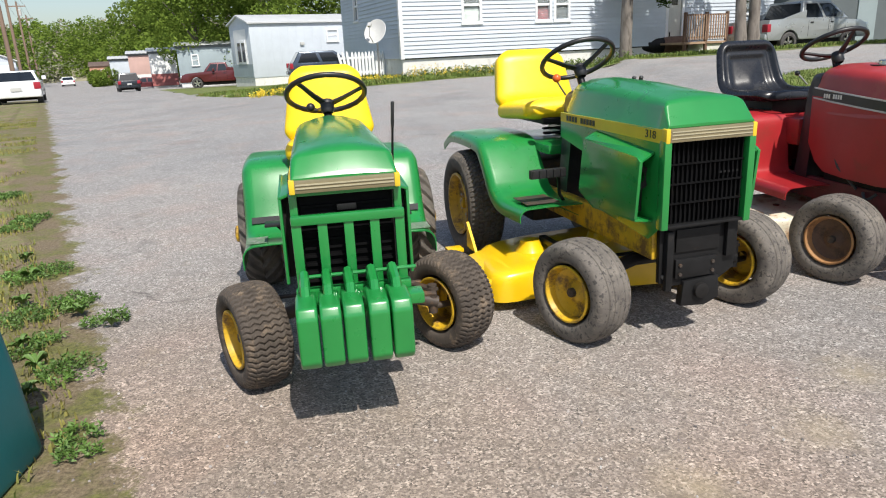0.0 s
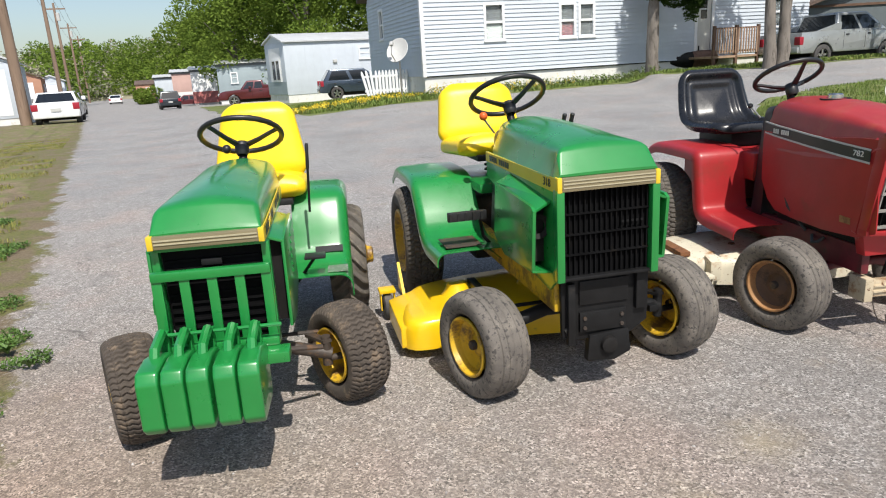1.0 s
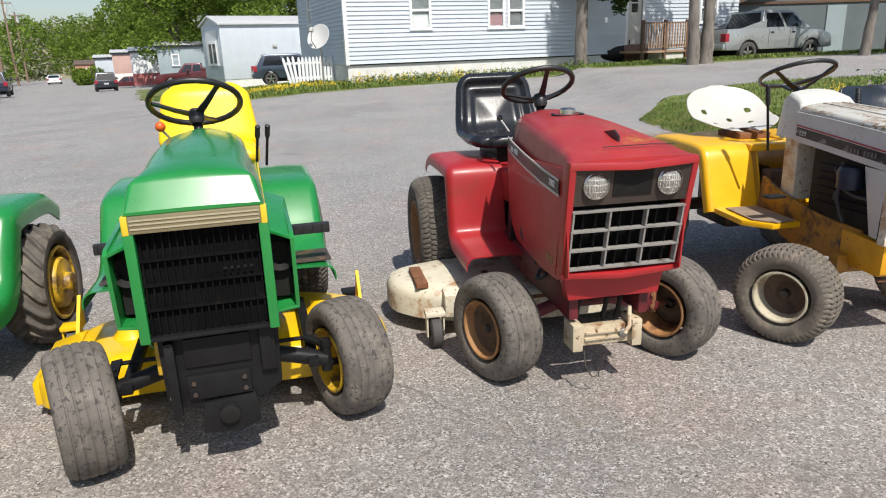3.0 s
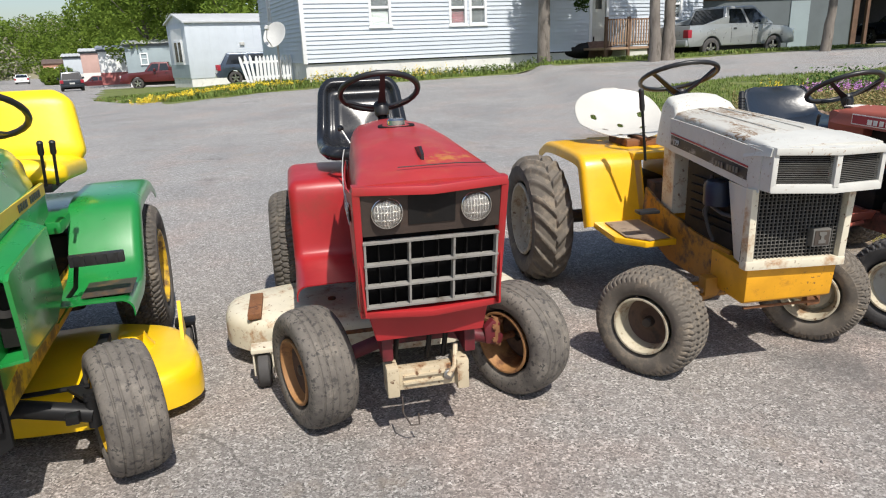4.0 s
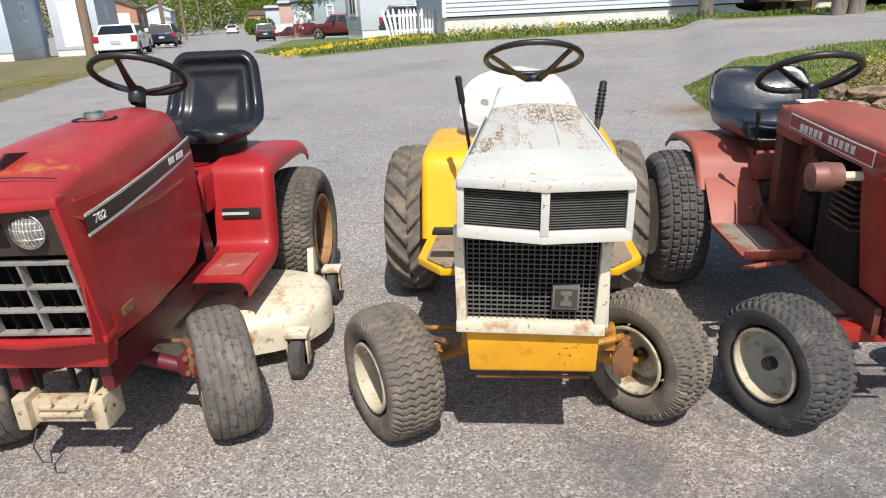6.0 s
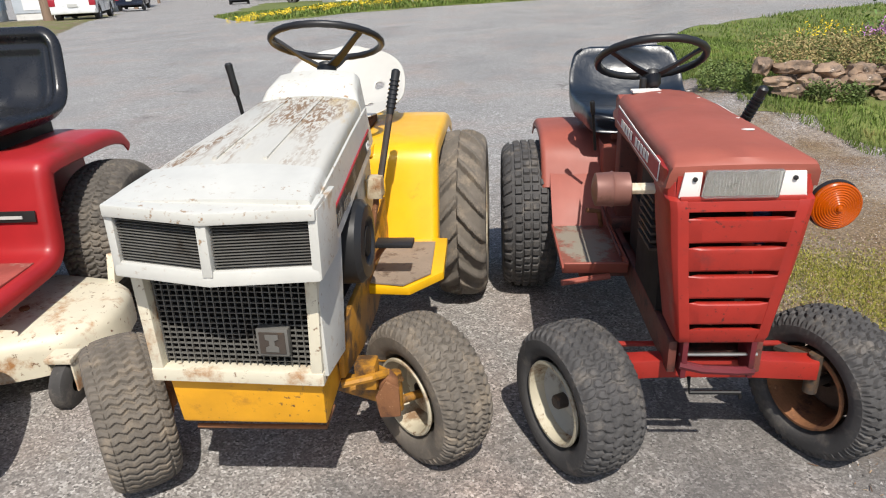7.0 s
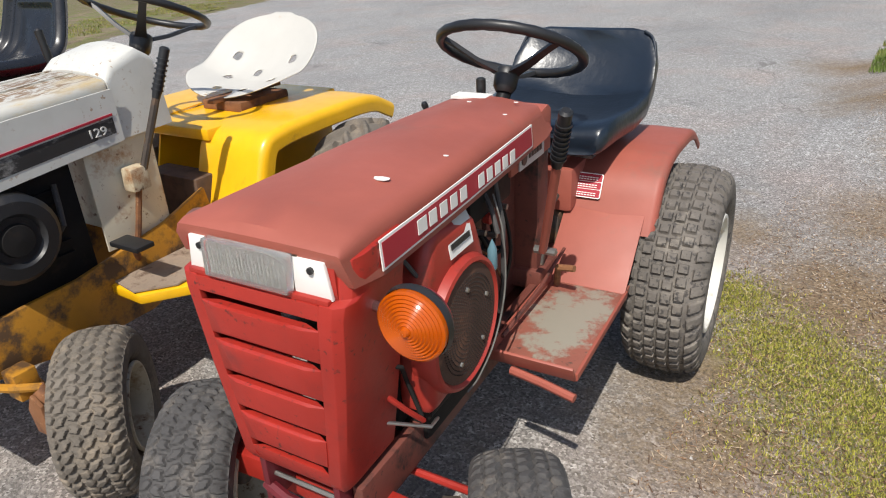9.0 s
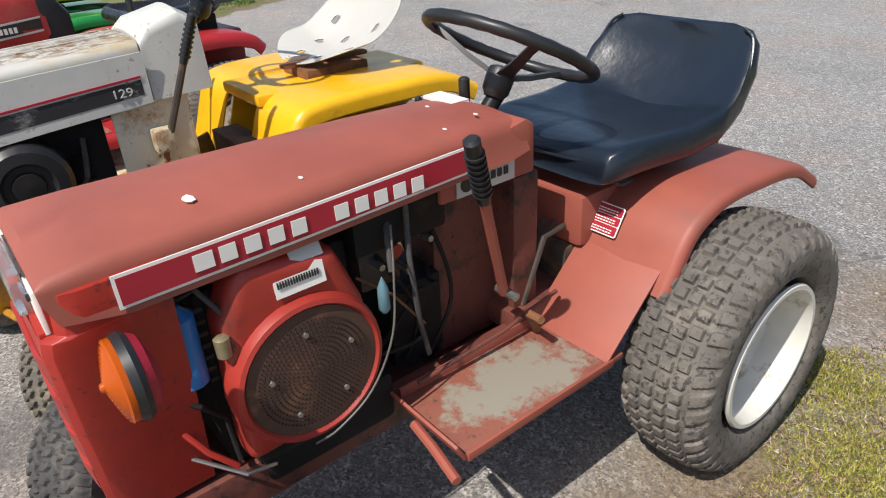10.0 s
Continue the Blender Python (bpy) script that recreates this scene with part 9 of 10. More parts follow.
    part("emblem_field", box(B(), X + 0.067, X + 0.128, -0.0145, -0.0115, 0.592, 0.648), "grease", em)
    part("emblem_shape", prism(B(), [(X + 0.082, 0.598), (X + 0.082, 0.61), (X + 0.091, 0.614), (X + 0.091, 0.628), (X + 0.082, 0.632), (X + 0.082, 0.643), (X + 0.113, 0.643), (X + 0.113, 0.632), (X + 0.104, 0.628), (X + 0.104, 0.614), (X + 0.113, 0.61), (X + 0.113, 0.598)], "y", -0.017, -0.014), "lattice", em)
    lg.matrix_basis = pose(X - 0.026, 0, 0.66, 0, 1.5, 0) @ pose(-X, 0, -0.66)
    # yellow front pan and frame
    bm = loft(B(), [[(X - 0.022 + x, y, z) for x, y in ((-0.181 * k, yf), (0.181 * k, yf), (0.17, 0.3), (-0.17, 0.3))] for z, k, yf in ((0.352, 1.0, 0.045), (0.367, 1.03, 0.02), (0.505, 1.06, 0.01))])
    part("front_pan", bm, "cub_pan", t, "chipped golden yellow front pan", bevel=0.006)
    rod("front_rod", [(-0.15, 0.05, 0.33), (0.19, 0.06, 0.325), (0.195, 0.12, 0.35)], 0.006, "rust", t)
    for s in (-1, 1):
        bm = prism(B(), [(0.2, 0.38), (0.2, 0.52), (0.5, 0.53), (0.8, 0.58), (0.98, 0.64), (1.02, 0.42), (0.7, 0.33), (0.45, 0.33)], "x", X + s * 0.165 - 0.008, X + s * 0.165 + 0.008)
        part("frame_rail", bm, "cub_frame", t, "grimy ochre frame rail", bevel=0.004)
    coarse_engine(t, -0.12, 0.16, 0.1, 0.6, 0.48, 0.85, 11)
    # engine shroud with round intake on the outer side
    bm = lathe(B(), [(0.15, 0.12), (0.22, 0.115), (0.235, 0.1), (0.238, 0.07), (0.225, 0.06), (0.22, 0.0005)], 30, "x", (X, 0.36, 0.72))
    sh = part("flywheel_shroud", bm, "black", t, "black flywheel shroud")
    part("shroud_hub", lathe(B(), [(0.22, 0.045), (0.235, 0.04), (0.238, 0.0005)], 20, "x", (X, 0.36, 0.72)), "dark", sh)
    part("air_cleaner", lathe(B(), [(0.7, 0.0005), (0.7, 0.06), (0.78, 0.062), (0.8, 0.05), (0.8, 0.0005)], 24, "z", (-0.14, 0.3, 0)), "air_can", t)
    # upright dash tower and white cowl
    bm = loft(B(), [hood_ring(y, hw, z0, z1, 0.03, 0.012, tp, dx=X) for y, hw, z0, z1, tp in ((0.745, 0.178, 0.87, 1.04, 0.162), (0.78, 0.175, 0.87, 1.075, 0.15), (0.88, 0.165, 0.87, 1.1, 0.14), (0.93, 0.155, 0.87, 1.07, 0.13))])
    part("dash_cowl", bm, "white_side", t, "white dash cowl")
    part("dash_tower", box(B(), X - 0.15, X + 0.15, 0.74, 0.85, 0.55, 0.88), "cream", t, bevel=0.006)
    part("tower_plate", box(B(), X + 0.15, X + 0.158, 0.62, 0.84, 0.56, 0.9), "cream", t, bevel=0.003)
    steering_wheel(t, (0.042, 1.0, 1.1), 0.187, 23, column_to=(0.042, 0.9, 1.02), turn=-8, dish=0.09, thick=0.011)
    gripped_lever(t, (0.235, 0.74, 0.72), (0.3, 0.88, 1.1), 0.011, 0.14, "grease", "black", 0.0145, 7)
    part("lever_boss", box(B(), 0.205, 0.255, 0.71, 0.77, 0.72, 0.79), "cream_rust", t, bevel=0.008)
    rod("lever_link", [(0.23, 0.74, 0.72), (0.21, 0.72, 0.6), (0.19, 0.7, 0.5)], 0.009, "rust", t)
    gripped_lever(t, (-0.2, 0.86, 0.8), (-0.243, 0.85, 1.14), 0.007, 0.1, "black_metal", "black", 0.013)
    rod("pedal_arm", [(0.2, 0.7, 0.5), (0.26, 0.66, 0.58), (0.3, 0.62, 0.6)], 0.01, "rust", t)
    part("pedal", box(B(), 0.24, 0.36, 0.6, 0.66, 0.595, 0.61), "black", t, "black foot pedal", bevel=0.004)
    part("pedal", box(B(), -0.34, -0.24, 0.6, 0.66, 0.595, 0.61), "black", t, "black foot pedal", bevel=0.004)
    # fenders and footrests
    line = smooth_line([(0.98, 0.45), (1.04, 0.62), (1.1, 0.79), (1.24, 0.81), (1.7, 0.81), (1.84, 0.74)], 6)
    for s in (-1, 1):
        bm = fender_shell(line, 0.13 + s * (X - 0.06), 0.42 + s * (X - 0.06), s, 0.03, 0.03)
        fe = part("fender", bm, "cub_yellow", t, "golden yellow rear fender")
        bm = prism(B(), [(0.98, 0.4), (1.1, 0.76), (1.66, 0.78), (1.7, 0.4)], "x", X + s * 0.15 - 0.004, X + s * 0.15 + 0.004)
        part("fender_wall", bm, "cub_yellow", fe)
        bm = prism(B(), [(X - 0.025 + s * 0.17, 0.59), (X - 0.025 + s * 0.33, 0.58), (X - 0.025 + s * 0.43, 0.7), (X - 0.025 + s * 0.42, 1.0), (X - 0.025 + s * 0.17, 1.0)], "z", 0.44, 0.47)
        fo = part("footrest", bm, "cub_yellow", t, "golden yellow footrest with rusty grip mat", bevel=0.006)
        bm = prism(B(), [(X - 0.025 + s * 0.2, 0.6), (X - 0.025 + s * 0.31, 0.58), (X - 0.025 + s * 0.39, 0.67), (X - 0.025 + s * 0.38, 0.94), (X - 0.025 + s * 0.2, 0.94)], "z", 0.474, 0.479)
        part("grip_mat", bm, "tread_plate", fo)
    part("fender_bridge", box(B(), X - 0.2, X + 0.12, 1.08, 1.76, 0.76, 0.8), "cub_yellow", t, bevel=0.01)
    part("bridge_box", box(B(), X - 0.12, X + 0.14, 0.98, 1.08, 0.5, 0.66), "rust_dark", t, bevel=0.008)
    part("seat_bracket", box(B(), X - 0.14, X + 0.06, 1.3, 1.55, 0.8, 0.835), "rust", t, bevel=0.006)
    part("seat_spring", box(B(), X - 0.06, X - 0.02, 1.25, 1.6, 0.835, 0.85), "rust", t, bevel=0.004)
    steel_pan_seat(t, pose(X - 0.075, 1.28, 0.845, 6) @ Matrix.Diagonal((1.12, 1.06, 1.0, 1)))
    part("transaxle", box(B(), -0.12, 0.16, 1.34, 1.72, 0.24, 0.62), "grease", t, bevel=0.03)
    rod("rear_axle", [(-0.46, 1.52, 0.37), (0.44, 1.52, 0.37)], 0.04, "grease", t)
    bm = tube(B(), [(-0.36, 0.3, 0.25), (-0.12, 0.3, 0.32), (0.12, 0.3, 0.32), (0.33, 0.3, 0.25)], 0.03, 10)
    part("front_axle", bm, "cub_frame", t)
    for s in (-1, 1):
        axle_end(t, -0.02 + s * 0.35, 0.3, 0.26, s, 36, "cub_frame", 0.09)
        part("knuckle", lathe(B(), [(0.235, 0.0005), (0.235, 0.024), (0.265, 0.03), (0.33, 0.028), (0.345, 0.018), (0.36, 0.008), (0.36, 0.0005)], 14, "z", (-0.02 + s * 0.335, 0.275, 0)), "rust", t)
        part("knuckle_plate", prism(B(), [(-0.02 + s * 0.31, 0.22), (-0.02 + s * 0.37, 0.225), (-0.02 + s * 0.37, 0.32), (-0.02 + s * 0.335, 0.345), (-0.02 + s * 0.3, 0.29)], "y", 0.24, 0.252), "rust", t, "rust-streaked steering knuckle plate", bevel=0.004)
        rod("steering_arm", [(-0.02 + s * 0.335, 0.275, 0.35), (-0.02 + s * 0.3, 0.22, 0.37), (-0.02 + s * 0.22, 0.2, 0.36)], 0.012, "cub_frame", t)
        part("axle_bracket", box(B(), X + s * 0.22 - 0.03, X + s * 0.22 + 0.03, 0.23, 0.29, 0.32, 0.4), "cub_frame", t, bevel=0.006)
    tie_rod(t, (-0.38, 0.41, 0.31), (0.33, 0.41, 0.31), "cub_frame")
    for s in (-1, 1):
        wheel("front_wheel", t, 0.227, 0.115, 0.195 if s < 0 else 0.18, "zigzag" if s < 0 else "turf", "rubber_mud", "cream_rim", (-0.02 + s * 0.43, 0.3 + 0.072 * s, 0.236), 36 if s < 0 else 44, s, disc="rust_dark" if s < 0 else "cream_rim", hub="deep", label="cream front wheel with worn muddy tyre")
        wheel("rear_wheel", t, 0.366, 0.2, 0.225, "ag", "rubber_mud", "cream_rim", (-0.04 + s * 0.5, 1.53, 0.372), 0, s, hub="bolts", label="cream rear wheel with tall lugged farm tyre")
    return t


# ---------- the faded red tractor ----------
def faded_tractor(m):
    t = thing("garden_tractor", "faded brick-red garden tractor with exposed engine, amber lamp and navy seat", "garden tractor", m, "tractors parked in a row")
    bm = loft(B(), [hood_ring(y, hw, z0, z1, r, cr, tp) for y, hw, z0, z1, r, cr, tp in ((-0.004, 0.178, 0.95, 0.968, 0.006, 0.003, 0.172), (0.01, 0.182, 0.91, 0.978, 0.018, 0.008, 0.175), (0.1, 0.181, 0.893, 0.986, 0.03, 0.013, 0.168),
                                                               (0.35, 0.176, 0.894, 0.988, 0.034, 0.016, 0.162), (0.65, 0.168, 0.9, 0.988, 0.036, 0.016, 0.154), (0.88, 0.16, 0.905, 0.985, 0.04, 0.014, 0.145), (0.94, 0.15, 0.91, 0.97, 0.03, 0.008, 0.13))])
    hood = part("bonnet", bm, "dull_red", t, "matt brick-red bonnet with paint chips")
    for x, y in ((0.088, 0.24), (0.1, 0.75), (0.12, 0.42), (-0.02, 0.8), (0.09, 0.84)):
        s_ = 0.016 if y == 0.24 else 0.006
        chip_ = plate(B(), [(s_ * math.cos(a * 0.9) * (1 + 0.3 * (a % 2)), s_ * 0.6 * math.sin(a * 0.9)) for a in range(7)], 0.0012, pose(x, y, 1.0005 - (0.011 if abs(x) > 0.09 else 0.003 if abs(x) > 0.05 else 0.0), 0))
        part("paint_chip", chip_, "decal_white", hood)
    part("top_label", box(B(), -0.1, 0.0, 0.85, 0.9, 0.993, 1.0), "decal_white", hood, "white label")
    for s in (-1, 1):
        bm = loft(B(), [[(s * (x + d), y, z) for d, z in ((0, z0), (0.0025, z0), (-0.0005, z1), (-0.003, z1))] for y, x, z0, z1 in ((0.085, 0.1825, 0.905, 0.958), (0.22, 0.1795, 0.906, 0.959), (0.4, 0.1755, 0.908, 0.962), (0.76, 0.165, 0.915, 0.969))])
        band = part("bonnet_band", bm, "decal_white", hood, "red and white brand band")
        bm = loft(B(), [[(s * (x + d), y, z) for d, z in ((0.001, z0), (0.0033, z0), (0.0006, z1), (-0.001, z1))] for y, x, z0, z1 in ((0.09, 0.1825, 0.91, 0.953), (0.22, 0.1795, 0.911, 0.954), (0.4, 0.1755, 0.913, 0.957), (0.755, 0.165, 0.92, 0.964))])
        part("band_field", bm, "decal_red", band)
        q = pose(s * 0.1785, 0.42, 0.934, 88, 0, 90 * s + 1.1 * s)
        for i in range(11):
            if i != 5:
                x = (-5.5 + i) * 0.041 + 0.004
                part("brand_block", box(B(), x, x + 0.041 * (0.66 if i else 0.76), -0.0135, 0.0135, 0, 0.0012, q), "decal_white", band)
    # nose: tall pressed panel with five long slots
    def nose_at(z):
        for (z0, h0, y0), (z1, h1, y1) in zip(NOSE, NOSE[1:]):
            if z <= z1:
                u = (z - z0) / (z1 - z0)
                return h0 + (h1 - h0) * u, y0 + (y1 - y0) * u
    NOSE = ((0.475, 0.108, 0.0), (0.5, 0.112, -0.012), (0.7, 0.136, -0.02), (0.86, 0.152, -0.024), (0.885, 0.156, -0.02), (0.89, 0.156, 0.0), (0.955, 0.16, 0.006))
    levels = [0.475, 0.487, 0.5, 0.6, 0.7, 0.78, 0.86, 0.885, 0.89, 0.955]
    n = None
    for s in (-1, 1):
        rings = []
        for z in levels:
            hw, y0 = nose_at(z)
            k = min(1.0, max(0.0, (z - 0.475) / 0.3))
            rings.append([(s * (hw - 0.024), y0, z), (s * (hw + 0.003), y0, z), (s * (hw + 0.008 + 0.01 * k), y0 + 0.012, z), (s * (hw + 0.01 + 0.013 * k), y0 + 0.035, z), (s * (hw + 0.008 + 0.01 * k), 0.16, z), (s * (hw - 0.002), 0.16, z), (s * hw, y0 + 0.04, z), (s * (hw - 0.006), y0 + 0.012, z), (s * (hw - 0.024), y0 + 0.012, z)])
        cheek = part("nose_panel" if s < 0 else "nose_cheek", loft(B(), rings), "bright_red", n or t, "bright red slotted nose panel" if s < 0 else "", bevel=0.004)
        n = n or cheek
    def band(name, z0, z1, lip=0.0):
        rings = []
        for k in range(9):
            u = -1 + k / 4
            row = []
            for z, dy in ((z0, 0.0), (z0 + 0.006, -lip * 0.5), (z1 - 0.012, -lip), (z1 - 0.003, -lip * 0.9), (z1, -lip * 0.3), (z1, 0.011), (z0, 0.011)):
                hw, y0 = nose_at(z)
                row.append((u * (hw - 0.023), y0 + dy * min(1.0, 4 * (1 - abs(u))), z))
            rings.append(row)
        part(name, loft(B(), rings), "bright_red", n, bevel=0.0015)
    band("nose_sill", 0.475, 0.522)
    band("nose_header", 0.858, 0.884)
    part("nose_ledge", box(B(), -0.15, 0.15, -0.018, 0.03, 0.882, 0.894), "bright_red", n, bevel=0.003)
    for k in range(4):
        z = 0.845 - k * 0.079
        band("nose_slat", z - 0.07, z - 0.0045, 0.009)
    # headlamp strip
    ls = part("lamp_strip", box(B(), -0.157, 0.157, -0.002, 0.02, 0.892, 0.958), "bright_red", t)
    part("reflector", box(B(), -0.092, 0.09, -0.007, 0.004, 0.897, 0.957), "dim_reflector", ls)
    lens = part("lens", prism(B(), [(-0.1, 0.893), (0.08, 0.893), (0.086, 0.962), (-0.094, 0.962)], "y", -0.028, -0.0095), "lens", ls, "ribbed clear headlamp lens", bevel=0.004)
    for k in range(22):
        x = -0.086 + k * 0.0074
        part("lens_rib", box(B(), x - 0.0015, x + 0.0015, -0.0296, -0.0275, 0.904 if k % 2 else 0.922, 0.954 if k % 3 else 0.94), "lens", lens)
    for s in (-1, 1):
        bm = prism(B(), [(s * 0.091 - 0.011, 0.886), (s * 0.153, 0.89), (s * 0.143, 0.954), (s * 0.089 - 0.011, 0.954)], "y", -0.009, -0.002)
        wp = part("lamp_blank", bm, "decal_white", ls, "white blanking plate", bevel=0.002)
        part("screw", lathe(B(), [(-0.008, 0.006), (-0.014, 0.006), (-0.015, 0.0005)], 8, "y", (s * 0.118, 0, 0.938)), "black", wp)
    # amber lamp on a stalk
    c = (0.255, 0.05, 0.842)
    al = part("marker_lamp", lathe(B(), [(0.002, 0.063), (0.014, 0.066), (0.022, 0.062), (0.026, 0.05)], 36, "y", c), "black", t, "round two-sided amber marker lamp on a stalk")
    rings = [(0.004, 0.062), (-0.006, 0.062)]
    for k in range(9):
        r = 0.058 - k * 0.0058
        y = -0.008 - 0.014 * (k / 8) ** 0.8
        rings += [(y - 0.0009, r), (y + 0.0006, r - 0.0026)]
    part("amber_lens", lathe(B(), rings + [(-0.028, 0.006), (-0.029, 0.0005)], 40, "y", c), "amber", al, "amber lens with pressed rings")
    part("lamp_reflector", lathe(B(), [(0.0, 0.058), (0.01, 0.045), (0.012, 0.0005)], 30, "y", c), "reflector", al)
    part("red_back_lens", lathe(B(), [(0.022, 0.061), (0.034, 0.054), (0.044, 0.028), (0.047, 0.0005)], 30, "y", c), "decal_red", al, "dark red rear lens")
    rod("lamp_stalk", [(0.15, 0.07, 0.85), (0.2, 0.068, 0.845)], 0.01, "chrome", al)
    # muffler on the other side
    mf = part("muffler", lathe(B(), [(-0.005, 0.0005), (0.0, 0.03), (0.006, 0.045), (0.045, 0.047), (0.05, 0.05), (0.055, 0.047), (0.095, 0.045), (0.1, 0.03), (0.105, 0.0005)], 24, "x", (-0.335, 0.16, 0.862)), "muffler", t, "brown drum muffler")
    rod("muffler_pipe", [(-0.24, 0.16, 0.862), (-0.17, 0.16, 0.862)], 0.016, "cream", mf)
    # frame and exposed engine
    for s in (-1, 1):
        # lower frame takes the shade-darkened red
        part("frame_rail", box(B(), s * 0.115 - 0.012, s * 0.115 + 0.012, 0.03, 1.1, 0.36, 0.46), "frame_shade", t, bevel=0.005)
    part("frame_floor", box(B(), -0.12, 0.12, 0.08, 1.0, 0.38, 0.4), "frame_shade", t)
    eng = part("engine_block", box(B(), -0.13, 0.1, 0.2, 0.5, 0.46, 0.84), "dark", t, "dark exposed engine", bevel=0.015)
    for k in range(7):
        part("cooling_fin", box(B(), -0.16, 0.1, 0.2, 0.36, 0.66 + k * 0.024, 0.668 + k * 0.024), "grease", eng)
    bm = loft(B(), [[(x, y, z) for y, z in ((0.215, 0.5), (0.47, 0.52), (0.49, 0.74), (0.44, 0.87), (0.26, 0.9), (0.215, 0.8))] for x in (0.09, 0.175)])
    sh = part("engine_shroud", bm, "engine_red", eng, "red blower housing", bevel=0.03, segs=3)
    part("blower_ring", lathe(B(), [(0.14, 0.15), (0.178, 0.15), (0.193, 0.144), (0.196, 0.136), (0.188, 0.13)], 44, "x", (0, 0.355, 0.655)), "engine_red", sh)
    disc = part("blower_screen", lathe(B(), [(0.18, 0.131), (0.19, 0.13), (0.193, 0.1), (0.194, 0.0005)], 44, "x", (0, 0.355, 0.655)), "screen", sh, "round rusty perforated screen")
    for a in range(5):
        u = a * 1.257 + 0.4
        part("screen_bolt", lathe(B(), [(0.191, 0.006), (0.198, 0.005), (0.1985, 0.0005)], 8, "x", (0, 0.355 + 0.085 * math.cos(u), 0.655 + 0.085 * math.sin(u))), "bare", disc)
    holes = B()
    for ring in range(1, 13):
        for a in range(ring * 7):
            u = 2 * math.pi * a / (ring * 7)
            lathe(holes, [(0.193, 0.0017), (0.1948, 0.0016), (0.1949, 0.0004)], 4, "x", (0, 0.355 + ring * 0.009 * math.cos(u), 0.655 + ring * 0.009 * math.sin(u)))
    part("screen_perforation", holes, "dark", disc)
    part("engine_label", plate(B(), [(-0.045, -0.02), (0.05, -0.02), (0.05, 0.02), (0.03, 0.026), (-0.03, 0.022), (-0.045, 0.01)], 0.0015, pose(0.1755, 0.36, 0.838, 80, 0, 90)), "decal_white", sh, "torn white serial label")
    bars("label_bars", 16, 0.08, 0.012, pose(0.178, 0.36, 0.842, 80, 0, 90), "stripe_black", sh, 0.45)
    part("engine_label", plate(B(), [(-0.03, -0.013), (0.03, -0.013), (0.03, 0.013), (-0.03, 0.013)], 0.0015, pose(0.164, 0.385, 0.878, 60, 0, 90)), "decal_grey", sh, "pale blue label")
    part("ignition_coil", lathe(B(), [(0.7, 0.0005), (0.7, 0.026), (0.83, 0.027), (0.84, 0.015), (0.85, 0.008), (0.85, 0.0005)], 18, "z", (0.13, 0.165, 0)), "blue_can", eng, "blue ignition coil")
    rod("plug_wire", [(0.115, 0.17, 0.85), (0.14, 0.2, 0.87), (0.16, 0.24, 0.8), (0.17, 0.23, 0.76)], 0.005, "rubber_dark", eng)
    part("fuel_filter", lathe(B(), [(0.69, 0.0005), (0.69, 0.006), (0.7, 0.012), (0.745, 0.011), (0.76, 0.005), (0.77, 0.0005)], 12, "z", (0.165, 0.53, 0)), "lens_blue", eng, "pale blue fuel filter")
    rod("fuel_line", [(0.17, 0.55, 0.775), (0.15, 0.56, 0.83), (0.12, 0.58, 0.86)], 0.006, "rubber_dark", eng)
    rod("choke_cable", smooth_line3([(0.15, 0.57, 0.86), (0.185, 0.545, 0.78), (0.2, 0.52, 0.66), (0.202, 0.46, 0.56), (0.2, 0.38, 0.51), (0.196, 0.33, 0.5)]), 0.0022, "lattice", eng)
    rod("cable", [(0.13, 0.62, 0.88), (0.16, 0.6, 0.78), (0.15, 0.62, 0.62), (0.12, 0.66, 0.5)], 0.006, "rubber_dark", eng)
    part("carburettor", box(B(), 0.0, 0.1, 0.52, 0.62, 0.7, 0.8), "grease", eng, bevel=0.015)
    part("air_box", box(B(), -0.08, 0.13, 0.5, 0.72, 0.8, 0.885), "dark", eng, "black air cleaner box", bevel=0.012)
    part("battery_box", box(B(), -0.1, 0.07, 0.6, 0.74, 0.46, 0.66), "dark", eng, bevel=0.008)
    part("plug_cap", lathe(B(), [(0.75, 0.0005), (0.75, 0.013), (0.785, 0.014), (0.79, 0.006), (0.79, 0.0005)], 10, "z", (0.168, 0.215, 0)), "gold_trim", eng)
    part("solenoid_cap", lathe(B(), [(0.12, 0.014), (0.135, 0.014), (0.138, 0.0005)], 10, "x", (0, 0.59, 0.79)), "engine_red", eng, "red terminal cap")
    for y, z in ((0.55, 0.77), (0.61, 0.74), (0.67, 0.79)):
        part("terminal", lathe(B(), [(0.1, 0.008), (0.14, 0.007), (0.141, 0.0005)], 8, "x", (0, y, z)), "bare", eng)
    # hoses coloured near-black to hold the engine bay's shade
    for k, (y0, z0, y1, z1) in enumerate(((0.55, 0.8, 0.64, 0.5), (0.6, 0.84, 0.57, 0.56), (0.68, 0.82, 0.7, 0.48), (0.58, 0.72, 0.72, 0.68), (0.5, 0.6, 0.68, 0.56))):
        rod("hose", smooth_line3([(0.06, y0, z0), (0.11, y0 + 0.02, z0 - 0.04), (0.12, (y0 + y1) / 2 + 0.04, (z0 + z1) / 2 - 0.03), (0.08, y1 - 0.02, z1 - 0.02), (0.05, y1, z1)]), 0.005, "dark", eng)
    rod("governor_rod", [(0.12, 0.5, 0.76), (0.15, 0.56, 0.71), (0.14, 0.64, 0.6)], 0.003, "rust", eng)
    part("starter", lathe(B(), [(0.2, 0.0005), (0.2, 0.04), (0.36, 0.04), (0.37, 0.02), (0.37, 0.0005)], 18, "y", (0.12, 0.04, 0.5)), "dark", eng)
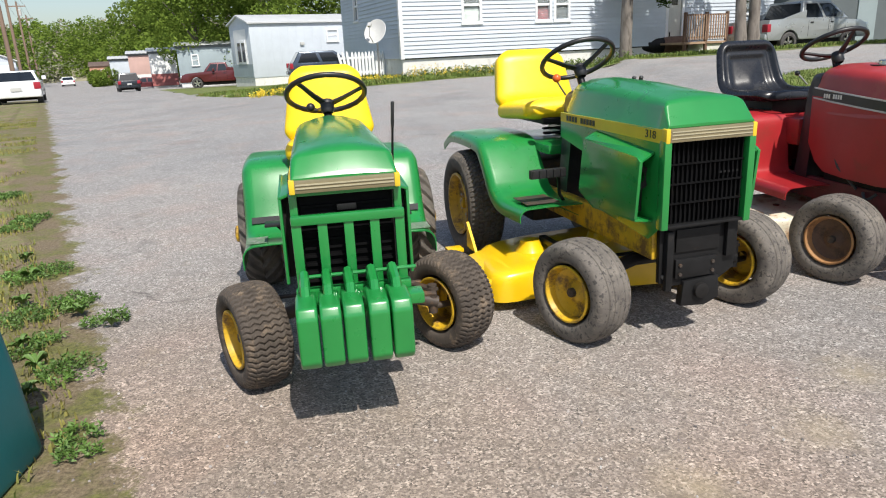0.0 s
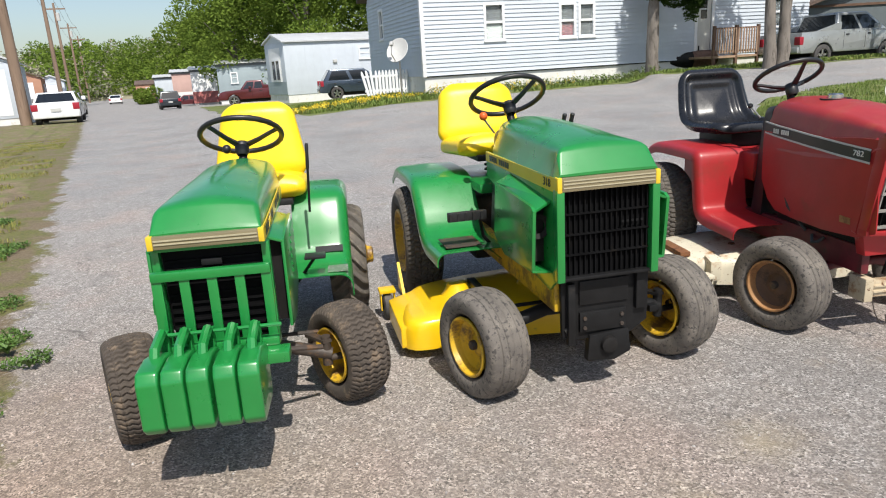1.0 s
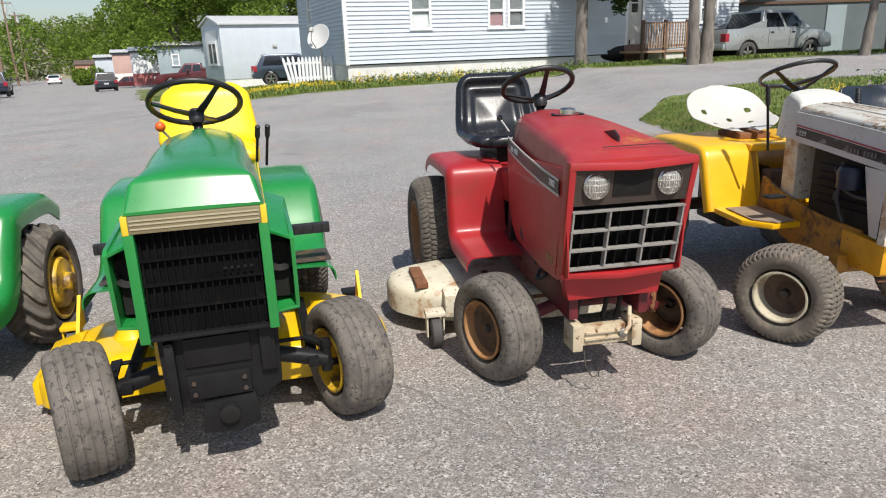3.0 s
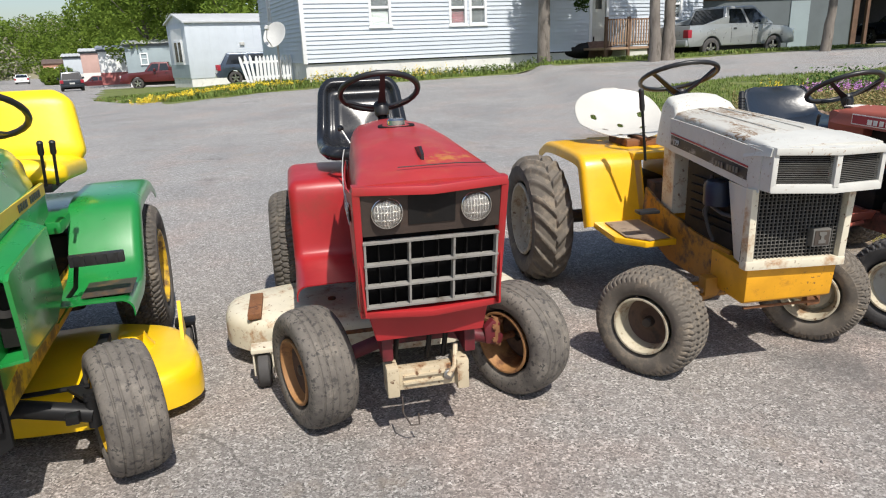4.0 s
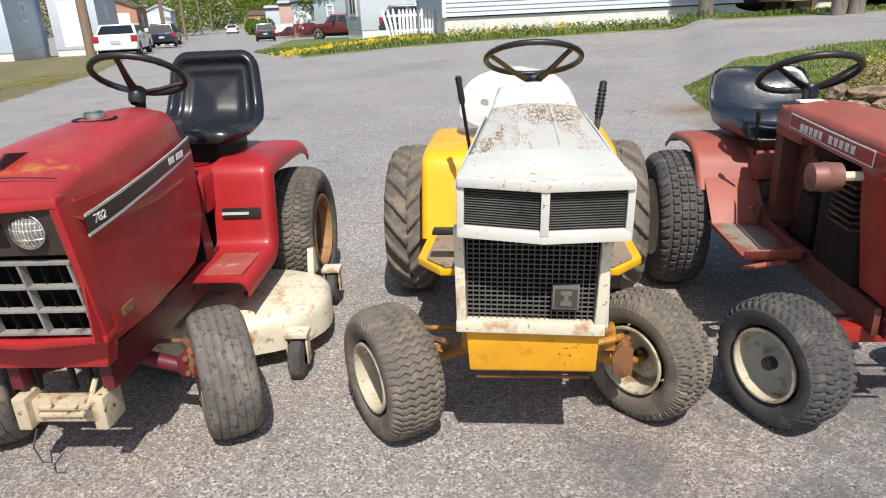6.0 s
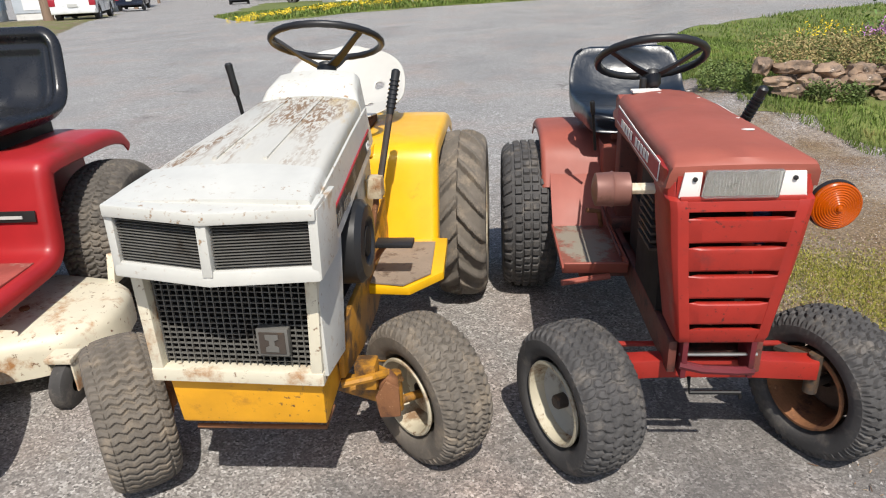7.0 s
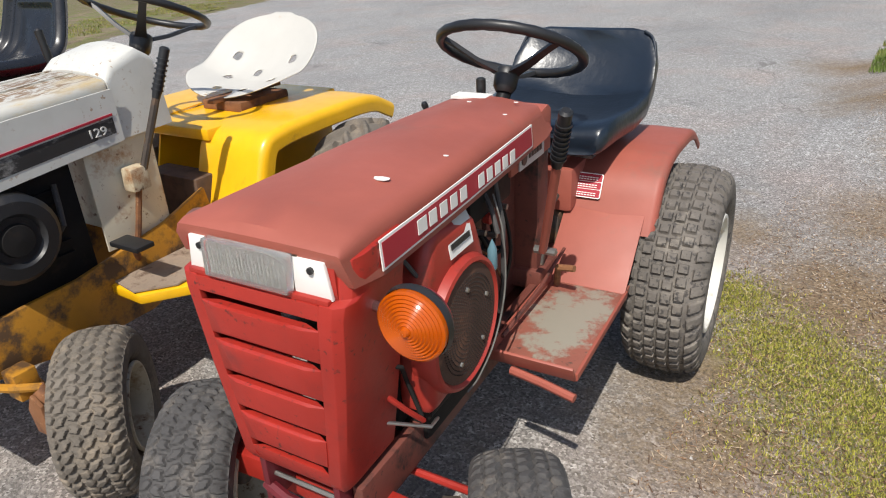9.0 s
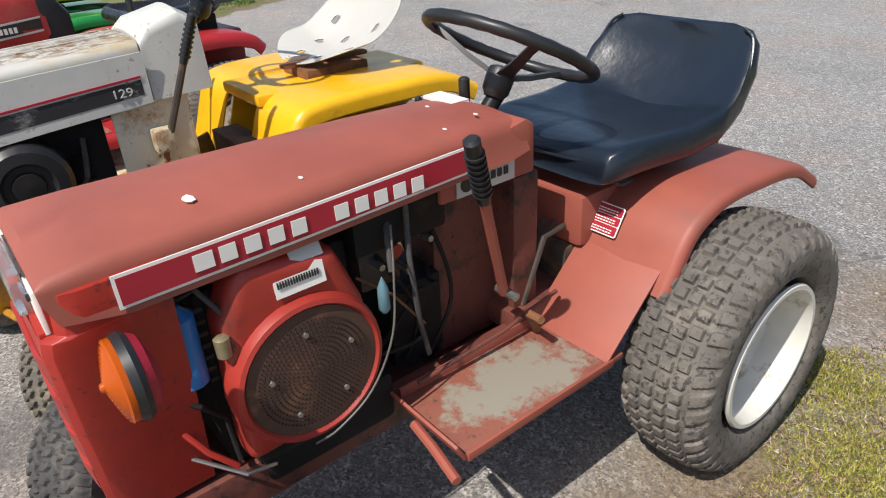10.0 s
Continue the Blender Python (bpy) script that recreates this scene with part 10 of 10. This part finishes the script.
    part("crankcase", box(B(), -0.1, 0.14, 0.25, 0.55, 0.4, 0.52), "dark", eng, bevel=0.02)
    rod("throttle_link", [(0.13, 0.12, 0.62), (0.16, 0.15, 0.57), (0.17, 0.19, 0.52)], 0.006, "bright_red", t)
    rod("ground_strap", [(0.12, 0.1, 0.7), (0.15, 0.16, 0.66), (0.13, 0.2, 0.6), (0.16, 0.2, 0.52)], 0.005, "dark", t)
    rod("pull_link", [(0.12, 0.12, 0.55), (0.18, 0.2, 0.5), (0.16, 0.26, 0.47)], 0.004, "bare", t)
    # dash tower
    part("dash_tower", box(B(), -0.05, 0.05, 0.74, 0.96, 0.42, 0.92), "frame_shade", t, "oil-stained upright behind the engine, coloured dark for shade", bevel=0.01)
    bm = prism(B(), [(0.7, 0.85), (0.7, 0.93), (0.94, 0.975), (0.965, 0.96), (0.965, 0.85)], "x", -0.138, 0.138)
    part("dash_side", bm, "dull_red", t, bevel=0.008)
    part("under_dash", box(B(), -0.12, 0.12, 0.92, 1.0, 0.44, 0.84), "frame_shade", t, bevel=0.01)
    part("model_plate", box(B(), 0.139, 0.143, 0.74, 0.9, 0.855, 0.905), "decal_grey", t, "small worn model plate", bevel=0.001)
    bars("plate_bars", 5, 0.09, 0.018, pose(0.1435, 0.84, 0.882, 90, 0, 90), "stripe_black", t, 0.3)
    part("plate_badge", lathe(B(), [(0.143, 0.016), (0.1455, 0.016), (0.1456, 0.0005)], 14, "x", (0, 0.765, 0.88)), "stripe_black", t)
    steering_wheel(t, (-0.005, 1.0, 1.03), 0.195, 28, column_to=(-0.01, 0.93, 0.93), turn=0, dish=0.065, thick=0.0135)
    part("ignition_switch", lathe(B(), [(0.98, 0.013), (1.03, 0.013), (1.034, 0.008), (1.034, 0.0005)], 12, "z", (-0.05, 0.93, 0)), "black", t)
    gripped_lever(t, (0.165, 0.845, 0.6), (0.28, 0.665, 1.03), 0.012, 0.16, "dull_red", "black", 0.0165, 8)
    part("lever_pin", lathe(B(), [(0.14, 0.012), (0.2, 0.011), (0.205, 0.0005)], 8, "x", (0, 0.85, 0.6)), "bare", t)
    gripped_lever(t, (-0.2, 1.0, 0.75), (-0.23, 0.93, 0.95), 0.006, 0.05, "black_metal", "black", 0.01)
    # footrests
    for s in (-1, 1):
        bm = box(B(), s * 0.25 - 0.11, s * 0.25 + 0.11, 0.56, 1.04, 0.425, 0.44)
        fo = part("footrest", bm, "grip_bare", t, "worn footrest with bare metal", bevel=0.004)
        part("footrest_lip", loft(B(), [[(x, y, z) for y, z in ((0.556, 0.425), (0.562, 0.432), (0.54, 0.474), (0.534, 0.47))] for x in (s * 0.25 - 0.11, s * 0.25 + 0.11)]), "dull_red", fo, bevel=0.0015)
        part("inner_lip", box(B(), s * 0.14 - 0.003, s * 0.14 + 0.003, 0.56, 0.98, 0.425, 0.468), "dull_red", fo, bevel=0.0015)
        part("outer_edge", box(B(), s * 0.36 - 0.004, s * 0.36 + 0.004, 0.562, 1.0, 0.4225, 0.443), "dull_red", fo, bevel=0.002)
        rod("foot_peg", [(s * 0.2, 0.55, 0.415), (s * 0.28, 0.54, 0.41), (s * 0.37, 0.525, 0.402)], 0.011, "dull_red", fo)
        part("support_arm", box(B(), min(s * 0.12, s * 0.3), max(s * 0.12, s * 0.3), 0.6, 0.64, 0.39, 0.42), "frame_shade", fo, bevel=0.004)
        rod("brake_rod", [(s * 0.155, 0.6, 0.47), (s * 0.16, 0.85, 0.49), (s * 0.165, 1.02, 0.53)], 0.0055, "frame_shade", t)
        rod("pedal_arm", [(s * 0.17, 0.95, 0.45), (s * 0.19, 0.9, 0.53), (s * 0.24, 0.89, 0.54)], 0.01, "rust", t)
        # rear fenders
        part("fender_riser", sheet(B(), [(0.98, 0.44), (1.16, 0.62)], *(sorted((s * 0.12, s * 0.36))), 0.006), "dull_red", t, bevel=0.002)
        line = smooth_line([(1.125, 0.56), (1.205, 0.71), (1.34, 0.765), (1.68, 0.745), (1.82, 0.66)], 5)
        fe = part("fender", fender_shell(line, 0.13, 0.395, s, 0.022, 0.01), "dull_red", t, "brick-red rear fender")
        if s > 0:
            q = pose(0.165, 1.176, 0.676, 60, 0, 0)
            lb = part("warning_label", plate(B(), rounded(-0.058, 0.058, -0.038, 0.038, 0.006), 0.0012, q), "decal_white", fe, "red and white warning label")
            for f_, (y0, y1) in enumerate(((0.013, 0.035), (-0.01, 0.011), (-0.035, -0.012))):
                part("label_field", plate(B(), rounded(-0.055, 0.055, y0, y1, 0.004), 0.0006, q @ pose(0, 0, 0.0013)), "decal_red", lb)
                for k in range(2):
                    bars("label_line", 10, 0.09, 0.0028, q @ pose(0, y0 + 0.0055 + k * 0.0065, 0.002), "decal_white", lb, 0.25)
    part("tunnel_cover", box(B(), -0.15, 0.15, 1.12, 1.72, 0.6, 0.74), "dull_red", t, bevel=0.02)
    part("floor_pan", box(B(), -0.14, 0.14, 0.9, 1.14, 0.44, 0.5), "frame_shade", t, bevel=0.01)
    for k in range(3):
        rod("linkage", [(0.06 + 0.03 * k, 0.95, 0.5), (0.08 + 0.02 * k, 1.02, 0.6 + 0.03 * k), (0.05 + 0.03 * k, 1.1, 0.66)], 0.008, "grease", t)
    part("seat_stand", box(B(), -0.1, 0.1, 1.2, 1.24, 0.72, 0.83), "dull_red", t, bevel=0.003)
    part("seat_stand", box(B(), 0.1, 0.13, 1.26, 1.29, 0.72, 0.81), "dull_red", t, bevel=0.003)
    part("stand_foot", box(B(), 0.1, 0.17, 1.24, 1.3, 0.738, 0.746), "bare", t)
    part("transaxle", box(B(), -0.12, 0.12, 1.1, 1.5, 0.22, 0.6), "grease", t, bevel=0.03)
    rod("rear_axle", [(-0.42, 1.39, 0.33), (0.42, 1.39, 0.33)], 0.04, "grease", t)
    # one-piece bucket seat
    bm = B()
    rings = []
    for y, z, hw, th, sag in ((1.108, 0.77, 0.19, 0.012, 0.0), (1.1, 0.778, 0.21, 0.045, 0.0), (1.112, 0.785, 0.222, 0.07, 0.002), (1.15, 0.793, 0.232, 0.084, 0.006), (1.22, 0.796, 0.238, 0.09, 0.012), (1.38, 0.79, 0.252, 0.09, 0.016), (1.5, 0.8, 0.255, 0.09, 0.012), (1.545, 0.822, 0.255, 0.075, 0.042), (1.58, 0.85, 0.255, 0.078, 0.035), (1.63, 0.92, 0.25, 0.062, 0.045), (1.665, 0.985, 0.23, 0.05, 0.03), (1.68, 1.015, 0.2, 0.035, 0.0), (1.685, 1.025, 0.15, 0.012, 0.0)):
        k = min(1.0, max(0.0, (z - 0.81) / 0.12)) if y > 1.4 else 0.0
        nrm = Vector((0, -math.sin(k * 1.25), math.cos(k * 1.25)))
        c = Vector((0.012, y, z + 0.035))
        ring = []
        for i in range(28):
            a = 2 * math.pi * i / 28
            cx, sz = math.cos(a), math.sin(a)
            px, pz = hw * math.copysign(abs(cx) ** 0.4, cx), th / 2 * math.copysign(abs(sz) ** 0.6, sz)
            if sz > 0:
                pz += -sag * (1 - (px / hw) ** 2) + 0.03 * (px / hw) ** 4 * (1 if th > 0.05 else 0.3)
            ring.append(c + Vector((px, 0, 0)) + nrm * pz)
        rings.append(ring)
    loft(bm, rings)
    seat = part("seat", bm, "vinyl_navy", t, "glossy creased navy-black vinyl bucket seat", sharp=60)
    for k in (-1, 1):
        rod("seat_piping", smooth_line3([(0.012 + k * 0.246, 1.5, 0.862), (0.012 + k * 0.247, 1.565, 0.9), (0.012 + k * 0.243, 1.61, 0.97), (0.012 + k * 0.222, 1.645, 1.035), (0.012 + k * 0.19, 1.655, 1.058)]), 0.0045, "vinyl_navy", seat)
    rod("seat_piping", smooth_line3([(-0.2, 1.12, 0.842), (-0.1, 1.1, 0.838), (0.012, 1.094, 0.836), (0.12, 1.1, 0.838), (0.22, 1.12, 0.842)]), 0.004, "vinyl_navy", seat)
    # front axle, steering
    bm = loft(B(), [[(x, y, z + dz) for y, dz in ((0.07, -0.03), (0.07, 0.03), (0.125, 0.03), (0.125, -0.03))] for x, z in ((-0.29, 0.335), (-0.12, 0.345), (0.12, 0.345), (0.31, 0.335))])
    part("front_axle", bm, "bright_red", t, "box-section red front axle", bevel=0.005)
    for s in (-1, 1):
        axle_end(t, 0.01 + s * 0.3, 0.1, 0.3, s, 27, "grease", 0.09)
        part("axle_bracket", box(B(), s * 0.09 - 0.008, s * 0.09 + 0.008, 0.0, 0.09, 0.36, 0.49), "maroon_iron", t, bevel=0.004)
    rod("axle_pin", [(-0.1, 0.02, 0.425), (0.11, 0.02, 0.425)], 0.005, "bare", t)
    rod("bumper_bar", [(-0.1, 0.01, 0.4), (-0.04, 0.0, 0.39), (0.05, 0.0, 0.385), (0.1, 0.01, 0.38)], 0.013, "maroon_iron", t)
    rod("hanger_rod", [(-0.06, 0.04, 0.34), (-0.06, 0.02, 0.3), (0.08, 0.02, 0.3), (0.09, 0.04, 0.27)], 0.006, "black_metal", t)
    tie_rod(t, (-0.31, 0.22, 0.34), (0.28, 0.22, 0.34), "bright_red")
    for s in (-1, 1):
        # right front rim and disc take darker browns for the shade inside them
        wheel("front_wheel", t, 0.228, 0.122, 0.196, "block" if s < 0 else "turf", "rubber_dark", "cream_rim" if s < 0 else "rust", (0.01 + s * 0.374, 0.13 + 0.04 * s, 0.243), 27, s, disc="grey_rim" if s < 0 else "rust_dark", hub="open", label="front wheel with dark turf tyre")
        wheel("rear_wheel", t, 0.338, 0.185, 0.24, "square", "rubber_grey" if s > 0 else "rubber_dark", "white_rim", (s * 0.44, 1.39, 0.345), 0, s, hub="deep", label="white rear wheel with wide turf tyre")
    return t


def on_ground(x, y, turn, size, pitch=0.0):
    return pose(x, y, REST * (1 - size), pitch, 0, turn) @ Matrix.Scale(size, 4)


weight_tractor(on_ground(-0.31, 2.283, 14.6, 0.997))
grille_tractor(on_ground(1.077, 2.724, 19.1, 1.0))
red_tractor(on_ground(2.455, 3.244, 13.9, 0.979))
white_tractor(on_ground(3.819, 3.653, 10.9, 0.993))
faded_tractor(on_ground(4.953, 4.138, 12.3, 0.971))
